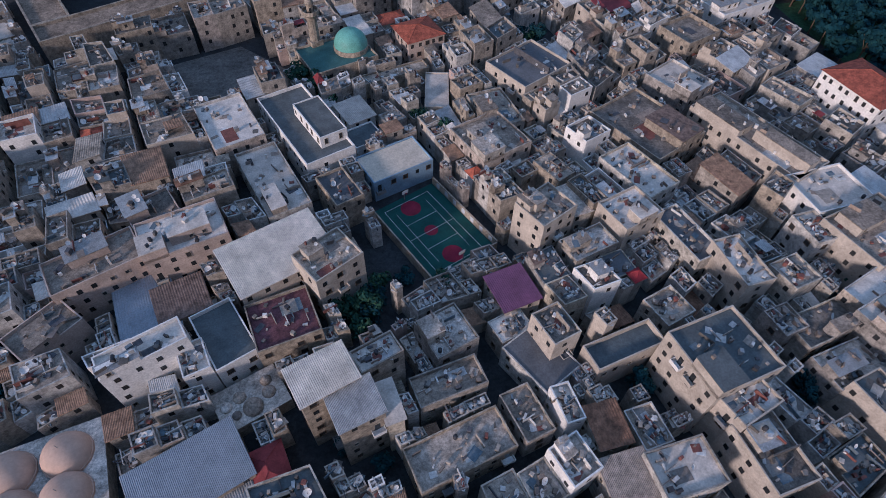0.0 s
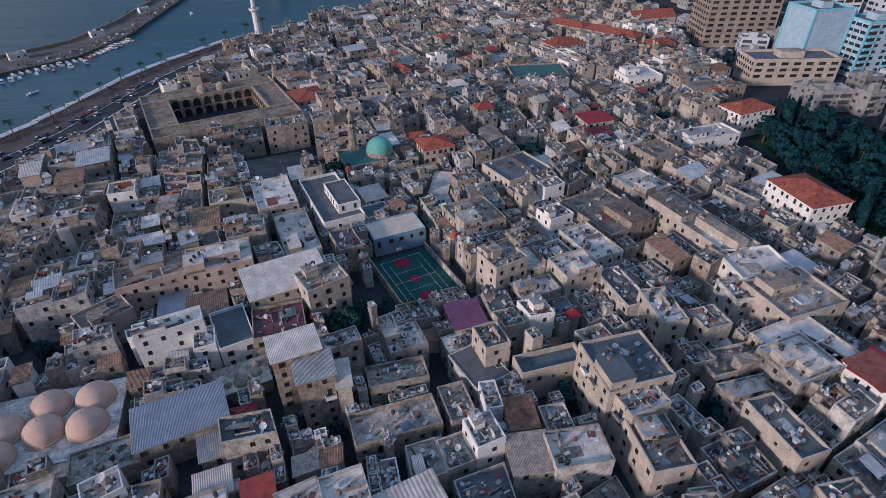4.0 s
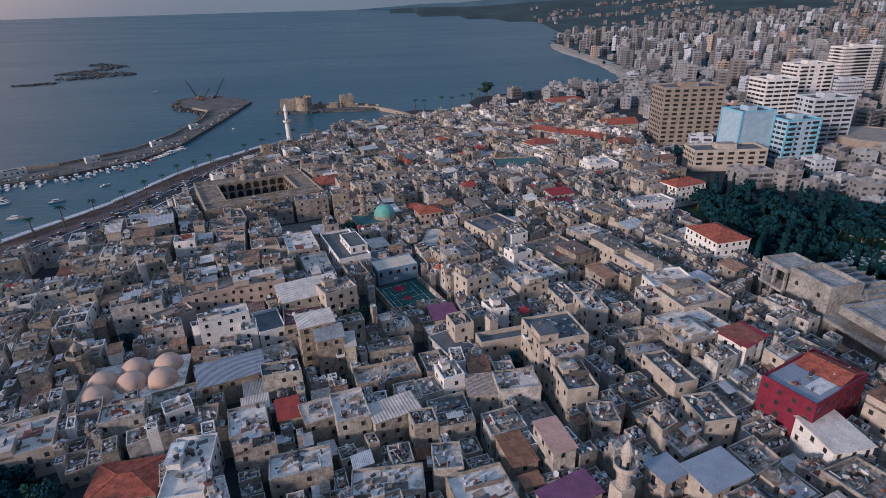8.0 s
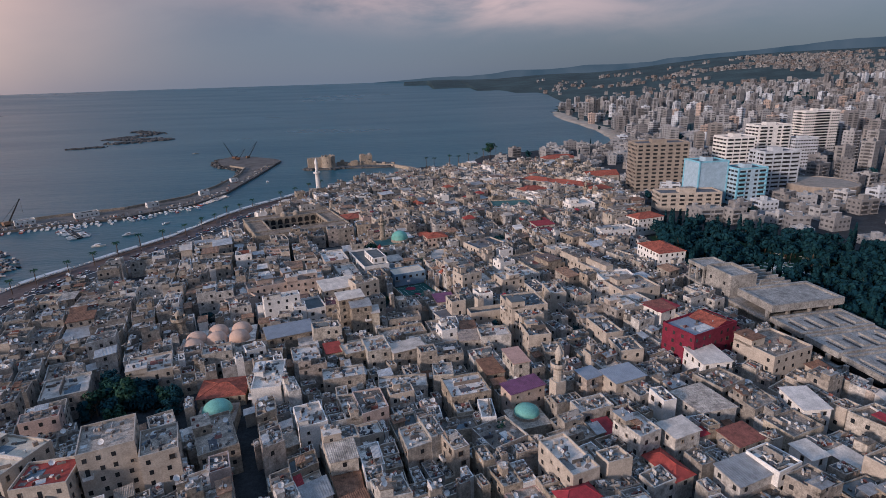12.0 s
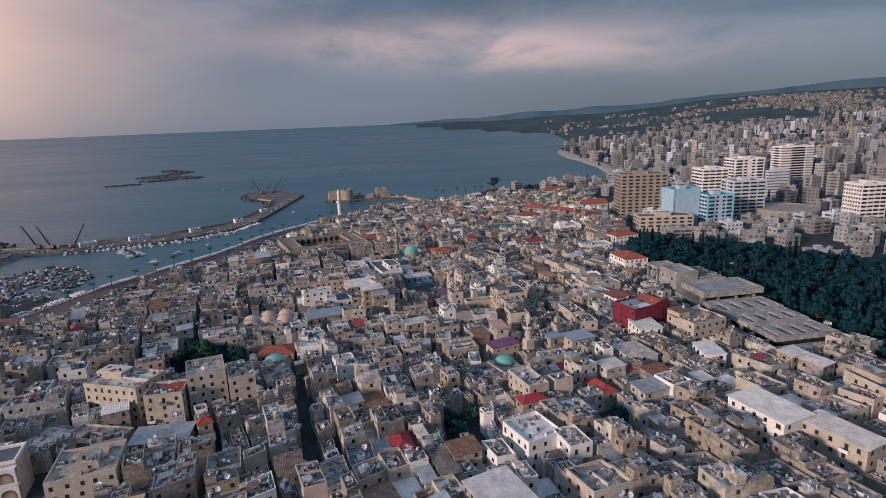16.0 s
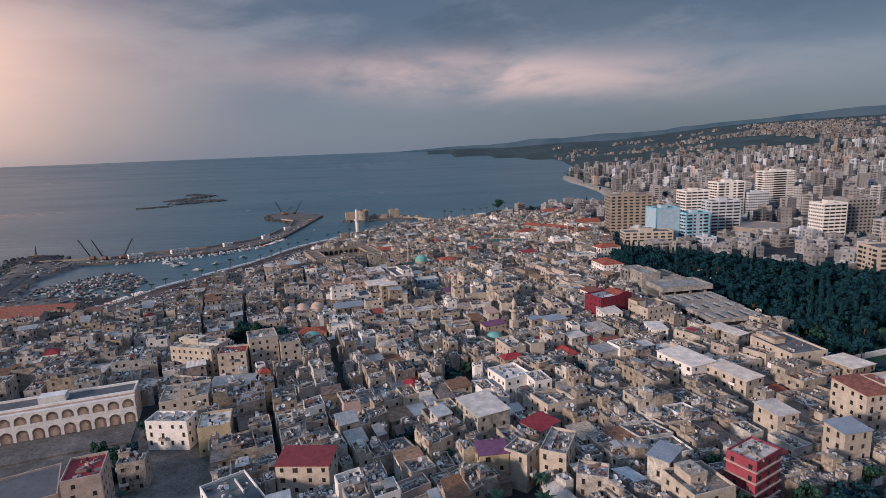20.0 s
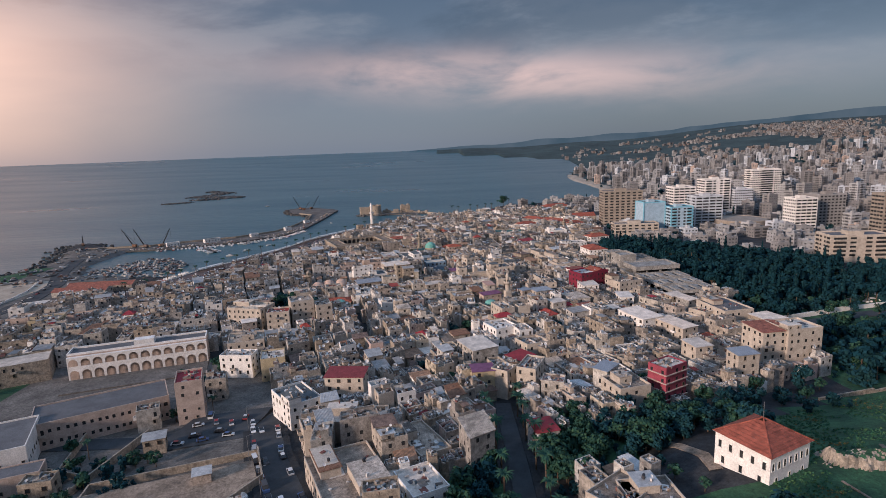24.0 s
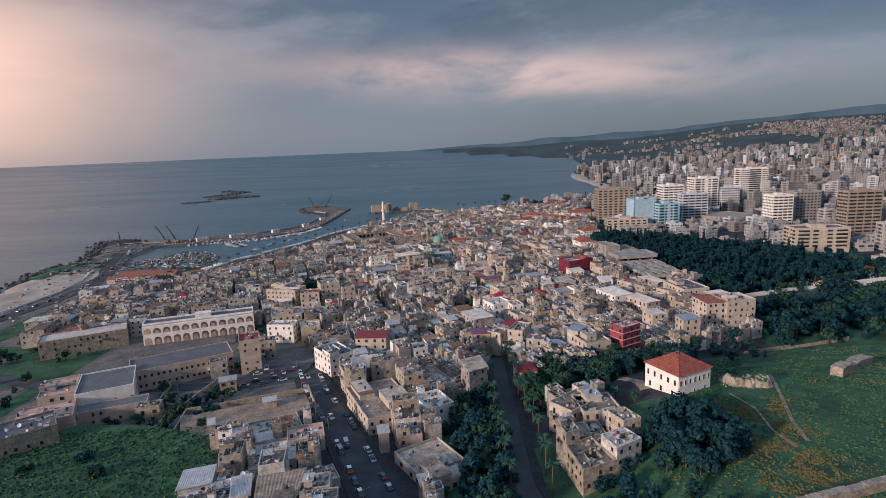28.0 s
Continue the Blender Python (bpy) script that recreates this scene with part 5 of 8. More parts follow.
put(94.9, 512.5, 12.3, 34.1, 19, 14, CREAM, ROOF, rooms=2)
put(100.4, 490.7, 16.5, 12.8, 3, 14, WHITE, PALE, rooms=0)
put(1.5, 475.2, 9.4, 9.4, 17, 12, WALL, ROOF, rooms=1)
put(-0.5, 465.5, 13.7, 6.4, 9, 10, WALL, ROOF, rooms=0, par=1.2)
put(-1.5, 453.2, 18.7, 8.3, 12, 9, STONE, ROOF, rooms=0, par=1.2)
put(12.2, 456.7, 6.1, 10.1, 12, 9, WALL, ROOF, rooms=0)
put(19.4, 455.9, 3.8, 7.5, 4, 11, WHITE, PALE, rooms=0, par=1.0)
put(-13.6, 520.5, 7.3, 11.5, 20, 11, STONE, GREYROOF, rooms=0)
put(-66.8, 508.2, 18.6, 9.9, 22, 13, PINKC, ROOF, rooms=1, skip=0.1)
put(-48.9, 512.0, 17.7, 11.9, 15, 14, PINKC, PALE, rooms=2)
put(-55.5, 519.6, 10.6, 14.2, 23, 12, PINKC, ROOF, rooms=1)
put(-57.7, 498.2, 11.3, 16.6, 13, 7, STONE, GREYTIN, top="sheet", ribs=16, slope=0.4)
put(-50.5, 498.2, 10.2, 9.3, 15, 8, STONE, RUST, top="sheet", ribs=14, slope=0.4)
put(-75.1, 494.2, 12.3, 8.6, 41, 11, PINKC, ROOF, rooms=1)
put(-39.0, 550.5, 13.0, 20.5, 17, 12, WALL, PALE, rooms=0)
put(-29.3, 527.6, 10.6, 25.0, 17, 10.4, WALL, PALE, rooms=1)
put(37.9, 489.7, 11.7, 6.7, 15, 12, WALL, ROOF, rooms=1)
put(27.3, 529.3, 15.3, 15.5, 19, 12, WALL, ROOF, rooms=2)
put(78.9, 460.0, 18.8, 7.4, 9, 11, WALL, ROOF, rooms=1)
put(78.8, 451.1, 16.6, 7.7, 8, 10, WALL, ROOF, rooms=1)
put(89.6, 481.0, 6.4, 8.8, 4, 13.5, WALL, PALE, rooms=0)
put(-19.6, 546.6, 13.6, 32.0, 20, 11, WHITE, DARK, rooms=0, par=1.0, clutter=False)
put(-15.4, 544.6, 7.6, 16.5, 20, 14.2, WHITE, DARK, rooms=0, par=0.3, clutter=False, z0=11)
put(-5.4, 553.0, 8.0, 9.5, 20, 8.2, WHITE, PALE, top="sheet", ribs=12, slope=0.5, clutter=False, label="school yard hall with a pale sheet roof")
put(-4.4, 543.2, 9.0, 8.0, 20, 7.0, WHITE, DARK, rooms=0, par=0.4, clutter=False)
put(19.8, 557.6, 7.0, 17.0, -14, 8.0, CREAM, PALE, rooms=0, par=0.4, clutter=False, label="low pale wing beside a bare school yard")
put(8.2, 570.0, 24.0, 5.0, 13, 7.0, STONE, ROOF, rooms=0, par=0.6, label="ruined stone wing along a bare school yard")
put(137.0, 522.4, 15.5, 19.7, 9, 16.8, WHITE, TILE, top="hip", slope=3.0, skip=0.0, gap=2.4, label="white villa with an orange tiled hip roof")
put(161.8, 600.2, 20.4, 12.8, 17, 14, WHITE, TILE, top="hip", slope=2.6, skip=0.0)
put(132.8, 579.0, 24.5, 11.2, 14, 12, WHITE, PALE, rooms=1)
put(47.7, 557.3, 19.4, 16.5, 26, 13, CREAM, GREYROOF, rooms=0)
put(84.5, 669.4, 30.0, 20.4, -1, 11, STONE, TEAL, rooms=0, par=0.6, clutter=False)
put(133.0, 651.7, 19.7, 13.8, 10, 13, WHITE, PALE, rooms=1)
put(103.6, 562.3, 14.7, 12.7, 19, 14, STONE, ROOF, rooms=0, par=1.2)
put(20.1, 584.7, 12.9, 11.9, 15, 12, PINKC, TILE, top="hip", slope=1.8, skip=0.05, gap=2.2)
put(-35.9, 647.2, 15.2, 16.6, 27, 12, WALL, TILE, top="hip", slope=1.4)
put(92.6, 601.3, 13.3, 10.1, 13, 12, WALL, REDSHEET, top="sheet", slope=0.6)
put(90.0, 589.0, 12.6, 7.9, 9, 10.5, WALL, REDSHEET, top="sheet", slope=0.6)
put(-7.0, 579.0, 21.0, 16.0, 17, 10.4, STONE, TEAL, rooms=0, par=0.8, clutter=False, label="mosque prayer hall of yellow stone with a flat green roof")
put(32.5, 541.5, 10.6, 15.9, 8, 11, WALL, ROOF, rooms=1)
put(70.4, 525.2, 18.8, 24.1, 23, 12, STONE, ROOF, rooms=1)
put(88.4, 540.3, 13.0, 14.9, 25, 13, WALL, PALE, rooms=1)
put(93.8, 459.5, 17.6, 15.5, 17, 14, WALL, PALE, rooms=1)
put(101.9, 476.3, 19.1, 15.4, 13, 15, CREAM, ROOF, rooms=1)
put(-10.7, 433.7, 8.4, 11.5, 15, 14, WALL, PALE, rooms=0)
put(0.3, 432.5, 12.1, 6.9, 21, 13.5, WALL, PALE, top="sheet", slope=0.3, ribs=10)
put(-18.9, 434.3, 8.2, 8.7, 21, 13, STONE, PALE, rooms=0, par=0.2)
put(-26.9, 437.3, 5.6, 8.1, 16, 12, WALL, REDSHEET, top="sheet", slope=0.3)
put(-34.5, 458.1, 6.1, 7.9, 13, 8, WALL, REDSHEET, top="hip", slope=1.6)
put(-36.3, 441.8, 6.5, 5.4, 15, 11, WALL, PALE, top="sheet", slope=0.3, ribs=12)
put(-39.3, 452.7, 5.5, 6.4, 17, 8, WALL, TIN, top="sheet", slope=0.3, ribs=10)
put(-56.9, 443.3, 7.1, 5.7, 29, 11, WHITE, PALE, rooms=0)
put(-69.8, 441.1, 10.5, 7.2, 16, 12, WALL, PALE, rooms=0)
put(-60.8, 452.4, 13.1, 8.1, 19, 7, STONE, ROOF, rooms=0)
put(-50.9, 440.6, 9.5, 7.1, 10, 9, STONE, ROOF, rooms=0)
put(89.1, 455.0, 13.0, 11.7, 15, 15, WALL, PALE, rooms=1)
put(102.3, 449.0, 8.9, 8.8, 15, 16, WHITE, RUSTRED, top="sheet", slope=0.5, ribs=12, skip=0.05)
put(76.7, 439.9, 7.1, 14.9, 11, 13, CREAM, DARK, rooms=0)
put(53.7, 426.7, 5.4, 5.7, 0, 12, WALL, PALE, rooms=0)
put(77.7, 421.6, 8.5, 10.3, 5, 14, CREAM, DARK, rooms=0)
put(104.9, 422.8, 22.0, 13.3, 24, 20, REDPAINT, GREYTIN, rooms=0, label="tall red-painted house with a tiled and tin roof")
put(103.3, 448.9, 11.2, 8.5, 28, 16, WHITE, REDSHEET, top="sheet", slope=0.4)
put(91.7, 455.3, 14.0, 10.3, 32, 14, WALL, PALE, rooms=0)
put(69.2, 402.7, 11.6, 8.2, 19, 14, CREAM, GREYTIN, top="sheet", slope=0.4, ribs=14)
put(58.8, 404.4, 6.3, 5.8, 22, 14, WALL, GREYTIN, top="sheet", slope=0.3)
put(75.2, 387.2, 4.1, 7.4, 9, 15, WHITE, PALE, rooms=0)
put(72.5, 371.8, 8.6, 6.5, 19, 15, WALL, PALE, top="sheet", slope=0.4)
put(89.6, 370.9, 9.3, 7.3, 18, 12, WALL, RUSTRED, top="sheet", slope=0.4, ribs=12)
put(115.6, 382.3, 8.0, 11.2, -2, 14, WHITE, PALE, top="sheet", slope=0.4)
put(101.8, 361.5, 5.6, 6.3, 15, 13, WHITE, PALE, top="sheet", slope=0.4)
put(106.1, 373.4, 11.9, 9.0, 19, 12, WALL, ROOF, rooms=0)
put(125.4, 412.3, 18.2, 15.7, 19, 16, CREAM, ROOF, rooms=1)
put(101.1, 409.5, 10.2, 11.5, 4, 15, WHITE, PALE, top="sheet", slope=0.4)
put(62.4, 382.0, 5.6, 7.6, 17, 13, WALL, MAROON, rooms=0)
put(56.3, 381.5, 4.7, 6.9, 12, 10, WALL, REDSHEET, top="sheet", slope=0.3)
put(36.6, 401.5, 12.5, 6.1, 22, 13, PINKC, PURPLE, top="sheet", slope=0.5, ribs=16)
put(37.1, 415.2, 5.6, 10.0, 12, 16, WALL, SALMON, top="sheet", slope=0.4)
put(18.8, 404.6, 12.9, 12.1, 12, 12, STONE, PALE, rooms=0)
put(16.7, 396.7, 5.0, 9.3, 9, 10, WALL, PALE, rooms=0)
put(23.7, 392.2, 4.4, 9.6, 0, 11, WHITE, PALE, rooms=0)
put(25.8, 381.6, 11.9, 11.1, 26, 10, WALL, ROOF, rooms=0)
put(14.6, 386.7, 10.4, 6.6, 8, 10, STONE, ROOF, rooms=0)
put(-28.3, 392.3, 7.9, 11.6, 20, 13, WHITE, PALE, rooms=1)
put(-12.9, 386.7, 10.6, 6.2, 18, 10, CREAM, PALE, rooms=0)
put(-21.0, 417.5, 13.9, 7.4, 10, 12, WALL, PALE, rooms=0)
put(-1.3, 410.9, 16.0, 7.5, 1, 11, WALL, PALE, rooms=0)
put(12.3, 415.4, 6.8, 8.1, 0, 12, WALL, ROOF, rooms=0)
put(39.7, 362.9, 7.7, 14.9, 19, 15.8, CREAM, PALE, rooms=0, skip=0.1)
put(52.1, 424.1, 6.6, 7.5, -3, 13, WALL, ROOF, rooms=0)
put(-62.8, 423.1, 15.5, 12.3, 6, 6.6, STONE, REDTILE, top="hip", slope=1.8, label="prayer hall with a red tiled hip roof")
put(-46.2, 419.7, 9.4, 18.6, 6, 12, WHITE, PALE, rooms=1)
put(-36.2, 433.7, 9.5, 11.0, 16, 12, WALL, PALE, rooms=0)
put(-92.3, 436.5, 14.6, 14.3, 20, 10, CREAM, PALE, rooms=1)
put(-113.4, 421.9, 13.9, 14.4, 22, 11, WALL, PALE, rooms=0)
put(-73.0, 397.8, 7.2, 7.7, 28, 11, WALL, PALE, rooms=0)
put(-55.0, 389.5, 10.7, 18.7, 24, 11, STONE, ROOF, rooms=1)
put(86.0, 249.8, 11.4, 7.9, 30, 25, ROSEPAINT, PALE, rooms=0, par=0.5, skip=0.05, label="four-storey red-painted house with a pale roof")
put(65.4, 256.2, 5.9, 8.3, -46, 22, WALL, GREYTIN, top="sheet", slope=0.5, ribs=10)
put(69.6, 246.0, 12.3, 12.0, 15, 20, CREAM, ROOF, rooms=1)
put(45.6, 255.5, 8.3, 6.9, -20, 18, WALL, SALMON, rooms=0)
put(20.1, 271.6, 8.8, 7.2, 5, 17, YELLOWC, PURPLE, top="sheet", slope=0.4)
put(28.9, 270.6, 7.6, 7.9, -38, 17, CREAM, ROOF, rooms=0)
put(39.6, 269.4, 7.7, 14.0, -27, 19, CREAM, ROOF, rooms=0, skip=0.05)
put(20.3, 300.6, 12.5, 15.8, 24, 17, WALL, PALE, top="sheet", slope=0.4)
put(34.5, 331.4, 12.4, 13.5, 24, 15, WHITE, PALE, rooms=0)
put(44.8, 325.2, 7.1, 9.9, 15, 15, WHITE, PALE, rooms=0)
put(38.6, 291.4, 10.2, 8.5, 40, 14, WALL, REDSHEET, top="sheet", slope=0.4)
put(105.6, 329.3, 12.5, 18.3, 21, 19, WHITE, PALE, top="sheet", slope=0.4, ribs=16, skip=0.05)
put(117.8, 315.9, 9.5, 17.9, 23, 18, CREAM, PALE, top="sheet", slope=0.4, ribs=16)
put(111.0, 279.5, 7.8, 9.4, 12, 21, CREAM, PALE, top="sheet", slope=0.3)
put(121.0, 262.7, 9.0, 7.0, 9, 23, CREAM, GREYTIN, top="sheet", slope=0.5, ribs=12, skip=0.05)
put(141.8, 281.7, 13.9, 13.1, 7, 26, CREAM, RUSTRED, top="sheet", slope=0.6, ribs=14, skip=0.05)
put(153.0, 282.3, 16.1, 13.6, 9, 26, CREAM, PALE, rooms=1, skip=0.05)
put(152.5, 337.2, 16.5, 22.9, 9, 19, CREAM, GREYROOF, rooms=1)
put(-256, 376, 12, 10, 15, 12, PINKC, ROOF, rooms=1)
put(-243, 371, 12, 10, 12, 11, CREAM, ROOF, rooms=1)
put(-230, 383, 16, 11, 14, 13, YELLOWC, ROOF, rooms=1)
put(-252, 392, 12, 11, 14, 12, PINKC, PALE, rooms=0)
put(-213, 376, 14, 10, 10, 10.5, CREAM, ROOF, rooms=1)
put(-238, 404, 13, 11, 14, 11, CREAM, ROOF, rooms=1)
put(-221, 400, 12, 10, 14, 10, PINKC, ROOF, rooms=0)
put(313, 405, 12, 10, 10, 9, WHITE, TILE, top="hip", slope=2.0)
put(-91.3, 310.1, 15.4, 7.9, -6, 13, WHITE, PALE, rooms=0)
put(-74.4, 306.7, 10.7, 12.3, 15, 13, YELLOWC, PALE, rooms=0, skip=0.6)
put(-94.1, 329.9, 17.3, 16.2, 16, 14, CREAM, ROOF, rooms=1)
put(-107.0, 378.5, 22.5, 14.5, -17, 17, CREAM, CREAMROOF, rooms=1, skip=0.05)
put(-124.5, 358.0, 13.0, 15.0, -17, 6.0, WALL, ROOF, rooms=0)
put(-106.5, 355.5, 20.0, 11.0, -14, 7.5, WALL, ROOF, rooms=0, well=True)
put(-84.0, 353.5, 18.0, 10.0, 6, 8.0, WALL, TIN, top="sheet", ribs=16, slope=0.5)
put(-88.5, 370.0, 12.5, 10.5, 8, 16, CREAM, REDSHEET, rooms=0, skip=0.05)
put(-77.6, 378.7, 13.0, 13.8, 22, 20, CREAM, ROOF, rooms=0, skip=0.05)
put(-65.2, 379.1, 9.2, 12.3, 21, 17, CREAM, ROOF, rooms=0, skip=0.05)
put(-127.5, 262.5, 45.0, 19.0, 29, 13.2, PINKC, GREYROOF, rooms=0, par=0.6, skip=0.0, gap=2.4, storey=4.4, clutter=False, label="long rose-walled wing with a flat grey roof")
put(-148.0, 235.0, 21.8, 25.0, 26, 14, WHITE, GREYROOF, rooms=0, par=0.6, clutter=False, skip=0.3, storey=7.0, label="large hall with a flat grey roof and white walls")
put(-205.8, 311.3, 43.0, 16.9, 28, 12, STONE, PALE, rooms=0, skip=0.7, clutter=False, label="old stone church-like hall with buttresses")
put(-95.0, 266.0, 9.6, 13.0, 20, 20.6, PINKC, REDSHEET, rooms=0, skip=0.1)
put(-51.8, 258.0, 12.5, 18.2, 36, 15, WHITE, DARK, rooms=1, skip=0.05)
put(-34.6, 271.4, 15.5, 9.8, -5, 17.5, CREAM, REDSHEET, top="sheet", slope=0.5)
put(-26.3, 240.9, 21.2, 11.0, 1, 14, CREAM, PALE, rooms=1)
put(-23.2, 201.1, 19.3, 30.0, 24, 16, CREAM, ROOF, rooms=2, skip=0.05)
put(-3.1, 195.7, 10.6, 13.4, 26, 17, WHITE, PALE, rooms=0)
put(-3.6, 221.3, 10.4, 20.3, 28, 15, CREAM, ROOF, rooms=1)
put(-60.0, 187.9, 17.6, 12.4, 24, 13, CREAM, ROOF, rooms=1)
put(-46.7, 178.4, 12.3, 10.1, 15, 15, CREAM, SALMON, rooms=0)
put(-55.0, 168.8, 14.2, 14.3, 14, 14, CREAM, ROOF, rooms=1, skip=0.05)
put(-36.8, 153.6, 10.3, 8.3, 25, 14, CREAM, PALE, rooms=0)
put(-69.3, 166.6, 5.4, 9.8, 21, 13, CREAM, ROOF, rooms=0)
put(-71.7, 158.0, 5.9, 9.5, -4, 12, CREAM, REDSHEET, rooms=0)
put(-150.5, 190.0, 17.5, 15.0, 37, 16, STONE, GREYROOF, rooms=0, skip=0.4)
put(-137.0, 218.2, 27.5, 8.0, 22, 10.2, PINKC, GREYROOF, rooms=0, par=0.4, skip=0.6, clutter=False)
put(-155.5, 207.5, 18.0, 18.0, 28, 12.4, PINKC, SALMON, rooms=1, skip=0.7)
put(-168.5, 234.0, 13.5, 21.0, 26, 12, PINKC, SALMON, rooms=1, skip=0.7)
put(45.7, 180.1, 14.6, 9.8, 38, 22, CREAM, ROOF, rooms=0)
put(52.6, 177.9, 13.0, 12.8, 5, 22, CREAM, ROOF, rooms=1)
put(46.4, 163.7, 8.9, 8.9, 5, 20, STONE, ROOF, rooms=0)
put(35.3, 223.0, 7.4, 8.2, 12, 17, WALL, REDSHEET, top="sheet", slope=0.4)
put(-2.5, 159.3, 16.1, 23.2, 31, 14, CREAM, ROOF, rooms=1)


def assembly(name, label, cat, at, group=""):
    """An empty at its base, and a helper that hangs parts on it."""
    ob = thing(name, label, cat, group, at)
    back = ob.matrix_world.inverted()

    def add(nm, s, smooth=False, lab=""):
        o = part(nm, s, ob, lab, smooth)
        o.matrix_parent_inverse = back
        return o
    return ob, add


def local(cx, cy, rot):
    c, s = math.cos(radians(rot)), math.sin(radians(rot))
    return lambda a, b: (cx + c * a - s * b, cy + s * a + c * b)


# the school's sports court
def sports_court():
    cx, cy, w, d, rot, z = 6.8, 509.0, 18.6, 26.6, 22.0, 3.0
    at = local(cx, cy, rot)
    ob, add = assembly("sports_court", "green school sports court with red circles and white lines", "sports court", (cx, cy, z))
    s = Shape()
    s.box(cx, cy, z - 1.5, w, d, 1.5, COURTGREEN, rot)
    add("surface", s)
    for b, r in ((-9.0, 2.6), (0, 1.7), (9.0, 2.6)):
        s, p = Shape(), at(-0.3, b)
        s.lathe(*p, [(r, z + 0.004), (r, z + 0.012)], COURTRED, 24)
        add("red_circle", s)
    s = Shape()
    for a, b, lw, ld in ((-6.6, 0, 0.08, 23), (6.6, 0, 0.08, 23), (0, -11.5, 13.2, 0.08), (0, 11.5, 13.2, 0.08), (0, 0, 13.2, 0.08), (0, 4.5, 9, 0.07), (0, -4.5, 9, 0.07), (-4.5, 0, 0.07, 18), (4.5, 0, 0.07, 18)):
        s.box(*at(a, b), z + 0.014, lw, ld, 0.006, WHITE, rot)
    add("line_marking", s)
    for b in (-12.4, 12.4):
        s, p = Shape(), at(0, b)
        s.tube((*p, z), (*p, z + 3.0), 0.1, STEEL, 6)
        s.box(*at(0, b * 0.96), z + 2.7, 1.8, 0.08, 1.1, WHITE, rot)
        q = at(0, b * 0.93)
        s.lathe(*q, [(0.24, z + 3.0), (0.24, z + 3.05)], REDPAINT, 10)
        add("basketball_hoop", s)
    wl = Shape()
    for a, b, lw, ld, m, h in ((w / 2 + 0.3, 0, 0.35, d, STONE, 2.2), (-w / 2 - 0.3, 0, 0.35, d, STONE, 2.6), (0, -d / 2 - 0.3, w, 0.35, STONE, 2.2)):
        wl.box(*at(a, b), z - 1.5, lw, ld, h + 1.5, m, rot)
    add("boundary_wall", wl)
    for k in range(7):
        s = Shape()
        s.box(*at(w / 2 + 0.1, -11 + 3.6 * k), z + 0.4, 0.12, 1.2, 1.4, GREYWHITE, rot)
        add("wall_panel", s)
    TAKEN.append(rect(cx, cy, w + 2.5, d + 1.5, rot))


sports_court()


DULLROOF = ROOFS[4]


# the caravanserai round its court
def khan():
    cx, cy, rot, z0, z1 = -76.0, 639.0, 23.0, 2.6, 11.5
    W, D, w, d = 63.0, 56.0, 39.0, 33.0
    at = local(cx, cy, rot)
    ob, add = assembly("caravanserai", "old sandstone caravanserai with arcades round a court", "caravanserai", (cx, cy, z0))
    for nm, a, b, lw, ld in (("north_wing", 0, (D + d) / 4, W, (D - d) / 2), ("south_wing", 0, -(D + d) / 4, W, (D - d) / 2), ("west_wing", -(W + w) / 4, 0, (W - w) / 2, d), ("east_wing", (W + w) / 4, 0, (W - w) / 2, d)):
        s = Shape()
        poly = rect(*at(a, b), lw, ld, rot)
        s.prism(poly, z0 - 1, z1, STONE, DULLROOF)
        inn = inset(poly, 0.7)
        for i in range(4):
            j = (i + 1) % 4
            s.prism([poly[i], poly[j], inn[j], inn[i]], z1, z1 + 0.9, STONE)
        add(nm, s)
    # two storeys of arches on the court's sides
    def arch_row(p0, p1, zz, h, n, out):
        for k in range(n):
            t0, t1 = (k + 0.16) / n, (k + 0.84) / n
            a = (p0[0] + (p1[0] - p0[0]) * t0, p0[1] + (p1[1] - p0[1]) * t0)
            b = (p0[0] + (p1[0] - p0[0]) * t1, p0[1] + (p1[1] - p0[1]) * t1)
            m = Shape()
            pts = [(*a, zz), (*b, zz)]
            for q in range(7):
                w_ = math.pi * q / 6
                u = 0.5 + 0.5 * math.cos(w_)
                pts.append((a[0] + (b[0] - a[0]) * u, a[1] + (b[1] - a[1]) * u, zz + h * 0.55 + h * 0.45 * math.sin(w_)))
            pts = [(x + out[0] * 0.06, y + out[1] * 0.06, z) for x, y, z in pts]
            # near-black sheet across the arch, painting the gallery's shade
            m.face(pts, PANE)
            k2 = len(pts)
            for q in range(2, k2 - 1):
                x, y, z = pts[q]
                x2, y2, z2 = pts[q + 1]
                m.face([(x, y, z), (x2, y2, z2), (x2 + out[0] * 0.25, y2 + out[1] * 0.25, z2 + 0.25), (x + out[0] * 0.25, y + out[1] * 0.25, z + 0.25)], STONE)
            add("arch", m)
    c, s_ = math.cos(radians(rot)), math.sin(radians(rot))
    for zz in (z0 + 0.1, z0 + 4.6):
        arch_row(at(-w / 2, d / 2), at(w / 2, d / 2), zz, 3.7, 8, (s_, -c))
        arch_row(at(-w / 2, -d / 2), at(-w / 2, d / 2), zz, 3.7, 7, (c, s_))
        arch_row(at(w / 2, d / 2), at(w / 2, -d / 2), zz, 3.7, 7, (-c, -s_))
    s = Shape()
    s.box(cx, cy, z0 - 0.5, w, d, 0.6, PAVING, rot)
    add("court_floor", s)
    for a in (-3, 6):
        s = Shape()
        s.dome(*at(a, D / 2 - 6), z1 + 0.9, 2.6, STONE, n=14, rim=0.9)
        add("roof_dome", s, True)
    TAKEN.append(rect(cx, cy, W + 3, D + 3, rot))


khan()


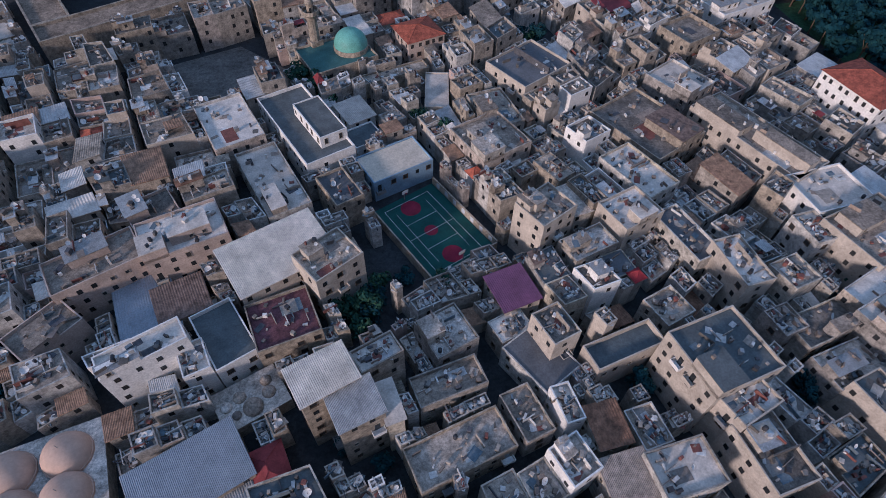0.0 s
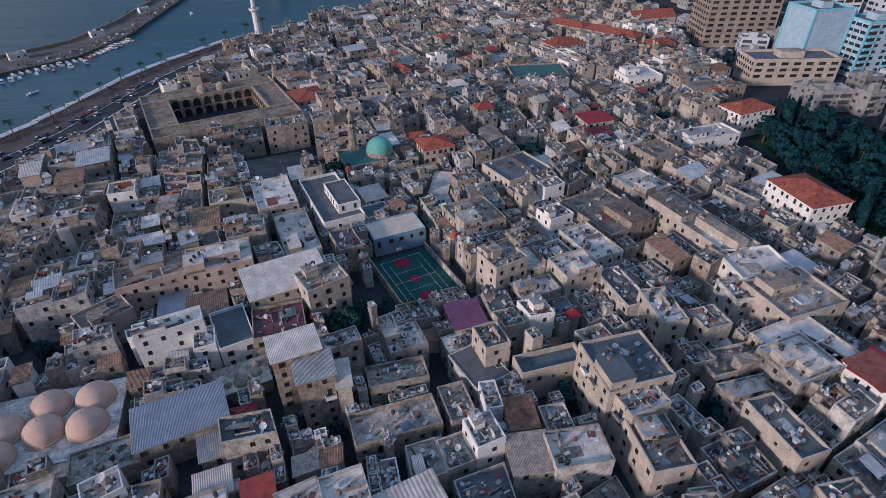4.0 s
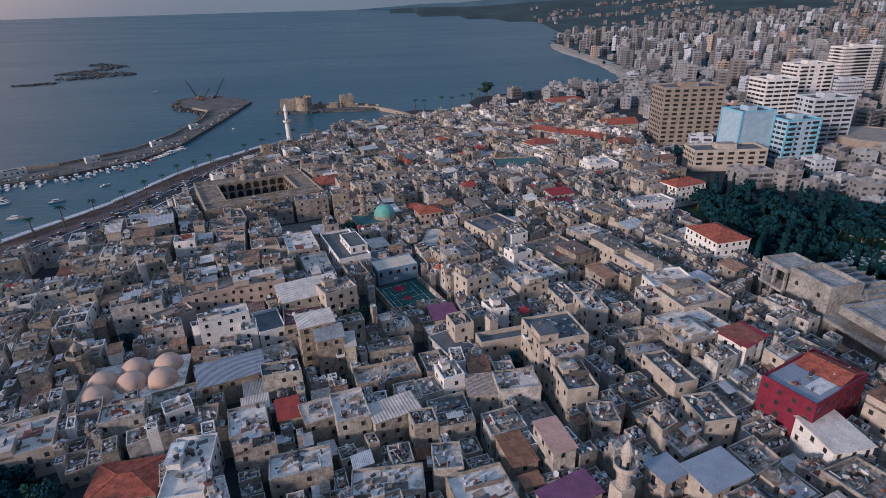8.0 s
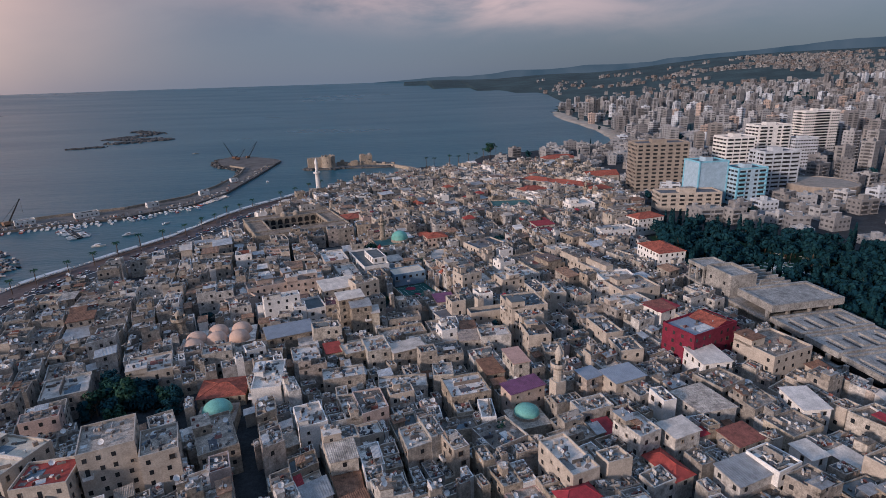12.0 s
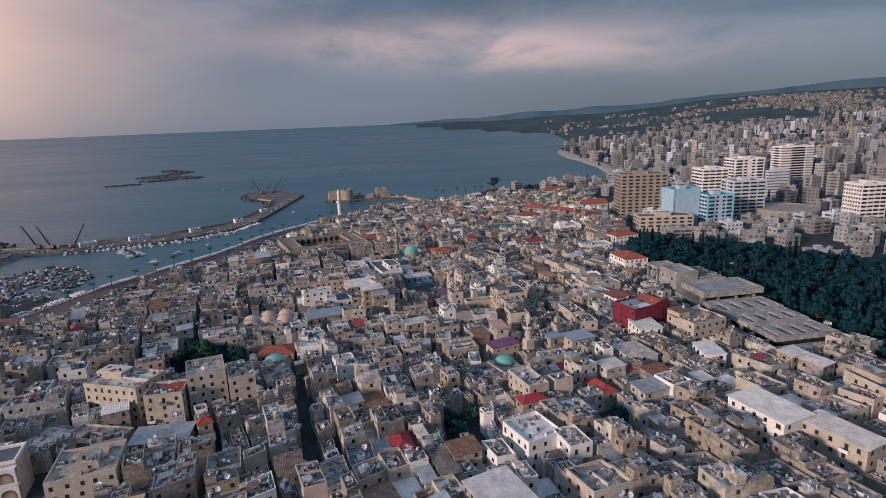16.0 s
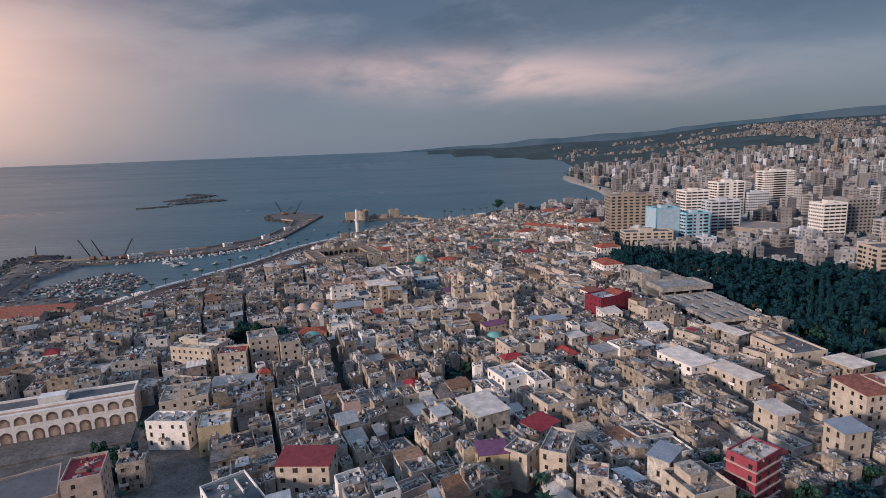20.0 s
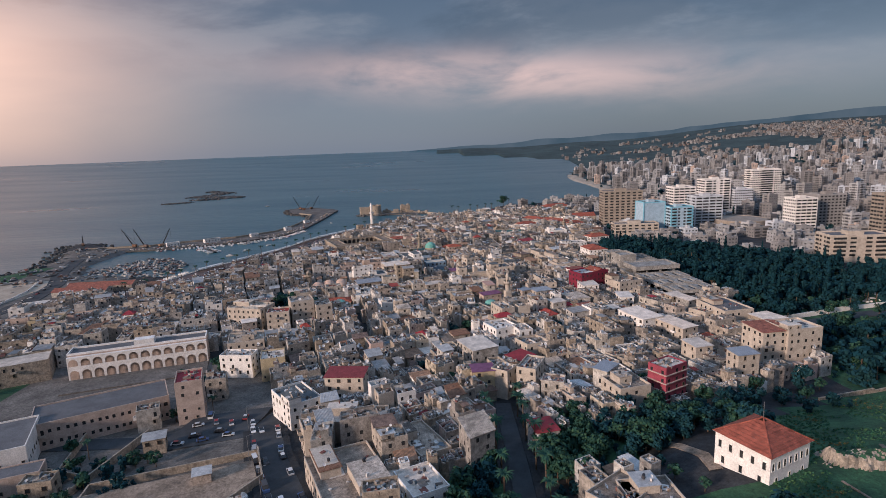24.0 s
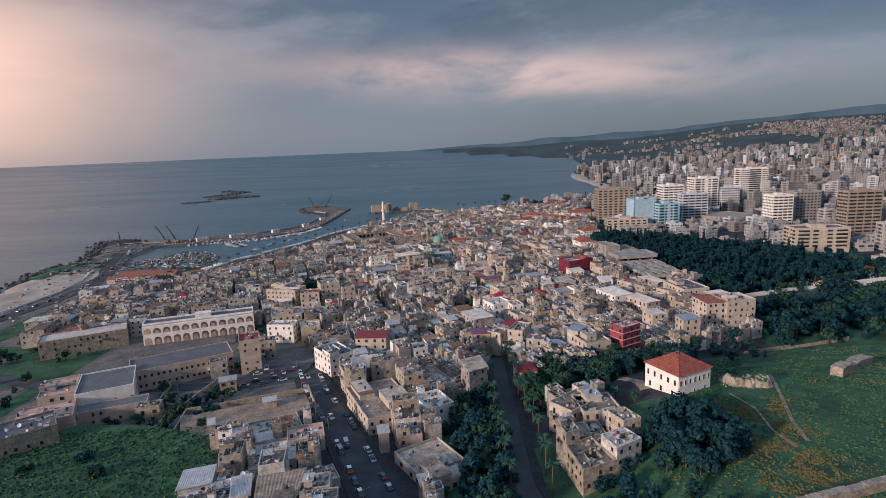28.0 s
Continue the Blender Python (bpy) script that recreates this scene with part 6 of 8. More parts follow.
def minaret(name, x, y, z0, top, r, mat, label, square=0.4, balcony=0.66, cap=None):
    ob, add = assembly(name, label, "minaret", (x, y, z0), "minarets")
    h = top - z0
    s = Shape()
    s.box(x, y, z0 - 1, r * 2.5, r * 2.5, h * square + 1, mat, 20)
    add("base", s)
    s = Shape()
    zb = z0 + h * balcony
    s.lathe(x, y, [(r, z0 + h * square), (r, zb)], mat, 12)
    for k in range(3):
        s.lathe(x, y, [(r * 1.05, z0 + h * (square + 0.06 * k)), (r * 1.08, z0 + h * (square + 0.06 * k) + 0.3), (r * 1.05, z0 + h * (square + 0.06 * k) + 0.4)], mat, 12)
    add("shaft", s, False)
    s = Shape()
    s.lathe(x, y, [(r * 0.95, zb - 1.2), (r * 1.7, zb), (r * 1.7, zb + 0.2), (r * 1.7, zb + 1.2), (r * 1.55, zb + 1.2), (r * 1.55, zb + 0.25), (r * 0.8, zb + 0.22)], mat, 14)
    add("balcony", s)
    s = Shape()
    s.lathe(x, y, [(r * 0.72, zb + 0.2), (r * 0.72, z0 + h * 0.86)], mat, 12)
    for k in range(4):
        a = k * math.pi / 2
        s.box(x + math.cos(a) * r * 0.72, y + math.sin(a) * r * 0.72, zb + 0.3, 0.2, 0.6, 1.8, PANE, math.degrees(a))
    add("lantern", s)
    s = Shape()
    s.lathe(x, y, [(r * 0.95, z0 + h * 0.855), (r * 0.9, z0 + h * 0.87), (r * 0.5, z0 + h * 0.94), (0.06, top)], cap or mat, 12)
    s.tube((x, y, top - 0.1), (x, y, top + 0.9), 0.05, STEEL, 4)
    add("cap", s)


minaret("minaret", 47.5, 400.6, 6, 26.6, 1.45, CREAM, "cream stone minaret with a pointed cap", 0.42)
minaret("minaret", -77, 767, 3, 39.3, 1.9, WHITE, "tall slender white minaret by the harbour", 0.22, 0.62)
minaret("minaret", 150.5, 690, 4, 22.1, 1.3, STONE, "small stone minaret among the roofs", 0.3)
minaret("minaret", -12.5, 586, 4, 27, 1.5, STONE, "stone minaret beside a green dome", 0.35, 0.72)
minaret("minaret", -92.5, 467, 4, 18.5, 2.0, STONE, "stub of an old round stone minaret", 0.3, 0.7)


def dome(x, y, z, r, mat, label, h=None, drum=0.9, dmat=None):
    ob, add = assembly("dome", label, "dome", (x, y, z - drum))
    s = Shape()
    s.lathe(x, y, [(r * 1.04, z - drum - 1.5), (r * 1.04, z)], dmat or WALL, 16)
    add("drum", s)
    s = Shape()
    s.dome(x, y, z, r, mat, h, 20, 7)
    add("shell", s, True)
    s = Shape()
    s.tube((x, y, z + (h or r) - 0.1), (x, y, z + (h or r) + 0.9), 0.06, STEEL, 4)
    add("finial", s)


dome(-2.0, 581.0, 12.0, 5.2, GREENDOME, "large green-painted mosque dome", 5.0, 1.4, STONE)
for x, y, w, d, r, z in ((36, 392, 11, 11, 12, 7.8), (-60, 406.5, 12, 11, 6, 6.8)):
    s = Shape()
    s.prism(rect(x, y, w, d, r), 2, z, STONE, ROOF)
    tagged(part("mosque_hall", s), "low stone mosque hall under a green dome", "mosque")
    TAKEN.append(rect(x, y - 2, w + 1, d + 5, r))
dome(36, 393, 8.8, 3.9, GREENDOME, "pale green dome on a low mosque roof", 2.3, 0.8, STONE)
dome(-60, 407, 7.8, 4.6, GREENDOME, "green dome before a red tiled hall", 3.4, 0.8, STONE)
s = Shape()
s.prism(rect(-76.5, 463, 29, 21, 10), 2, 6.3, STONE, ROOF)
ob = tagged(part("mosque_hall", s), "low stone mosque hall under six plastered domes", "mosque")
TAKEN.append(rect(-76.5, 463, 30, 22, 10))
for x, y in ((-78, 468), (-69, 469.5), (-85, 462), (-76.5, 461), (-68, 462), (-84, 455)):
    dome(x, y, 6.9, 4.15, DOMEPINK, "bare pinkish plastered dome on a stone hall", 3.5, 0.5, DOMEPINK)
s = Shape()
s.prism(rect(-37.5, 473, 13, 9, 20), 2, 6.2, STONE, ROOF)
tagged(part("bath_house", s), "old stone bath house roofed with small domes", "bath house")
TAKEN.append(rect(-37.5, 473, 13, 9, 20))
for k, (x, y, r) in enumerate(((-37, 471, 1.9), (-34, 473.5, 1.3), (-34.5, 476, 1.1), (-39.5, 473.5, 1.2), (-42, 472, 1.1), (-40, 470, 0.9))):
    dome(x, y, 6.4, r, ROOF, "small weathered grey dome of a bath house", r * 0.8, 0.3, ROOF)


# the arcaded school in the south-west
def arcade_school():
    rot, z0, z1 = 18.4, 3.0, 15.2
    p0 = Vector((-172.0, 310.0))
    L = 61.0
    e, nrm = Vector((math.cos(radians(rot)), math.sin(radians(rot)))), Vector((math.sin(radians(rot)), -math.cos(radians(rot))))
    c = p0 + e * L / 2 - nrm * 7
    ob, add = assembly("arcaded_school", "long rose-white school with two storeys of arcades", "school", (c.x, c.y, z0))
    s = Shape()
    poly = rect(c.x, c.y, L, 10.5, rot)
    s.prism(poly, z0 - 1, z1 - 0.6, PINKC, GREYROOF)
    add("wall", s)
    s = Shape()
    inn = inset(poly, 0.5)
    for i in range(4):
        j = (i + 1) % 4
        s.prism([poly[i], poly[j], inn[j], inn[i]], z1 - 0.6, z1 + 0.3, WHITE)
    s.box(*(c + e * 2), z1 - 0.6, 9, 5, 2.6, WHITE, rot)
    add("parapet", s)
    n = 12
    for st, zz in enumerate((z0, z0 + 5.4)):
        s = Shape()
        q = [p0, p0 + e * L, p0 + e * L - nrm * 2.2, p0 - nrm * 2.2]
        s.prism([tuple(v) for v in q], zz + 5.0, zz + 5.5, WHITE, bottom=True)
        add("gallery_floor", s)
        for k in range(n):
            a = p0 + e * (L * (k + 0.11) / n)
            b = p0 + e * (L * (k + 0.89) / n)
            s = Shape()
            front, zb, h = [], zz, 4.6
            for q in range(9):
                w = math.pi * (1 - q / 8)
                u = 0.5 + 0.5 * math.cos(w)
                front.append((a + (b - a) * u, zb + 2.6 + 1.9 * math.sin(w)))
            a0, b0 = p0 + e * (L * k / n), p0 + e * (L * (k + 1) / n)
            for q in range(8):
                (v0, h0), (v1, h1) = front[q], front[q + 1]
                for o in (0.0, 0.5):
                    s.face([(*(v0 - nrm * o), h0), (*(v1 - nrm * o), h1), (*(v1 - nrm * o), zb + 5.0), (*(v0 - nrm * o), zb + 5.0)], WHITE)
                s.face([(*v0, h0), (*v1, h1), (*(v1 - nrm * 0.5), h1), (*(v0 - nrm * 0.5), h0)], WHITE)
            for x0, x1 in ((a0, a), (b, b0)):
                s.prism([tuple(x0), tuple(x1), tuple(x1 - nrm * 0.5), tuple(x0 - nrm * 0.5)], zb, zb + 5.0, WHITE)
            add("arch", s)
            s = Shape()
            m = (a + b) / 2 - nrm * 2.0
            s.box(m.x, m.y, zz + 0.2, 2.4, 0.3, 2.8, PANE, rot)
            add("door", s)
            if st:
                s = Shape()
                s.prism([tuple(a), tuple(b), tuple(b - nrm * 0.2), tuple(a - nrm * 0.2)], zz + 0.1, zz + 1.1, WHITE)
                add("balustrade", s)
    TAKEN.append(rect(c.x, c.y, L + 2, 16, rot))
    s = Shape()
    s.prism([tuple(p0 + nrm * 0.2), tuple(p0 + nrm * 17), tuple(p0 + e * L + nrm * 17), tuple(p0 + e * L + nrm * 0.2)], z0 - 1, z0 + 0.1, YARD)
    structure("pavement_schoolyard", s, "paved yard before the arcaded school", "yard")
    TAKEN.append([tuple(p0), tuple(p0 + nrm * 17), tuple(p0 + e * L + nrm * 17), tuple(p0 + e * L)])


arcade_school()


# the white villa on the mound
def white_villa():
    poly = [(73.4, 191.8), (80.1, 177.1), (95.2, 184.6), (88.5, 199.3)]
    z0, z1 = 21.5, 30.4
    cx, cy = 84.3, 188.2
    ob, add = assembly("villa", "square white villa with an orange tiled hip roof", "villa", (cx, cy, z0))
    s = Shape()
    s.prism(inset(poly, 0.55), z0 - 3, z1, WHITE)
    add("wall", s)
    s = Shape()
    big = poly
    apex = (cx, cy, 35.3)
    for i in range(4):
        a, b = big[i], big[(i + 1) % 4]
        n = 9
        for k in range(n):
            t0, t1 = k / n, (k + 1) / n
            lo0, lo1 = Vector((*a, z1)).lerp(Vector(apex), t0), Vector((*b, z1)).lerp(Vector(apex), t0)
            hi0, hi1 = Vector((*a, z1)).lerp(Vector(apex), t1), Vector((*b, z1)).lerp(Vector(apex), t1)
            s.face([tuple(lo0 + Vector((0, 0, 0.05))), tuple(lo1 + Vector((0, 0, 0.05))), tuple(hi1), tuple(hi0)], TILE)
        s.tube((*a, z1 + 0.05), apex, 0.16, TILE, 5)
    s.face([(*p, z1 - 0.02) for p in reversed(big)], WHITE)
    add("roof", s)
    s = Shape()
    s.tube(apex, (cx, cy, 39.5), 0.06, STEEL, 4)
    add("flagpole", s)
    body = inset(poly, 0.55)
    for i in range(4):
        a, b = Vector(body[i]), Vector(body[(i + 1) % 4])
        turn = math.degrees(math.atan2(b.y - a.y, b.x - a.x))
        for zz, n in ((z0 + 5.1, 7 if i == 1 else 5), (z0 + 1.0, 3)):
            for k in range(n):
                p = a.lerp(b, (k + 0.5) / n)
                o = new("window", VILLA_WIN)
                o.parent = ob
                o.matrix_parent_inverse = ob.matrix_world.inverted()
                o.matrix_basis = pose(p.x, p.y, zz, 0, 0, turn)
    TAKEN.append(poly)


VILLA_WIN = window_mesh("window", 1.0, 2.0, WHITE)
white_villa()


# the stepped concrete building beside the wood
def concrete_complex():
    conc = material("pale_concrete", [(0.325, 0.310, 0.285), (0.36, 0.343, 0.315)], 0.2, 2.0, stain=0.42)
    rot = 7.0
    ob, add = assembly("concrete_complex", "stepped pale concrete complex with deep flat slabs", "civic building", (157, 440, 4))
    at = local(157, 440, rot)

    def piece(nm, a0, a1, b0, b1, z0, z1, mat=conc):
        s = Shape()
        s.box(*at((a0 + a1) / 2, (b0 + b1) / 2), z0, a1 - a0, b1 - b0, z1 - z0, mat, rot, bottom=True)
        return add(nm, s)

    def rim(a0, a1, b0, b1, z, h=1.0, t=0.7):
        s = Shape()
        for p0, p1, q0, q1 in ((a0, a1, b0, b0 + t), (a0, a1, b1 - t, b1), (a0, a0 + t, b0 + t, b1 - t), (a1 - t, a1, b0 + t, b1 - t)):
            s.box(*at((p0 + p1) / 2, (q0 + q1) / 2), z, p1 - p0, q1 - q0, h, conc, rot)
        return add("parapet", s)
    # the open frame at the north-west end
    piece("wall", -10, -3, 41, 51, 2, 12)
    for z in (11.5, 19.2):
        piece("floor_slab", -16, -2.5, 40.5, 52, z, z + 1.0)
    rim(-16, -2.5, 40.5, 52, 20.2, 0.6)
    for b in (41.2, 46, 51.2):
        piece("pillar", -15.6, -14.8, b - 0.4, b + 0.4, 2, 19.2)
    piece("wall", -14, -10, 41, 51, 2, 8)
    # dark sheet put in for the shade at the back of the frame
    piece("glazing", -10.2, -9.95, 42, 50.5, 12.5, 18.6, PANE)
    # the tall closed block
    piece("wall", -14.5, -2, 24, 40.4, 1, 20.6)
    rim(-14.5, -2, 24, 40.4, 20.6, 1.3)
    for b, z in ((28, 16.5), (28, 11.5), (33, 6.5), (37, 16.5), (31, 9)):
        piece("window", -14.56, -14.3, b - 0.6, b + 0.6, z, z + 1.4, PANE)
    # the upper decks behind it, with their beams
    piece("wall", -2, 13, 20, 48, 1, 15.6)
    piece("floor_slab", -2.2, 14, 20, 48.5, 15.6, 16.6)
    for k in range(7):
        piece("beam", -1.5, 13.5, 22 + 3.7 * k, 22.8 + 3.7 * k, 16.6, 17.9)
    piece("roof_opening", 1, 12, 30, 32, 16.62, 16.75, PANE)
    piece("roof_opening", 1, 12, 38, 40, 16.62, 16.75, PANE)
    # the middle deck, jutting over a deep loggia
    piece("wall", -12, 15, 3, 23.8, 1, 11.2)
    # not glass: a dark box that paints the loggia's shade
    piece("glazing", -8, 12, 5, 22, 11.2, 14.8, PANE)
    piece("floor_slab", -15.2, 18.2, 1.5, 23.9, 10.4, 11.6)
    piece("floor_slab", -14.2, 19.0, 0.5, 20, 14.8, 17.0)
    rim(-14.2, 19.0, 0.5, 20, 17.0, 0.8, 1.4)
    for a in (-14.4, -5, 5, 15):
        piece("pillar", a, a + 1.0, 2.2, 3.4, 11.6, 14.8)
    # three lower decks, each with slots of light and a jutting brow
    for k, (b0, b1, z) in enumerate(((-15, 0.4, 12.6), (-30, -15.2, 12.0), (-46, -30.2, 11.4))):
        piece("wall", -12.5, 14, b0 + 0.3, b1, 0, z - 4.2)
        # dark box between the slabs, standing in for the recess's shade
        piece("glazing", -11, 13, b0 + 1.4, b1 - 0.2, z - 4.2, z - 1.4, PANE)
        piece("floor_slab", -15.0, 16.6, b0 - 0.6, b1 - 0.3, z - 5.2, z - 4.2)
        piece("floor_slab", -14.6 + k, 17.4, b0 + 0.2, b1, z - 1.4, z)
        rim(-14.6 + k, 17.4, b0 + 0.2, b1, z, 0.7, 1.1)
        for q in range(4):
            a = -11 + 7.0 * q + 1.5 * (k % 2)
            piece("roof_opening", a, a + 1.0, b0 + 2.5, b1 - 5, z + 0.02, z + 0.12, PANE)
            piece("raised_roof", a + 2.0, a + 5.2, b0 + 3, b1 - 3, z, z + 0.7)
        piece("pillar", -14.6, -13.2, b0 + 3, b0 + 4.2, 0, z - 1.4)
        piece("pillar", -14.6, -13.2, b1 - 4, b1 - 2.8, 0, z - 1.4)
    piece("wall", -14.5, 15.5, -50, -46.6, 0, 7.4)
    piece("floor_slab", -15.5, 17.0, -51, -45.8, 7.4, 8.2)
    TAKEN.append(rect(157, 440, 36, 106, rot))


concrete_complex()


# tall blocks at the edge of the new town
def tower(name, label, cx, cy, w, d, rot, z0, h, wall, sides, trim=None, storey=3.4, group="tower blocks"):
    """sides: for the south, east, north and west face 'blank', 'bands', 'grid', 'glass' or 'balconies'."""
    ob, add = assembly(name, label, "apartment block", (cx, cy, z0), group)
    poly = rect(cx, cy, w, d, rot)
    s = Shape()
    s.prism(poly, z0 - 2, z0 + h, wall, GREYROOF)
    add("wall", s)
    s, inn = Shape(), inset(poly, 0.45)
    for i in range(4):
        j = (i + 1) % 4
        s.prism([poly[i], poly[j], inn[j], inn[i]], z0 + h, z0 + h + 1.2, trim or wall)
    add("parapet", s)
    s = Shape()
    s.prism(sub(poly, 0.35, 0.3, 0.62, 0.7), z0 + h, z0 + h + 3.4, wall, ROOF)
    add("lift_house", s)
    for i, style in enumerate(sides):
        if style == "blank":
            continue
        (ax, ay), (bx, by) = poly[i], poly[(i + 1) % 4]
        ln = math.hypot(bx - ax, by - ay)
        ex, ey = (bx - ax) / ln, (by - ay) / ln

        def at(c, o):
            return (ax + ex * c + ey * o, ay + ey * c - ex * o)

        def plate(s, a, b, lo, hi, o, mat):
            s.face([(*at(a, o), lo), (*at(b, o), lo), (*at(b, o), hi), (*at(a, o), hi)], mat)
        for k in range(int(h / storey)):
            z = z0 + h - (k + 1) * storey
            if style == "glass":
                s = Shape()
                plate(s, 0.4, ln - 0.4, z + 0.15, z + storey - 0.1, 0.06, PANE)
                add("glazing", s)
                continue
            cuts = {"bands": [(0.04 + 0.24 * q, 0.24 + 0.24 * q) for q in range(4)], "grid": [((q + 0.22) / 7, (q + 0.78) / 7) for q in range(7)], "balconies": [(0.05, 0.26), (0.32, 0.42), (0.58, 0.68), (0.74, 0.95)]}[style]
            for q, (u0, u1) in enumerate(cuts):
                a, b = u0 * ln, u1 * ln
                s = Shape()
                deep = style == "balconies" and q in (0, 3)
                plate(s, a, b, z + (0.2 if deep else 1.0), z + 2.6, 0.06, PANE)
                if deep:
                    s.prism([at(a, 0.0), at(b, 0.0), at(b, 1.3), at(a, 1.3)][::-1], z - 0.1, z + 0.95, trim or wall, bottom=True)
                else:
                    s.prism([at(a - 0.1, 0.0), at(b + 0.1, 0.0), at(b + 0.1, 0.3), at(a - 0.1, 0.3)][::-1], z + 0.8, z + 1.0, wall, bottom=True)
                add("balcony" if deep else "window", s)
    if trim:
        for p in poly:
            s = Shape()
            s.prism(rect(*p, 1.0, 1.0, rot), z0, z0 + h + 1.25, trim)
            add("corner_strip", s)
    TAKEN.append(poly)


tower("office_block", "tall sand-coloured office block with grid of windows", 231, 737, 46, 24, -4, 4, 41, SANDWALL, ("grid", "blank", "blank", "grid"))
tower("office_block", "long low white block with a dark roof terrace", 222, 662, 47, 18, -5, 3, 12.5, CREAM, ("grid", "grid", "blank", "grid"), storey=3.2)
tower("apartment_block", "blue-white apartment block with sky-blue trim", 246, 681, 25, 20, 6, 3, 33, CYAN, ("blank", "balconies", "blank", "blank"), BLUETRIM)
tower("apartment_block", "blue-white apartment block with sky-blue trim", 273, 671, 25, 18, 6, 3, 28, CYAN, ("balconies", "balconies", "blank", "bands"), BLUETRIM)
tower("office_tower", "white tower with a dark glazed face", 314, 758, 28, 22, 2, 4, 41, WHITE, ("bands", "glass", "blank", "bands"))
tower("apartment_block", "white apartment tower with deep balconies", 384, 814, 36, 22, 2, 4, 45, WHITE, ("balconies", "grid", "blank", "bands"))
tower("apartment_block", "white apartment tower with deep balconies", 320, 706, 33, 20, 2, 4, 34, GREYWHITE, ("bands", "blank", "blank", "balconies"))
tower("office_block", "white office slab with bands of windows", 395, 648, 24, 20, 2, 4, 34, WHITE, ("bands", "blank", "blank", "grid"))
tower("office_block", "grey office slab beside a white one", 437, 668, 30, 20, 2, 4, 35, FARWALL, ("grid", "blank", "blank", "blank"))
tower("office_tower", "tall ochre and glass office tower", 416, 549, 34, 15, 0, 6, 44, SANDWALL, ("bands", "blank", "blank", "bands"))
tower("institution", "broad cream institution with corner balconies", 342, 500, 46, 22, -6, 4, 20, CREAM, ("balconies", "grid", "blank", "balconies"))
s = Shape()
s.lathe(356, 694, [(29, 1), (29, 11.4), (28.4, 12.2), (27, 12.2), (26.8, 11.6), (0.5, 11.8)], SANDWALL, 36)
tagged(part("round_hall", s), "low round ochre hall with a flat roof", "hall")
TAKEN.append(rect(356, 694, 56, 56))
apartment(506, 908, 46, 20, 4, 6, 48, WHITE, name="apartment_tower", label="white apartment tower with rows of dark windows", group="tower blocks", fine=True)
apartment(418, 810, 26, 20, 2, 4, 31, GREYWHITE, name="apartment_tower", label="blank-sided grey-white apartment tower", group="tower blocks", fine=True, balcony=False)
house(rect(194, 778, 33, 14, 8), 11, CREAM, TILE, top="gable", slope=4.0, near=True, name="church", label="stone church with a red tiled gable roof", group="churches", skip=0.5)
house(rect(188, 905, 40, 18, 10), 11, CREAM, TILE, top="hip", slope=3.5, near=True, name="market_hall", label="market hall with a red vaulted roof", group="halls", skip=0.4)
for x, y, w, d, r in ((150, 735, 38, 13, -48), (128, 758, 30, 12, -48), (112, 716, 22, 14, 20), (168, 707, 18, 12, 20)):
    house(rect(x, y, w, d, r), 12.5, PINKC, TILE, top="hip", slope=2.6, near=False, skip=0.1, label="old palace wing with a red tiled roof")
house(rect(-264, 498, 50, 12, 3), 7, WALL, RUSTRED, top="gable", slope=2.2, near=True, label="fish market hall with a faded red roof", name="market_hall", group="halls")
house(rect(-272, 484, 40, 11, 3), 6.4, WALL, RUSTRED, top="gable", slope=2.0, near=True, label="fish market hall with a faded red roof", name="market_hall", group="halls")


# ---------------------------------------------------------------- roads, yards and walls in the south
def ribbon(name, pts, w, lift, mat, label, cat, step=6.0):
    line = []
    for a, b in zip(pts, pts[1:]):
        n = max(1, int(math.hypot(b[0] - a[0], b[1] - a[1]) / step))
        line += [(a[0] + (b[0] - a[0]) * k / n, a[1] + (b[1] - a[1]) * k / n) for k in range(n)]
    line.append(pts[-1])
    lf, rt = offset_line(line, -w / 2), offset_line(line, w / 2)
    s = Shape()
    for i in range(len(line) - 1):
        q = [lf[i], rt[i], rt[i + 1], lf[i + 1]]
        zz = [ground(*p) + lift for p in q]
        s.face([(*p, z) for p, z in zip(q, zz)], mat)
        for a, b, za, zb in ((q[0], q[3], zz[0], zz[3]), (q[2], q[1], zz[2], zz[1])):
            s.face([(*b, zb - 1), (*a, za - 1), (*a, za), (*b, zb)], mat)
        KEEP_CLEAR.append(q)
    structure(name, s, label, cat)
    return line


KEEP_CLEAR = []


def clear(poly):
    cx, cy = sum(p[0] for p in poly) / len(poly), sum(p[1] for p in poly) / len(poly)
    KEEP_CLEAR.append(sorted(poly, key=lambda p: math.atan2(p[1] - cy, p[0] - cx)))


for i in range(len(QUAY) - 1):
    lft, rgt = QUAY, offset_line(QUAY, [v + 1.5 for v in ROADSIDE])
    clear([lft[i], rgt[i], rgt[i + 1], lft[i + 1]])
ROAD_A = [(-66, 262), (-54, 227), (-39, 196), (-24, 159), (-8, 120), (20, 60), (60, -20)]
ribbon("road_south", ROAD_A, 11, 0.25, ASPHALT, "asphalt street with parked cars on both sides", "road")
for sd in (-1, 1):
    ribbon("pavement_south", offset_line(ROAD_A, sd * 6.6), 2.2, 0.4, PAVING, "narrow pavement beside the street", "pavement")
ROAD_B = [(27, 262), (26, 214), (24.5, 179), (24, 150), (30, 110), (45, 60)]
ribbon("road_palms", ROAD_B, 6, 0.25, ASPHALT, "narrow street between palms", "road")
for sd in (-1, 1):
    ribbon("pavement_palms", offset_line(ROAD_B, sd * 4.2), 2.2, 0.4, PAVING, "paved walk under the palms", "pavement")
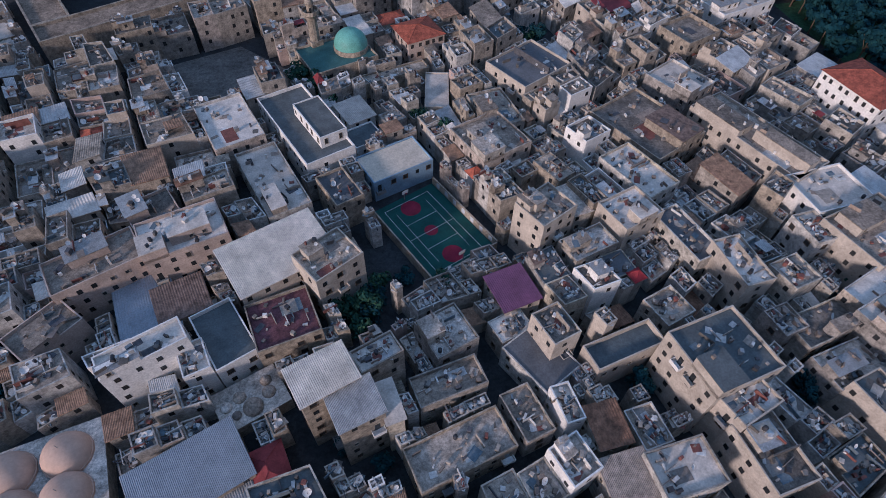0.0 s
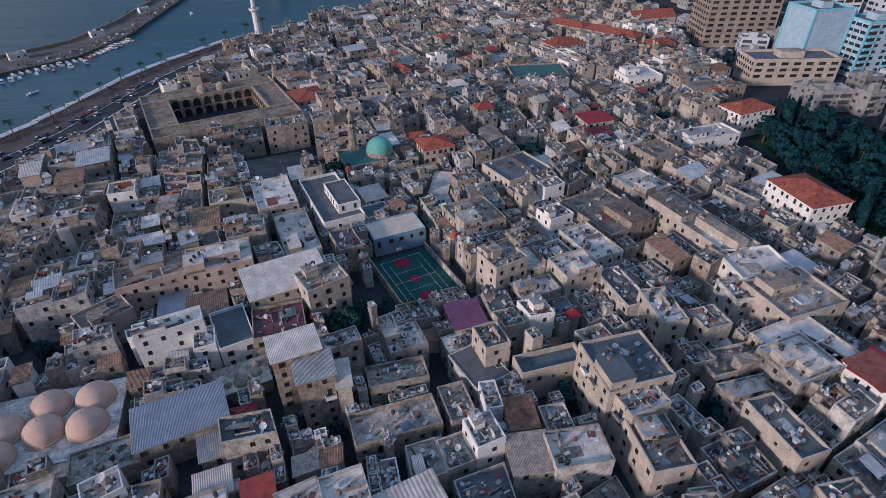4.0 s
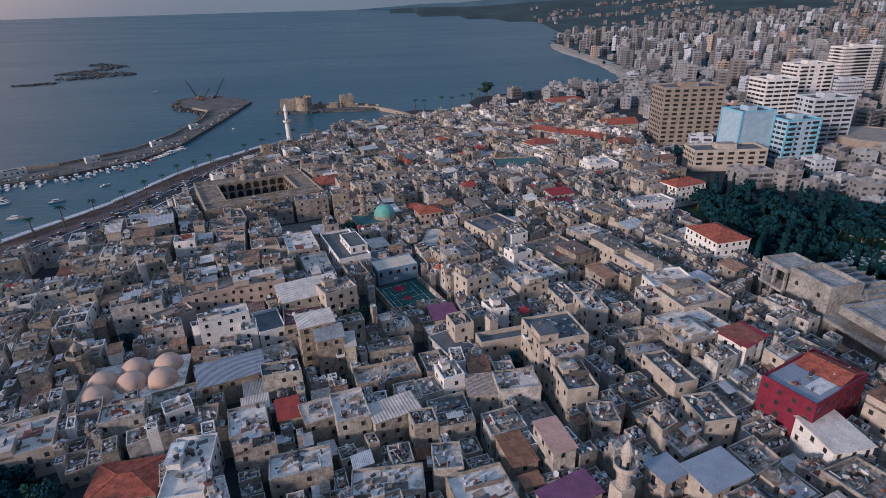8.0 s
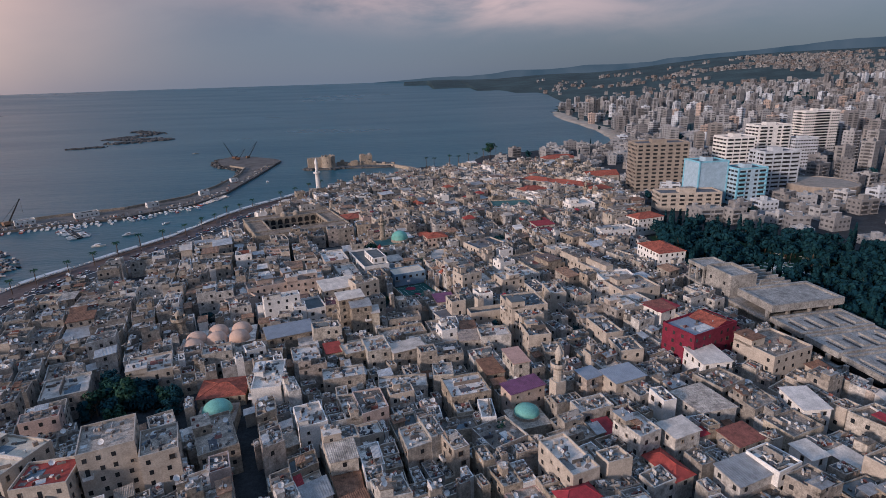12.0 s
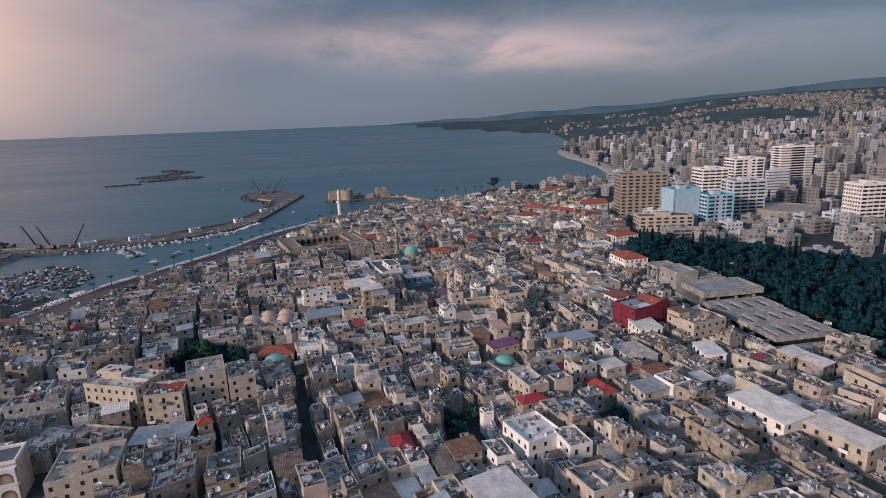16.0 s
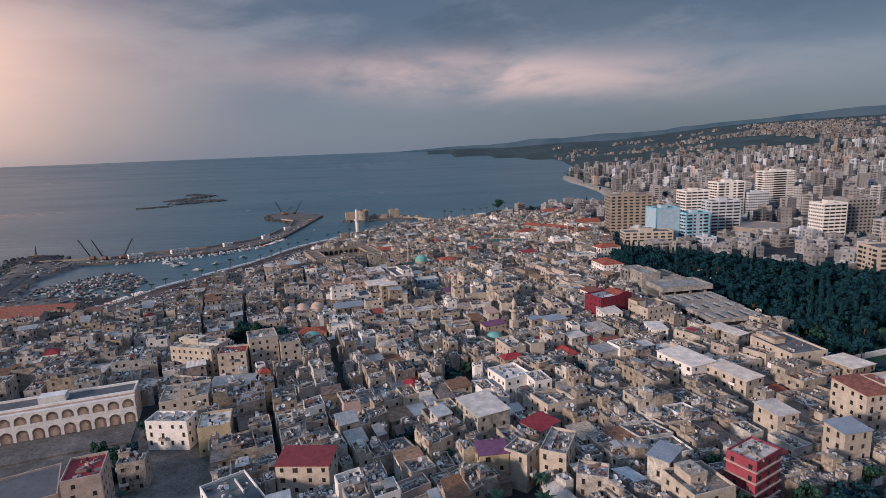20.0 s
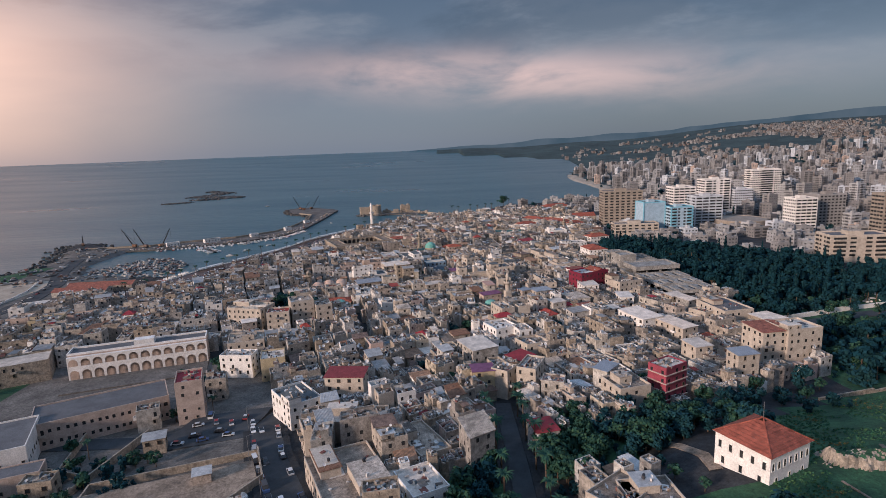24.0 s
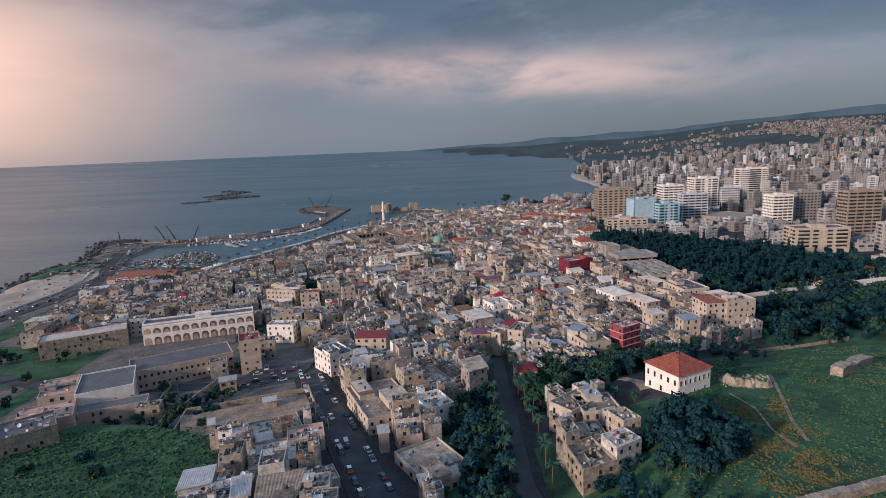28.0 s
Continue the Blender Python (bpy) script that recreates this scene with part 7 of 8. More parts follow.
ribbon("road_coast_south", [(-372, 640), (-346, 572), (-318, 522), (-303, 470), (-304, 420), (-312, 370), (-318, 300), (-318, 150)], 13, 0.3, ASPHALT, "coast road behind the beach", "road")
ribbon("road_cross", [(-66, 262), (-100, 245), (-180, 252), (-300, 300)], 8, 0.25, ASPHALT, "side street past the schools", "road")
ribbon("road_wood", [(172, 330), (230, 350), (330, 372), (460, 400)], 9, 0.3, ASPHALT, "road along the wood", "road")


def flat_patch(name, poly, lift, mat, label, cat):
    s = Shape()
    z = max(ground(*p) for p in poly) + lift
    s.prism(poly, z - 3, z, mat)
    structure(name, s, label, cat)
    KEEP_CLEAR.append(poly)
    return z


flat_patch("ground_lot", [(-104, 208), (-58, 224), (-52, 210), (-66, 196), (-96, 190)], 0.05, DIRT, "bare earth lot behind a wall", "yard")
flat_patch("ground_slope", [(-150, 120), (-72, 120), (-76, 172), (-88, 190), (-112, 199), (-140, 202), (-150, 190)], 0.1, GRASS, "rank green slope with weeds", "grass")
flat_patch("pavement_plaza", [(-98, 236), (-68, 244), (-64, 268), (-92, 262)], 0.1, ASPHALT, "small square full of parked cars", "yard")
flat_patch("pavement_mosque", [(-48, 568), (-24, 571), (-21, 584), (-37, 603), (-60, 596)], 0.1, YARD, "paved square beside the mosque", "square")


def low_wall(pts, h, mat, label, thick=0.5):
    s = Shape()
    for a, b in zip(pts, pts[1:]):
        l2 = offset_line([a, b], thick)
        z = max(ground(*a), ground(*b))
        s.prism([a, l2[0], l2[1], b], min(ground(*a), ground(*b)) - 1, z + h, mat)
    return structure("wall_yard", s, label, "wall")


flat_patch("ground_school_yard", [(-1, 562), (15, 566), (16, 552), (2, 549)], 0.15, DIRT, "bare earth school yard", "yard")


low_wall([(-104, 214), (-58, 230), (-51, 212), (-60, 196)], 2.2, STONE, "long stone yard wall")
low_wall([(-104, 214), (-100, 190), (-130, 198), (-180, 196)], 2.0, STONE, "old stone retaining wall")
low_wall([(140, 246), (165, 252), (200, 262)], 1.2, STONE, "tumbledown stone wall below the mound")
low_wall([(-342, 540), (-326, 500), (-318, 455), (-320, 410), (-328, 360)], 1.2, WHITE, "pale sea wall of the coast road")
low_wall([(172, 342), (240, 362), (330, 384)], 2.4, WHITE, "pale wall along the wood")


put(110.5, 425.2, 9.5, 11, 24, 20.3, REDPAINT, TILE, top="gable", slope=1.6, near=True, skip=0.5, over=0.3, z0=14, take=False, label="red upper storey with an orange tiled roof")
low_wall([(-104, 250), (-110, 214), (-112, 196)], 2.2, STONE, "stone wall between school yards")
low_wall([(-140, 232), (-110, 222)], 2.0, STONE, "stone wall between school yards")
low_wall([(-128, 252), (-122, 226)], 2.0, STONE, "stone wall between school yards")
put(-96, 238, 7, 5, 20, 11, STONE, TIN, top="sheet", slope=0.4, near=True)
put(-119, 214, 9, 6, 12, 11, STONE, ROOF, rooms=0)
put(-108, 258, 8, 6, 25, 12, WALL, ROOF, rooms=0)
put(-92, 284, 8, 7, 15, 12.5, WALL, ROOF, rooms=1)
put(-70, 214, 5, 4, 20, 11.5, WALL, TIN, top="sheet", slope=0.3)


def ruin_wall():
    ob, add = assembly("fort_wall", "thick ruined stone fort wall on the green mound", "ruin", (150, 190, 20))
    rng = random.Random(2)
    for k in range(8):
        s = Shape()
        x, y = 145 + 3.0 * k, 192 + 2.2 * k
        s.box(x, y, ground(x, y) - 2, 5.2, 4, 5.2 + rng.uniform(-0.5, 0.5), STONE, 36)
        add("wall_block", s)
    for k in range(9):
        s = Shape()
        x, y = 82 + 5.4 * k, 116 + 1.5 * k
        s.box(x, y, ground(x, y) - 2, 5.8, 2.0, 4.6 + rng.uniform(-0.4, 0.4), STONE, 15)
        add("wall_block", s)


ruin_wall()


# ---------------------------------------------------------------- cars, boats, cranes, lamps
def car_proto(kind):
    ob = thing("car", "parked saloon car with dark windows" if kind == 0 else "parked delivery van with dark windows", "car", "parked cars", (0, 0, -300))
    s = Shape()
    L, Wd, h = (4.3, 1.72, 0.75) if kind == 0 else (4.9, 1.9, 1.1)
    prof = [(-L / 2, 0.3), (-L / 2 + 0.1, h), (L / 2 - 0.15, h - 0.08), (L / 2, 0.3)]
    for i in range(4):
        (a, za), (b, zb) = prof[i], prof[(i + 1) % 4]
        s.face([(a, -Wd / 2, za), (a, Wd / 2, za), (b, Wd / 2, zb), (b, -Wd / 2, zb)], CARPAINT)
    s.face([(a, -Wd / 2, z) for a, z in reversed(prof)], CARPAINT)
    s.face([(a, Wd / 2, z) for a, z in prof], CARPAINT)
    part("body", s, ob)
    g = Shape()
    x0, x1, t0, t1, zt = (-1.75, 1.1, -1.15, 0.45, 1.38) if kind == 0 else (-2.35, 1.6, -2.25, 1.0, 2.0)
    lo, hi = Wd / 2 - 0.06, Wd / 2 - 0.22
    base = [(x0, -lo, h - 0.02), (x1, -lo, h - 0.02), (x1, lo, h - 0.02), (x0, lo, h - 0.02)]
    topv = [(t0, -hi, zt), (t1, -hi, zt), (t1, hi, zt), (t0, hi, zt)]
    for i in range(4):
        j = (i + 1) % 4
        g.face([base[i], base[j], topv[j], topv[i]], PANE)
    part("glazing", g, ob)
    r = Shape()
    r.prism([(t0 - 0.03, -hi), (t1 + 0.03, -hi), (t1 + 0.03, hi), (t0 - 0.03, hi)], zt, zt + 0.05, CARPAINT)
    part("roof", r, ob)
    for x in (-L / 2 + 0.75, L / 2 - 0.8):
        for y in (-Wd / 2 + 0.08, Wd / 2 - 0.08):
            w = Shape()
            w.tube((x, y - 0.1, 0.31), (x, y + 0.1, 0.31), 0.31, RUBBER, 10)
            part("wheel", w, ob)
    return ob


def boat_proto(kind):
    ob = thing("boat", ("white open fishing boat", "cabin cruiser with a white deckhouse")[kind], "boat", "boats in the harbour", (0, 0, -300))
    L, Wd = ((6.5, 2.2), (9.5, 3.0))[kind]
    s = Shape()
    n = 9
    rim, keel = [], []
    for i in range(n):
        t = i / (n - 1)
        w = Wd / 2 * (1 - max(0, (t - 0.45) / 0.55) ** 2.2)
        rim.append((L * (t - 0.5), w, 0.85 + 0.35 * t * t))
        keel.append((L * (t - 0.5) * 0.94, w * 0.55, -0.3))
    for sg in (-1, 1):
        for i in range(n - 1):
            a, b, c, d = [(p[0], p[1] * sg, p[2]) for p in (keel[i], keel[i + 1], rim[i + 1], rim[i])]
            s.face([a, b, c, d], BOATPAINT)
    s.face([(rim[0][0], -rim[0][1], rim[0][2]), (rim[0][0], rim[0][1], rim[0][2]), (keel[0][0], keel[0][1], -0.3), (keel[0][0], -keel[0][1], -0.3)], BOATPAINT)
    for i in range(n - 1):
        s.face([(rim[i][0], -rim[i][1] * 0.9, 0.55), (rim[i + 1][0], -rim[i + 1][1] * 0.9, 0.55), (rim[i + 1][0], rim[i + 1][1] * 0.9, 0.55), (rim[i][0], rim[i][1] * 0.9, 0.55)], BOATPAINT)
    part("hull", s, ob)
    c = Shape()
    if kind:
        c.box(-0.6, 0, 0.5, 3.2, 2.0, 0.85, WHITE)
        c.box(-0.6, 0, 1.35, 3.1, 1.9, 0.5, PANE)
        c.box(-0.6, 0, 1.85, 3.6, 2.3, 0.14, WHITE)
    else:
        c.box(-1.0, 0, 0.5, 1.2, 1.2, 0.8, WHITE)
    part("deckhouse" if kind else "engine_box", c, ob)
    m = Shape()
    m.tube((0.9, 0, 0.5), (0.9, 0, 4.2 if kind else 2.6), 0.05, STEEL, 4)
    part("mast", m, ob)
    return ob


def place_all(proto, poses):
    for m in poses:
        copy_thing(proto, m)


def along(pts, start, step, off, turn, rng, chance=0.85, z=0.0, lift=None):
    """Poses set out along a line."""
    out, d = [], start
    for a, b in zip(pts, pts[1:]):
        ln = math.hypot(b[0] - a[0], b[1] - a[1])
        while d < ln:
            t = d / ln
            e = ((b[0] - a[0]) / ln, (b[1] - a[1]) / ln)
            x, y = a[0] + e[0] * d + e[1] * off, a[1] + e[1] * d - e[0] * off
            if rng.random() < chance:
                zz = z if lift is None else ground(x, y) + lift
                out.append(pose(x, y, zz, 0, 0, math.degrees(math.atan2(e[1], e[0])) + turn + rng.uniform(-4, 4)))
            d += step * rng.uniform(0.92, 1.12)
        d -= ln
    return out


def traffic():
    rng = random.Random(4)
    car, van, b0, b1 = car_proto(0), car_proto(1), boat_proto(0), boat_proto(1)
    spots = along(QUAY[1:7], 3, 4.2, 16.5, 35, rng, 0.7, 2.76) + along(QUAY[1:6], 8, 9, 22.2, 0, rng, 0.75, 2.63) + along(QUAY[1:6], 4, 15, 27.5, 0, rng, 0.5, 2.63) + along(QUAY[1:6], 4, 14, 34, 180, rng, 0.6, 2.63)
    spots += along(ROAD_A[:5], 6, 6.2, 4.2, 0, rng, 0.75, 0, 0.27) + along(ROAD_A[:5], 9, 5.8, -4.2, 180, rng, 0.8, 0, 0.27) + along(ROAD_A[:5], 14, 26, 1.4, 0, rng, 0.7, 0, 0.27)
    zp = max(ground(*p) for p in [(-98, 236), (-68, 244), (-64, 268), (-92, 262)]) + 0.12
    spots += [pose(x, y, zp, 0, 0, rng.choice((15, 105)) + rng.uniform(-8, 8)) for x, y in ((-90, 241), (-86, 246), (-82, 243), (-78, 249), (-74, 246), (-88, 254), (-82, 256), (-76, 255), (-72, 259), (-86, 261))]
    spots += along([(-318, 522), (-303, 470), (-304, 420), (-312, 370), (-318, 300)], 6, 13, 2.5, 0, rng, 0.8, 0, 0.32)
    for k, m in enumerate(spots):
        copy_thing(van if rng.random() < 0.12 else car, m)
    moor = along(QUAY[1:6], 2, 3.6, -4.5, 90, rng, 0.8) + along(BREAK_IN[1:6], 4, 4.2, 4.5, 90, rng, 0.85) + along(BREAK_IN[2:5], 4, 4.6, 13, 80, rng, 0.6)
    moor += along([(-264, 694), (-238, 664)], 1, 4, 4, 90, rng, 0.9) + along([(-264, 694), (-238, 664)], 1, 4, -4, 90, rng, 0.9)
    moor += [pose(-205, 668, 0, 0, 0, 30), pose(-190, 700, 0, 0, 0, 50), pose(-213, 640, 0, 0, 0, 10), pose(-330, 1180, 0, 0, 0, 20), pose(-150, 880, 0, 0, 0, 120)]
    for m in moor:
        x, y = m.translation.x, m.translation.y
        if inside(LAND, x, y) and edge_distance(LAND, x, y) > 2.5:
            m = Matrix.Translation((0, 0, ground(x, y) + 0.35)) @ m
        copy_thing(b1 if rng.random() < 0.4 else b0, m)
    for o in (car, van, b0, b1):
        for c in list(o.children):
            bpy.data.objects.remove(c)
        bpy.data.objects.remove(o)


traffic()
s = Shape()
s.prism([(-266, 693), (-263, 696), (-237, 666), (-240, 663)], -2, 0.9, PAVING)
structure("jetty", s, "floating jetty with moored boats", "jetty")


def crane(x, y, z, turn, h, label="lattice crane standing on the mole"):
    ob, add = assembly("crane", label, "crane", (x, y, z), "harbour cranes")
    s = Shape()
    s.box(x, y, z, 4.6, 3.6, 1.1, RUBBER, turn)
    add("tracks", s)
    s = Shape()
    s.box(x, y, z + 1.1, 4.8, 3.0, 2.4, RUST, turn)
    add("cab", s)
    a = radians(turn)
    foot = Vector((x + math.cos(a) * 1.8, y + math.sin(a) * 1.8, z + 1.6))
    tip = foot + Vector((math.cos(a) * h * 0.62, math.sin(a) * h * 0.62, h * 0.85))
    side = Vector((-math.sin(a), math.cos(a), 0)) * 0.6
    s = Shape()
    for o in (side, -side):
        s.tube(foot + o, tip, 0.34, RUBBER, 4)
    n = 12
    for k in range(n):
        p, q = (foot + side).lerp(tip, k / n), (foot - side).lerp(tip, (k + 1) / n)
        s.tube(p, q, 0.16, RUBBER, 3, cap=False)
    add("boom", s)
    s = Shape()
    s.tube(tip, (x - math.cos(a) * 2, y - math.sin(a) * 2, z + 4.2), 0.12, RUBBER, 3)
    s.tube(tip, (tip.x, tip.y, z + 6), 0.09, RUBBER, 3)
    add("cable", s)


for x, y, t, h in ((-240, 1078, 150, 25), (-222, 1082, 40, 25), (-232, 1066, 20, 15), (-350, 711, 165, 23), (-335, 707, 160, 23), (-318, 708, 65, 21), (-425, 735, 120, 12)):
    crane(x, y, 2.2, t, h)


def lamp_post(kind=0):
    ob = thing("street_lamp", "tall grey street lamp with a short arm", "street lamp", "street lamps", (0, 0, -300))
    s = Shape()
    s.tube((0, 0, 0), (0, 0, 9), 0.1, STEEL, 6, 0.06)
    part("pole", s, ob)
    s = Shape()
    s.tube((0, 0, 8.9), (1.6, 0, 9.3), 0.05, STEEL, 4)
    part("arm", s, ob)
    s = Shape()
    s.box(1.8, 0, 9.2, 0.7, 0.25, 0.14, STEEL)
    part("lamp_head", s, ob)
    return ob


lamp = lamp_post()
rng = random.Random(31)
for m in along(QUAY[1:7], 6, 24, 17.6, -90, rng, 1.0, 2.75) + along(BREAK_IN[1:], 10, 28, 1.5, 90, rng, 1.0, 2.0) + along(ROAD_A[:6], 10, 24, 5.9, 90, rng, 1.0, 0, 0.3):
    copy_thing(lamp, m)
for c in list(lamp.children):
    bpy.data.objects.remove(c)
bpy.data.objects.remove(lamp)


# ---------------------------------------------------------------- trees of the town, the streets and the mound
def town_trees():
    rng = random.Random(77)
    for m in along(QUAY, 14, 17, 8.5, 0, rng, 0.85, 2.7):
        tree("palm", m.translation.x, m.translation.y, rng.uniform(0.8, 1.1), 2.7, rng, "promenade palms")
    for x, y, s, k in (
                       (-14, 568, 1.2, "broad"), (-19, 573, 1.2, "broad"), (-12, 561, 1.1, "broad"), (12, 548, 0.9, "broad"), (17, 541, 0.9, "broad"), (5, 490, 0.8, "broad"), (-12, 488, 0.9, "broad"), (-9, 494, 0.8, "broad"), (-15, 484, 0.8, "broad"),
                       (88, 560, 1.0, "broad"), (104, 506, 0.9, "broad"), (96, 470, 0.9, "broad"), (27, 386, 0.8, "broad"), (150, 512, 1.2, "cypress"), (153, 516, 1.3, "cypress"), (157, 518, 1.2, "cypress"), (146, 508, 1.1, "cypress"),
                       (0, 283, 0.8, "broad"), (8, 281, 0.8, "broad"), (22, 280, 0.8, "broad"), (-3, 262, 0.8, "broad"), (-105, 318, 0.9, "broad"), (-100, 312, 0.9, "broad"), (-112, 300, 0.9, "broad"), (-100, 262, 0.7, "broad"), (-117, 280, 0.7, "broad"), (-126, 240, 0.8, "broad"), (-118, 236, 0.7, "palm"), (-98, 228, 0.7, "broad"), (-106, 204, 0.8, "broad"), (-92, 200, 0.6, "broad"), (-88, 268, 0.7, "palm"), (-150, 180, 0.9, "broad"), (-138, 170, 0.9, "broad"), (-122, 176, 0.9, "dark"), (-112, 166, 0.9, "broad"), (-160, 166, 0.8, "broad"), (-205, 262, 0.8, "broad"), (-222, 290, 0.8, "palm"), (-232, 268, 0.8, "palm"), (-214, 240, 0.8, "palm"), (-246, 300, 0.8, "broad")):
        tree(k, x, y, s, None, rng, "town trees")
    for k in range(13):
        tree("palm", 19.8 + rng.uniform(-0.8, 0.8), 262 - 9.5 * k, rng.uniform(0.85, 1.2), None, rng, "street palms")
        tree("palm", 31.5 + rng.uniform(-0.8, 0.8), 258 - 9.5 * k, rng.uniform(0.85, 1.2), None, rng, "street palms")
    for k in range(46):
        tree(rng.choice(("dark", "dark", "broad")), rng.uniform(5, 19), rng.uniform(120, 208), rng.uniform(0.8, 1.25), None, rng, "street trees")
    for k in range(34):
        tree("broad", rng.uniform(34, 50), rng.uniform(196, 236), rng.uniform(0.7, 1.15), None, rng, "street trees")
    for k in range(40):
        x = rng.uniform(58, 100)
        y = 222 - abs(x - 80) * 0.2 + rng.uniform(-14, 8)
        if math.hypot(x - 84, y - 188) > 13:
            tree(rng.choice(("dark", "broad")), x, y, rng.uniform(0.8, 1.2), None, rng, "trees of the mound")
    for k in range(52):
        a, r = rng.uniform(0, 6.28), rng.uniform(0, 1) ** 0.5
        tree("dark", 73 + math.cos(a) * r * 13, 149 + math.sin(a) * r * 18, rng.uniform(0.75, 1.1), None, rng, "dark grove below the villa")
    for x, y in ((60, 935), (72, 945), (85, 950), (40, 925), (96, 960), (30, 915), (110, 990), (130, 1010)):
        tree("palm", x, y, 1.2, None, rng, "castle palms")
    tree("broad", 118, 985, 2.2, None, rng, "castle palms")


town_trees()


def garden(poly, count, kinds, rng, size=(0.8, 1.2), group="town trees"):
    """An open plot kept free of houses, with trees in it."""
    clear(poly)
    cx, cy = sum(p[0] for p in poly) / len(poly), sum(p[1] for p in poly) / len(poly)
    for k in range(count):
        a, b = rng.choice(poly), rng.random() ** 0.6 * 0.85
        c = rng.choice(poly)
        t = rng.random()
        x, y = cx + ((a[0] * t + c[0] * (1 - t)) - cx) * b, cy + ((a[1] * t + c[1] * (1 - t)) - cy) * b
        tree(rng.choice(kinds), x, y, rng.uniform(*size), None, rng, group)


rng = random.Random(52)
garden([(-115, 440), (-96, 442), (-74, 420), (-70, 404), (-97, 398), (-108, 415)], 26, ("dark", "dark", "broad", "dark"), rng, (0.85, 1.2))
garden([(-20, 491), (-10, 495), (-5, 483), (-15, 481)], 5, ("dark", "broad"), rng, (0.6, 0.9))
garden([(-14, 528), (-6.5, 517), (-11, 508), (-17, 521)], 2, ("dark",), rng, (0.5, 0.7))
garden([(-11, 508), (-4.5, 506), (1, 490), (-7, 490)], 1, ("dark",), rng, (0.5, 0.7))
garden([(9, 360), (21, 360), (20, 336), (9, 335)], 6, ("dark", "broad"), rng, (0.7, 1.0))
garden([(-95, 493), (-85, 492), (-80, 482), (-95, 482)], 3, ("dark",), rng, (0.6, 0.8))
garden([(33, 462), (37, 465), (43, 456), (38, 453)], 2, ("dark",), rng, (0.6, 0.8))
garden([(62, 450), (75, 455), (78, 449), (66, 444)], 3, ("dark", "broad"), rng, (0.6, 0.8))
garden([(-25, 458), (-22, 462), (-12, 455), (-14, 450)], 2, ("dark",), rng, (0.6, 0.8))
garden([(74, 462), (105, 469), (102, 463), (75, 456)], 2, ("dark",), rng, (0.5, 0.7))
garden([(-52, 404), (-48, 404), (-37, 361), (-41, 361)], 0, ("dark",), rng)
garden([(-41, 361), (-37, 361), (-28, 330), (-32, 330)], 0, ("dark",), rng)
garden([(52, 586), (66, 592), (70, 580), (56, 574)], 4, ("dark", "broad"), rng, (0.7, 1.0))
garden([(120, 610), (136, 616), (140, 602), (124, 598)], 5, ("dark", "broad"), rng, (0.7, 1.0))
garden([(60, 350), (68, 352), (72, 338), (62, 336)], 3, ("dark",), rng, (0.7, 0.9))
garden([(-112, 306), (-101, 306), (-90, 280), (-100, 274)], 9, ("dark", "broad", "dark"), rng, (0.6, 0.9))
garden([(70, 236), (98, 240), (96, 222), (84, 214), (70, 222)], 11, ("dark", "broad", "dark"), rng, (0.55, 0.9))
garden([(60, 212), (68, 220), (72, 206), (64, 198)], 5, ("dark", "dark", "broad"), rng, (0.5, 0.8))
garden([(-12, 300), (0, 302), (0, 292), (-12, 290)], 3, ("dark", "broad"), rng, (0.6, 0.9))
for x, y in ((84, 264), (57, 245), (50, 240), (44, 233), (59, 231), (75, 236), (80, 240), (96, 244), (110, 248), (122, 252), (139, 256), (66, 238), (70, 228), (62, 222), (54, 222), (48, 226), (88, 232), (102, 236), (116, 242), (128, 246)):
    tree(rng.choice(("dark", "dark", "broad")), x + rng.uniform(-2, 2), y + rng.uniform(-2, 2), rng.uniform(0.8, 1.2), None, rng, "trees of the mound")
    clear(rect(x, y, 5, 5))


def awning():
    """White sun roofs along the quay, each on its posts."""
    i = 0
    for m in along(QUAY[2:8], 4, 15.5, 3.4, 0, random.Random(8), 0.93, 2.75):
        ob = thing("awning", "long white sun roof on posts along the quay", "awning", "quay awnings")
        ob.matrix_world = m
        s = Shape()
        for sg in (-1, 1):
            s.face([(-7, sg * 1.9, 2.5), (7, sg * 1.9, 2.5), (7, 0, 3.1), (-7, 0, 3.1)][::sg], WHITE)
            s.face([(-7, sg * 1.9, 2.3), (7, sg * 1.9, 2.3), (7, sg * 1.9, 2.5), (-7, sg * 1.9, 2.5)][::sg], WHITE)
        part("sun_roof", s, ob)
        for x in (-6.5, 6.5):
            s = Shape()
            s.tube((x, 0, 0), (x, 0, 3.0), 0.09, STEEL, 5)
            part("post", s, ob)


awning()


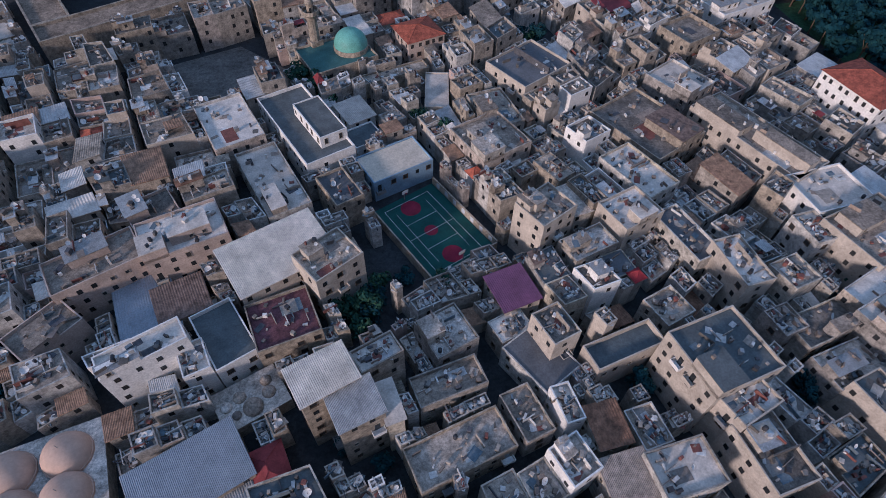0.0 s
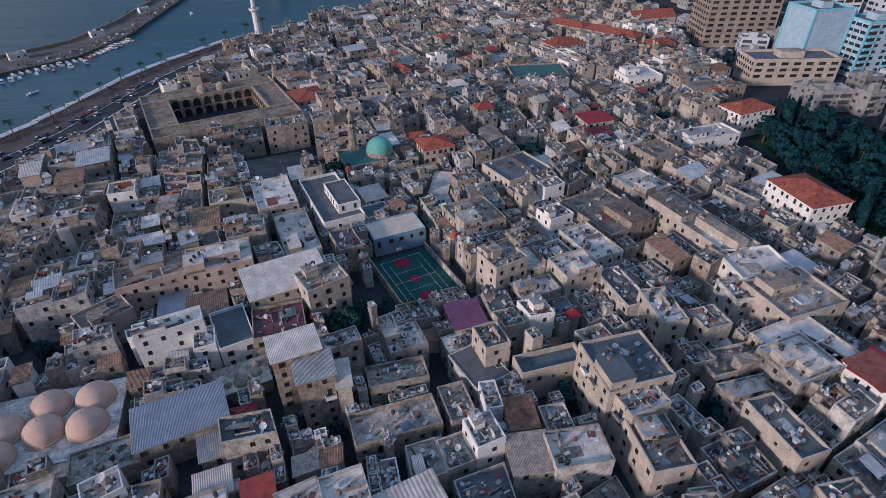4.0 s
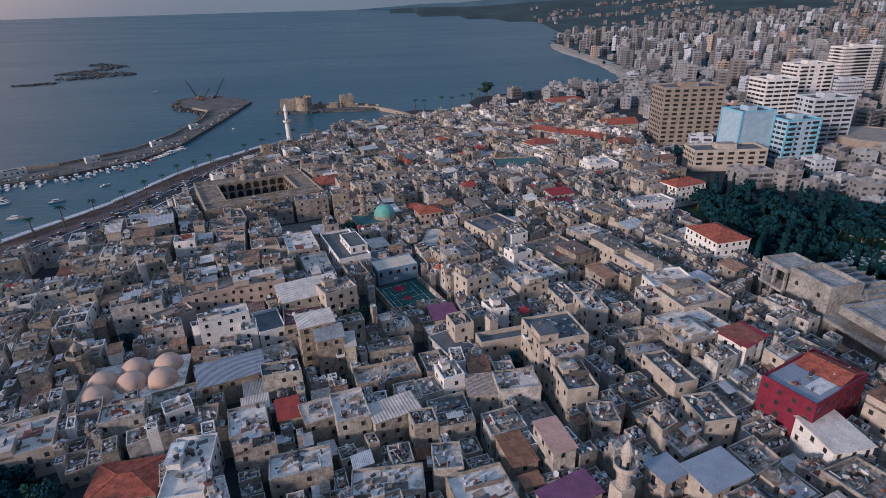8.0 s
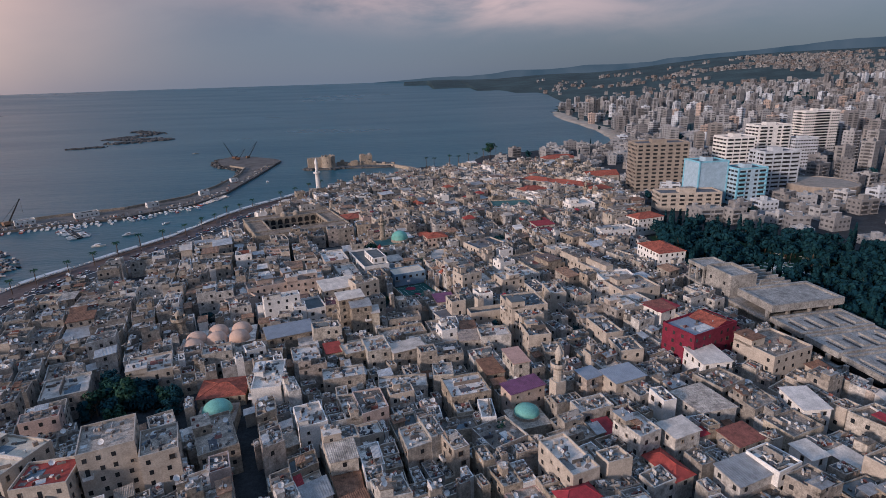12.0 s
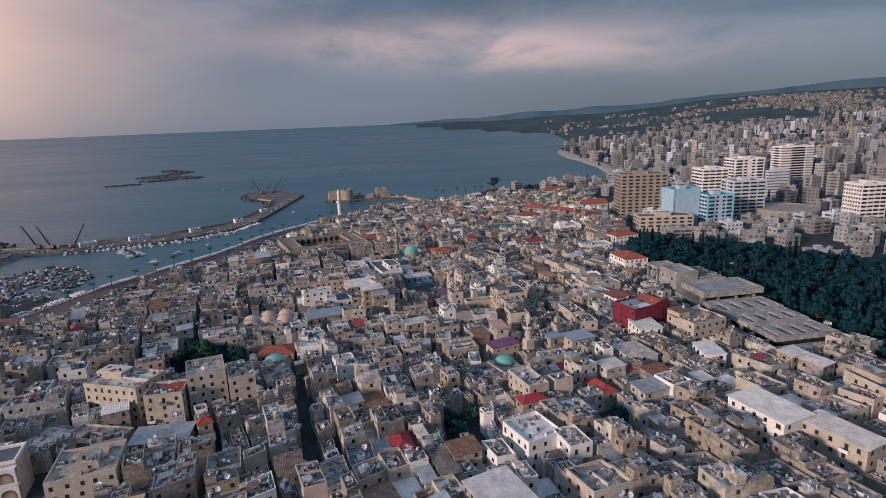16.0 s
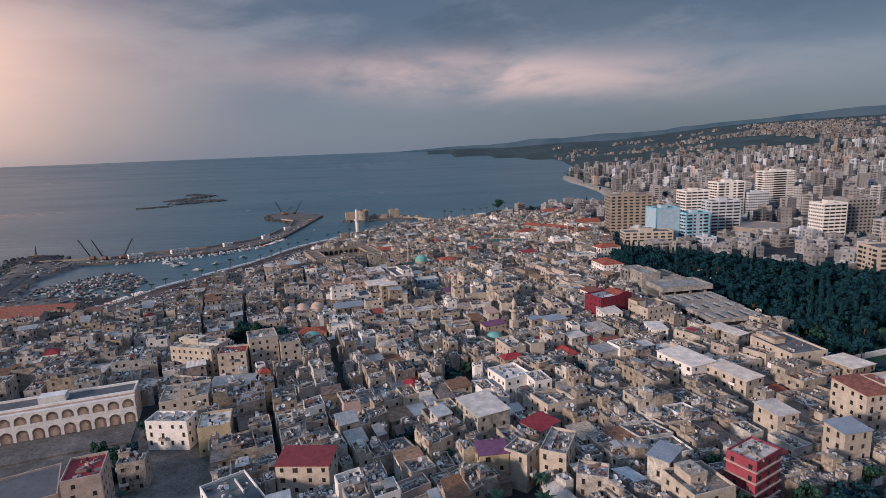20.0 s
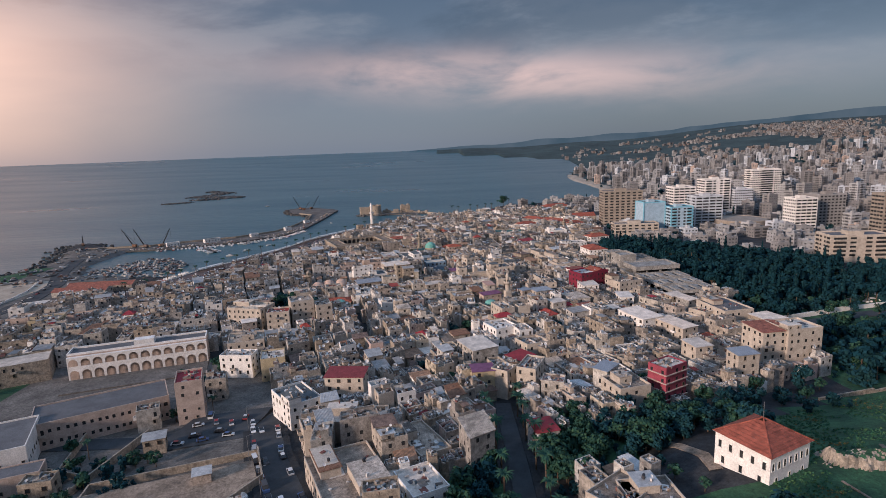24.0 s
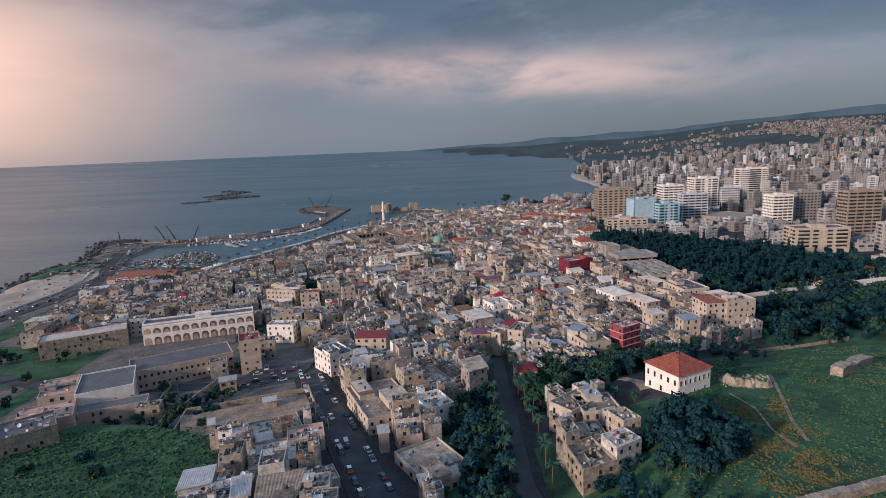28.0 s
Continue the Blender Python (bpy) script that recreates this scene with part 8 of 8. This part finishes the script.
def outcrop():
    # a broken bluff: steep bare faces, weeds where it levels off
    s, n, m, step = Shape(), 44, 30, 0.42

    def top(i, j):
        u, v = (i - n / 2) * step, (j - m / 2) * step
        x, y = 108 + u * 0.94 + v * 0.34, 186 - u * 0.34 + v * 0.94
        wob = 1.6 * noise.noise((x / 3.1, y / 3.1, 7.0)) + 0.8 * noise.noise((x / 1.1, y / 1.1, 2.0))
        rise = smooth01((v + 3.6 + wob) / 1.5) * smooth01((6.0 - v) / 5.0) * smooth01((8.4 - abs(u) + wob) / 2.4)
        h = 3.6 * rise * (0.8 + 0.5 * noise.noise((x / 4.0, y / 4.0, 1.0)))
        if rise > 0.02:
            h += 0.5 * abs(noise.noise((x / 0.8, y / 0.8, 4.0)))
        return Vector((x + 0.3 * noise.noise((x, y, 9.0)), y + 0.3 * noise.noise((x, y, 5.0)), ground(x, y) - 0.15 + h)), rise

    grid = [[top(i, j) for j in range(m + 1)] for i in range(n + 1)]
    for i in range(n):
        for j in range(m):
            q = [grid[i][j], grid[i + 1][j], grid[i + 1][j + 1], grid[i][j + 1]]
            if max(p[1] for p in q) < 0.03:
                continue
            up = (q[1][0] - q[0][0]).cross(q[3][0] - q[0][0]).normalized().z
            s.face([p[0] for p in q], STONE if up < 0.80 else GRASS)
    stuff("rock_outcrop", s, "bare pale rock outcrop in the green slope", "rock")
    ribbon("dirt_path", [(122, 196), (120, 191), (113, 174), (106, 157), (103, 145)], 1.0, 0.18, DIRT, "trodden earth path down the slope", "path")
    ribbon("villa_drive", [(62, 216), (71, 206), (74, 197), (73, 188)], 3.2, 0.14, DIRT, "pale trodden drive beside the villa", "path")
    ribbon("dirt_path", [(98, 178), (100, 166), (97, 152), (98, 142)], 0.6, 0.18, DIRT, "trodden earth path down the slope", "path")


outcrop()


def hull(s, x, y, z, turn, L, W, mat):
    c, sn = math.cos(radians(turn)), math.sin(radians(turn))

    def at(a, b):
        return (x + c * a - sn * b, y + sn * a + c * b)
    rim = [at(-L / 2, -W / 2), at(L * 0.2, -W / 2), at(L / 2, 0), at(L * 0.2, W / 2), at(-L / 2, W / 2)]
    low = [at(-L * 0.46, -W * 0.28), at(L * 0.15, -W * 0.28), at(L * 0.4, 0), at(L * 0.15, W * 0.28), at(-L * 0.46, W * 0.28)]
    k = len(s.v)
    s.v += [(*p, z) for p in low] + [(*p, z + 1.1) for p in rim]
    s.f += [(k + i, k + (i + 1) % 5, k + 5 + (i + 1) % 5, k + 5 + i) for i in range(5)] + [tuple(k + 5 + i for i in range(5))]
    s.m += [mat] * 6
    if L > 6:
        s.box(*at(-L * 0.1, 0), z + 1.1, L * 0.3, W * 0.6, 1.1, mat, turn)


def boatyard():
    """Boats laid up on the hard, with tackle and crates between them."""
    rng, s, j = random.Random(44), Shape(), Shape()
    for _ in range(330):
        x, y = rng.uniform(-412, -236), rng.uniform(528, 716)
        if not inside(LAND, x, y) or edge_distance(LAND, x, y) < 3 or not apart_from(rect(x, y, 8, 8), TAKEN):
            continue
        if rng.random() < 0.62:
            hull(s, x, y, ground(x, y) + 0.2, rng.choice((30, 120)) + rng.uniform(-15, 15), rng.uniform(4, 9), rng.uniform(1.6, 2.8), BOATS)
        else:
            j.box(x, y, ground(x, y) - 0.1, rng.uniform(0.8, 4), rng.uniform(0.8, 2.5), rng.uniform(0.5, 2.4), CLUTTER, rng.uniform(0, 90))
    # the small boats packed in the inner basin, row beside row
    for row in range(11):
        x0, y0 = -330 + 9.4 * row, 566 - 1.9 * row
        for k in range(24):
            x, y = x0 + 1.55 * k + rng.uniform(-0.6, 0.6), y0 + 3.1 * k + rng.uniform(-0.5, 0.5)
            if rng.random() < 0.16 or inside(LAND, x, y) or edge_distance(LAND, x, y) < 3 or y > 650 - 0.9 * (x + 290) or x > -238:
                continue
            hull(s, x, y, -0.1, -27 + rng.choice((0, 180)) + rng.uniform(-8, 8), rng.uniform(5, 8.5), rng.uniform(1.8, 2.6), BOATS)
    for _ in range(160):
        x, y = rng.uniform(-374, -240), rng.uniform(330, 545)
        if not inside(LAND, x, y) or edge_distance(LAND, x, y) < 8 or inside(OLD_TOWN, x, y) or abs(x + 266) < 38 and abs(y - 488) < 30:
            continue
        j.box(x, y, ground(x, y) - 0.1, rng.uniform(0.8, 3), rng.uniform(0.8, 2.0), rng.uniform(0.4, 1.6), CLUTTER, rng.uniform(0, 90))
    for _ in range(240):
        t, o = rng.random(), rng.uniform(2.5, 19)
        k = rng.randrange(len(BREAK_IN) - 2)
        x = BREAK_IN[k][0] + (BREAK_IN[k + 1][0] - BREAK_IN[k][0]) * t
        y = BREAK_IN[k][1] + (BREAK_IN[k + 1][1] - BREAK_IN[k][1]) * t
        j.box(x - o * 0.55, y + o * 0.4, 1.9, rng.uniform(0.6, 2.6), rng.uniform(0.6, 1.8), rng.uniform(0.4, 1.5), CLUTTER, rng.uniform(0, 90))
    stuff("laid_up_boats", s, "fishing boats laid up on the quay and hard", "boats")
    stuff("harbour_gear", j, "crates, nets and tackle heaped on the quays", "clutter")


BOATS = material("laid_up_paint", [(0.36, 0.36, 0.36), (0.44, 0.43, 0.42), (0.10, 0.13, 0.16), (0.26, 0.26, 0.25), (0.14, 0.09, 0.08), (0.07, 0.08, 0.09), (0.20, 0.20, 0.20)], 0.4, 2.0, rough=0.6, bump=0, island=True, stain=0.2)
boatyard()
for x, y, w, d in ((-306, 712, 14, 8), (-268, 732, 18, 8), (-226, 762, 10, 6), (-196, 810, 9, 6), (-186, 880, 8, 5)):
    house(rect(x, y, w, d, 38), 5.4, WHITE, ROOF, rooms=0, near=False, z0=1.9, name="harbour_shed", label="low pale harbour shed on the mole", group="harbour sheds", take=False)
minaret("minaret", -211, 318, 4, 20, 1.5, STONE, "short round stone minaret by a red roof", 0.3)
house(rect(-224, 327, 15, 11, 25), 9, STONE, RUSTRED, top="hip", slope=2.2, near=True, label="low stone house with a dark red hip roof")


def gravestones():
    rng, s = random.Random(71), Shape()
    for _ in range(420):
        x, y = (rng.uniform(180, 330), rng.uniform(366, 402)) if rng.random() < 0.7 else (rng.gauss(204, 12), rng.gauss(516, 12))
        s.box(x, y, ground(x, y) - 0.1, rng.uniform(0.5, 0.9), rng.uniform(1.0, 2.0), rng.uniform(0.4, 1.1), WHITE, rng.choice((0, 90)) + rng.uniform(-12, 12))
    stuff("gravestones", s, "white gravestones among the cemetery trees", "gravestones")


gravestones()
for ob in list(bpy.data.objects):
    if ob.get("label", "").startswith("four-storey red"):
        back = ob.matrix_world.inverted()
        for k in range(4):
            s = Shape()
            s.prism(rect(86.0, 249.8, 12.3, 8.8, 30), 13.2 + 3.1 * k, 13.55 + 3.1 * k, PINK, bottom=True)
            o = part("floor_band", s, ob, "pale concrete band")
            o.matrix_parent_inverse = back


def wild_growth():
    """Weeds, tufts and yellow blossom on the mound."""
    rng, s, b = random.Random(15), Shape(), Shape()
    for _ in range(38000):
        x, y = rng.uniform(52, 215), rng.uniform(55, 258)
        if not inside(HILL, x, y) or edge_distance(HILL, x, y) < 2:
            continue
        patch = noise.noise((x / 16, y / 16, 2.0)) + 0.6 * noise.noise((x / 5, y / 5, 4.0))
        if patch < -0.15:
            continue
        z = ground(x, y)
        r = rng.uniform(0.16, 0.45)
        near = abs((x - 95) + 0.22 * (y - 145) * -1 + 4 * noise.noise((y / 12, 1.0, 0.0)))
        yel = (y < 172 and near < 9 and patch > -0.02 or patch > 0.5) and rng.random() < 0.75
        for k in range(3):
            a = rng.uniform(0, 6.28)
            dx, dy = math.cos(a) * r, math.sin(a) * r
            (b if yel else s).face([(x - dx, y - dy, z - 0.05), (x + dx, y + dy, z - 0.05), (x + dx * 0.6 + 0.2, y + dy * 0.6, z + r * 0.9), (x - dx * 0.6 + 0.2, y - dy * 0.6, z + r * rng.uniform(0.6, 1.0))], BLOSSOM if yel else TUFT)
    for _ in range(14000):
        y = rng.uniform(108, 174)
        x = 95 + 0.22 * (y - 145) + rng.gauss(0, 7)
        if noise.noise((x / 7, y / 7, 3.0)) + 0.5 * noise.noise((x / 2.5, y / 2.5, 5.0)) < 0.0:
            continue
        z, r, a = ground(x, y), rng.uniform(0.12, 0.34), rng.uniform(0, 6.28)
        dx, dy = math.cos(a) * r, math.sin(a) * r
        b.face([(x - dx, y - dy, z - 0.05), (x + dx, y + dy, z - 0.05), (x + dx * 0.6 + 0.2, y + dy * 0.6, z + r), (x - dx * 0.6 + 0.2, y - dy * 0.6, z + r * 0.8)], BLOSSOM)
    for _ in range(5000):
        x, y = rng.uniform(-150, -76), rng.uniform(120, 196)
        z = max(ground(*p) for p in [(-150, 120), (-72, 120), (-76, 172), (-88, 190), (-112, 199), (-140, 202), (-150, 190)]) + 0.1
        r, a = rng.uniform(0.2, 0.6), rng.uniform(0, 6.28)
        dx, dy = math.cos(a) * r, math.sin(a) * r
        s.face([(x - dx, y - dy, z), (x + dx, y + dy, z), (x + dx * 0.6, y + dy * 0.6, z + r), (x - dx * 0.6, y - dy * 0.6, z + r)], TUFT)
    stuff("grass_tufts", s, "rank green weeds and grass tufts on the mound", "grass")
    stuff("yellow_flowers", b, "yellow flowering weeds in patches on the slope", "flowers")


wild_growth()
new_town()
woods()
# ---------------------------------------------------------------- the rest of the old town, lot by lot
def warp(u, v):
    r = radians(19)
    x, y = math.cos(r) * u - math.sin(r) * v, math.sin(r) * u + math.cos(r) * v + 470
    return (x + 16 * noise.noise((u / 130, v / 130, 0.5)) + 2.2 * noise.noise((u / 18, v / 18, 7.5)), y + 16 * noise.noise((u / 130, v / 130, 9.5)) + 2.2 * noise.noise((u / 18, v / 18, 3.5)))


def lots(u0, v0, u1, v1, rng, depth=0):
    w, h = u1 - u0, v1 - v0
    small = rng.uniform(6.2, 11.0)
    if w < small * 1.25 and h < small * 1.25 or max(w, h) < 6.5:
        yield u0, v0, u1, v1
        return
    lane = 2.4 if max(w, h) > 70 else 1.9 if max(w, h) > 32 else 1.1 if rng.random() < 0.12 else 0.0
    t = rng.uniform(0.38, 0.62)
    if w > h:
        m = u0 + w * t
        yield from lots(u0, v0, m - lane / 2, v1, rng, depth + 1)
        yield from lots(m + lane / 2, v0, u1, v1, rng, depth + 1)
    else:
        m = v0 + h * t
        yield from lots(u0, v0, u1, m - lane / 2, rng, depth + 1)
        yield from lots(u0, m + lane / 2, u1, v1, rng, depth + 1)


def fill_town(region, seed, taller=0.0, pad=4.0, box=(-360, -320, 360, 480)):
    rng = random.Random(seed)
    cells_of = {}
    for q in list(TAKEN) + KEEP_CLEAR:
        xs, ys = [p[0] for p in q], [p[1] for p in q]
        for i in range(int(min(xs) // 20), int(max(xs) // 20) + 1):
            for j in range(int(min(ys) // 20), int(max(ys) // 20) + 1):
                cells_of.setdefault((i, j), []).append(q)
    for u0, v0, u1, v1 in lots(*box, rng):
        cells = [(u0, v0, u1, v1)]
        tries = 0
        while cells:
            a, b, c, d = cells.pop()
            poly = [warp(a, b), warp(c, b), warp(c, d), warp(a, d)]
            cx, cy = sum(p[0] for p in poly) / 4, sum(p[1] for p in poly) / 4
            if not inside(region, cx, cy) or edge_distance(region, cx, cy) < pad:
                continue
            fixed = [q for i in range(int(min(p[0] for p in poly) // 20), int(max(p[0] for p in poly) // 20) + 1) for j in range(int(min(p[1] for p in poly) // 20), int(max(p[1] for p in poly) // 20) + 1) for q in cells_of.get((i, j), ())]
            if not apart_from(poly, fixed):
                if max(c - a, d - b) > 5.2:
                    m, n = (a + c) / 2, (b + d) / 2
                    cells += [(a, b, m, n), (m, b, c, n), (a, n, m, d), (m, n, c, d)]
                continue
            if rng.random() < 0.05:
                continue
            g = ground(cx, cy)
            hgt = rng.choice((5.5, 6.2, 7.0, 8.5, 9.3, 9.8, 10.5, 12.0)) + rng.uniform(-0.5, 0.5) + taller
            small = (c - a) * (d - b) < 30
            if small:
                hgt *= 0.72
            if cx > 40 and cy < 300:
                hgt = min(hgt, 8.0)
            mid = abs(cx - 5) < 62 and 150 < cy < 545 and not small
            r = rng.random()
            near = True if mid and r < 0.05 else False if mid else None
            if near is None:
                wall, roof = rng.choices(WALLS + [STONE, CREAM, WHITE, PINK], [8] * 8 + [8, 8, 5, 2])[0], rng.choices(ROOFS + [DARK], [9, 5, 8, 2, 7, 6, 2])[0]
            else:
                wall, roof = rng.choices((WALL, STONE, CREAM, WHITE, PINK), (60, 14, 12, 8, 4))[0], rng.choices((ROOF, PALE, DARK), (86, 7, 7))[0]
            r = rng.random()
            if r < 0.13:
                house(poly, g + hgt, wall, rng.choice((TIN, TIN, PALE, RUST, RUST, ROOF)), top="sheet", near=near, rng=rng, ribs=int(rng.uniform(8, 14)), slope=rng.uniform(0.3, 1.0), take=False)
            elif r < 0.14:
                house(poly, g + hgt, wall, rng.choice((TILE, REDSHEET)), top="hip", near=near, rng=rng, slope=1.8, take=False)
            else:
                house(poly, g + hgt, wall, roof, rng.choice((0.3, 0.6, 0.9, 1.0)), near, rng, take=False, rooms=0 if small else None, well=not small and rng.random() < 0.25)


fill_town(OLD_TOWN, 11)
fill_town([(-46, 238), (20, 240), (18, 208), (4, 202), (2, 126), (-10, 128), (-36, 202)], 12, 3.0, 3.0)
fill_town([(-100, 184), (-62, 194), (-46, 196), (-30, 152), (-12, 108), (-100, 112)], 13, 2.0, 3.0)
fill_town([(35, 198), (58, 198), (66, 172), (58, 136), (36, 136)], 14, 1.0, 2.0)
fill_town([(-262, 350), (-182, 352), (-178, 330), (-240, 300)], 15, 0.0, 3.0)
for s in ROWS.values():
    stuff("house_rows", s, "packed flat-roofed town houses in plaster and stone", "houses")


# ---------------------------------------------------------------- what stands on the roofs
def tank_shape(s, x, y, z, kind, rng):
    if kind == 0:
        s.lathe(x, y, [(0.42, z + 0.2), (0.44, z + 0.7), (0.42, z + 1.05), (0.2, z + 1.2)], TANKS, 9)
        s.box(x, y, z, 0.6, 0.6, 0.2, TANKS)
    elif kind == 1:
        a = rng.uniform(0, 3.14)
        c, sn = math.cos(a) * 0.6, math.sin(a) * 0.6
        s.tube((x - c, y - sn, z + 0.75), (x + c, y + sn, z + 0.75), 0.36, TANKS, 9)
        s.box(x, y, z, 0.7, 0.7, 0.45, TANKS)
    else:
        s.box(x, y, z, 0.9, 0.8, 0.8, TANKS, rng.uniform(0, 90))


def dish_shape(s, x, y, z, az, r):
    s.tube((x, y, z), (x, y, z + 0.9), 0.05, STEEL, 4)
    ax = Vector((math.sin(az) * 0.8, math.cos(az) * 0.8, 0.6)).normalized()
    side = ax.orthogonal().normalized()
    up = ax.cross(side)
    c = Vector((x, y, z + 1.0))
    n = 10
    k = len(s.v)
    s.v.append(tuple(c))
    for q, dpt in ((0.55, 0.08), (1.0, 0.24)):
        for i in range(n):
            w = 2 * math.pi * i / n
            s.v.append(tuple(c + ax * dpt * r + (side * math.cos(w) + up * math.sin(w)) * r * q))
    for i in range(n):
        j = (i + 1) % n
        s.f += [(k, k + 1 + i, k + 1 + j), (k + 1 + i, k + 1 + n + i, k + 1 + n + j, k + 1 + j)]
        s.m += [WHITE, WHITE]
    s.tube(tuple(c), tuple(c + ax * 0.75 * r), 0.03, STEEL, 3)


def roof_things():
    rng = random.Random(5)
    tank_protos, dish_protos = [], []
    for k in range(3):
        s = Shape()
        tank_shape(s, 0, 0, 0, k, rng)
        tank_protos.append(s.mesh("water_tank"))
    for k, r in enumerate((0.4, 0.5, 0.75)):
        s = Shape()
        dish_shape(s, 0, 0, 0, 0.0, r)
        dish_protos.append(s.mesh("satellite_dish"))
    many_t, many_d, junk = Shape(), Shape(), Shape()
    nt = nd = 0
    for poly, z, near, small in SPOTS:
        cx, cy = sum(p[0] for p in poly) / len(poly), sum(p[1] for p in poly) / len(poly)
        far = cy > 640
        if len(poly) != 4:
            continue

        def spot():
            return lerp2(poly, rng.uniform(0.06, 0.94), rng.uniform(0.06, 0.94))
        for _ in range(rng.choice((0, 0, 1, 2)) if not small else rng.choice((0, 1, 1))):
            x, y = spot()
            k = rng.choices((0, 1, 2), (6, 3, 2))[0]
            if near and nt < 290:
                o = new("water_tank", tank_protos[k])
                o.matrix_world = pose(x, y, z, 0, 0, rng.uniform(0, 180))
                tagged(o, ("upright plastic water tank on a roof", "lying water drum on a stand on a roof", "square water tank on a roof")[k], "water tank", "roof tanks")
                nt += 1
            else:
                tank_shape(many_t, x, y, z, k, rng)
        for _ in range(rng.choice((0, 0, 1, 1, 2)) if not far else rng.choice((0, 1))):
            x, y = spot()
            k = rng.randrange(3)
            az = rng.uniform(1.9, 3.0)
            if near and nd < 290:
                o = new("satellite_dish", dish_protos[k])
                o.matrix_world = pose(x, y, z, 0, 0, -math.degrees(az))
                tagged(o, ("small", "middling", "large")[k] + " white satellite dish on a short roof pole", "satellite dish", "roof dishes")
                nd += 1
            else:
                dish_shape(many_d, x, y, z, az, (0.4, 0.5, 0.75)[k])
        if not small:
            for _ in range(rng.choice((0, 1, 1, 2))):
                u, v = rng.uniform(0.02, 0.6), rng.uniform(0.02, 0.6)
                q = sub(poly, u, v, u + rng.uniform(0.2, 0.38), v + rng.uniform(0.2, 0.38))
                junk.prism(q, z, z + rng.uniform(0.03, 0.08), CLUTTER)
            if rng.random() < 0.4:
                u, a, b = rng.uniform(0.2, 0.8), *sorted((rng.random(), rng.random()))
                q = sub(poly, u, a, u + 0.025, b + 0.05) if rng.random() < 0.5 else sub(poly, a, u, b + 0.05, u + 0.025)
                junk.prism(q, z, z + rng.uniform(0.6, 2.1), CLUTTER)
        if not far or rng.random() < 0.5:
            for _ in range(rng.randint(1, 4) if small else rng.randint(13, 30) if cy < 540 else rng.randint(6, 14)):
                x, y = spot()
                a = rng.random()
                if a < 0.65:
                    junk.box(x, y, z, rng.uniform(0.25, 1.3), rng.uniform(0.25, 0.9), rng.uniform(0.15, 1.1), CLUTTER, rng.uniform(0, 90))
                elif a < 0.85:
                    q = rect(x, y, rng.uniform(1.0, 2.6), rng.uniform(0.8, 2.0), rng.uniform(0, 90))
                    junk.prism(q, z, z + rng.uniform(0.04, 0.12), CLUTTER)
                else:
                    junk.box(x, y, z, rng.uniform(1.5, 3.2), 0.15, rng.uniform(0.5, 1.1), CLUTTER, rng.choice((19, 109)) + rng.uniform(-10, 10))
    stuff("water_tanks", many_t, "white, grey and black water tanks over the town's roofs", "water tanks")
    stuff("satellite_dishes", many_d, "white satellite dishes scattered over the roofs", "satellite dishes")
    stuff("roof_clutter", junk, "boxes, boards, sheets and rubble left on flat roofs", "clutter")


roof_things()
undergrowth()
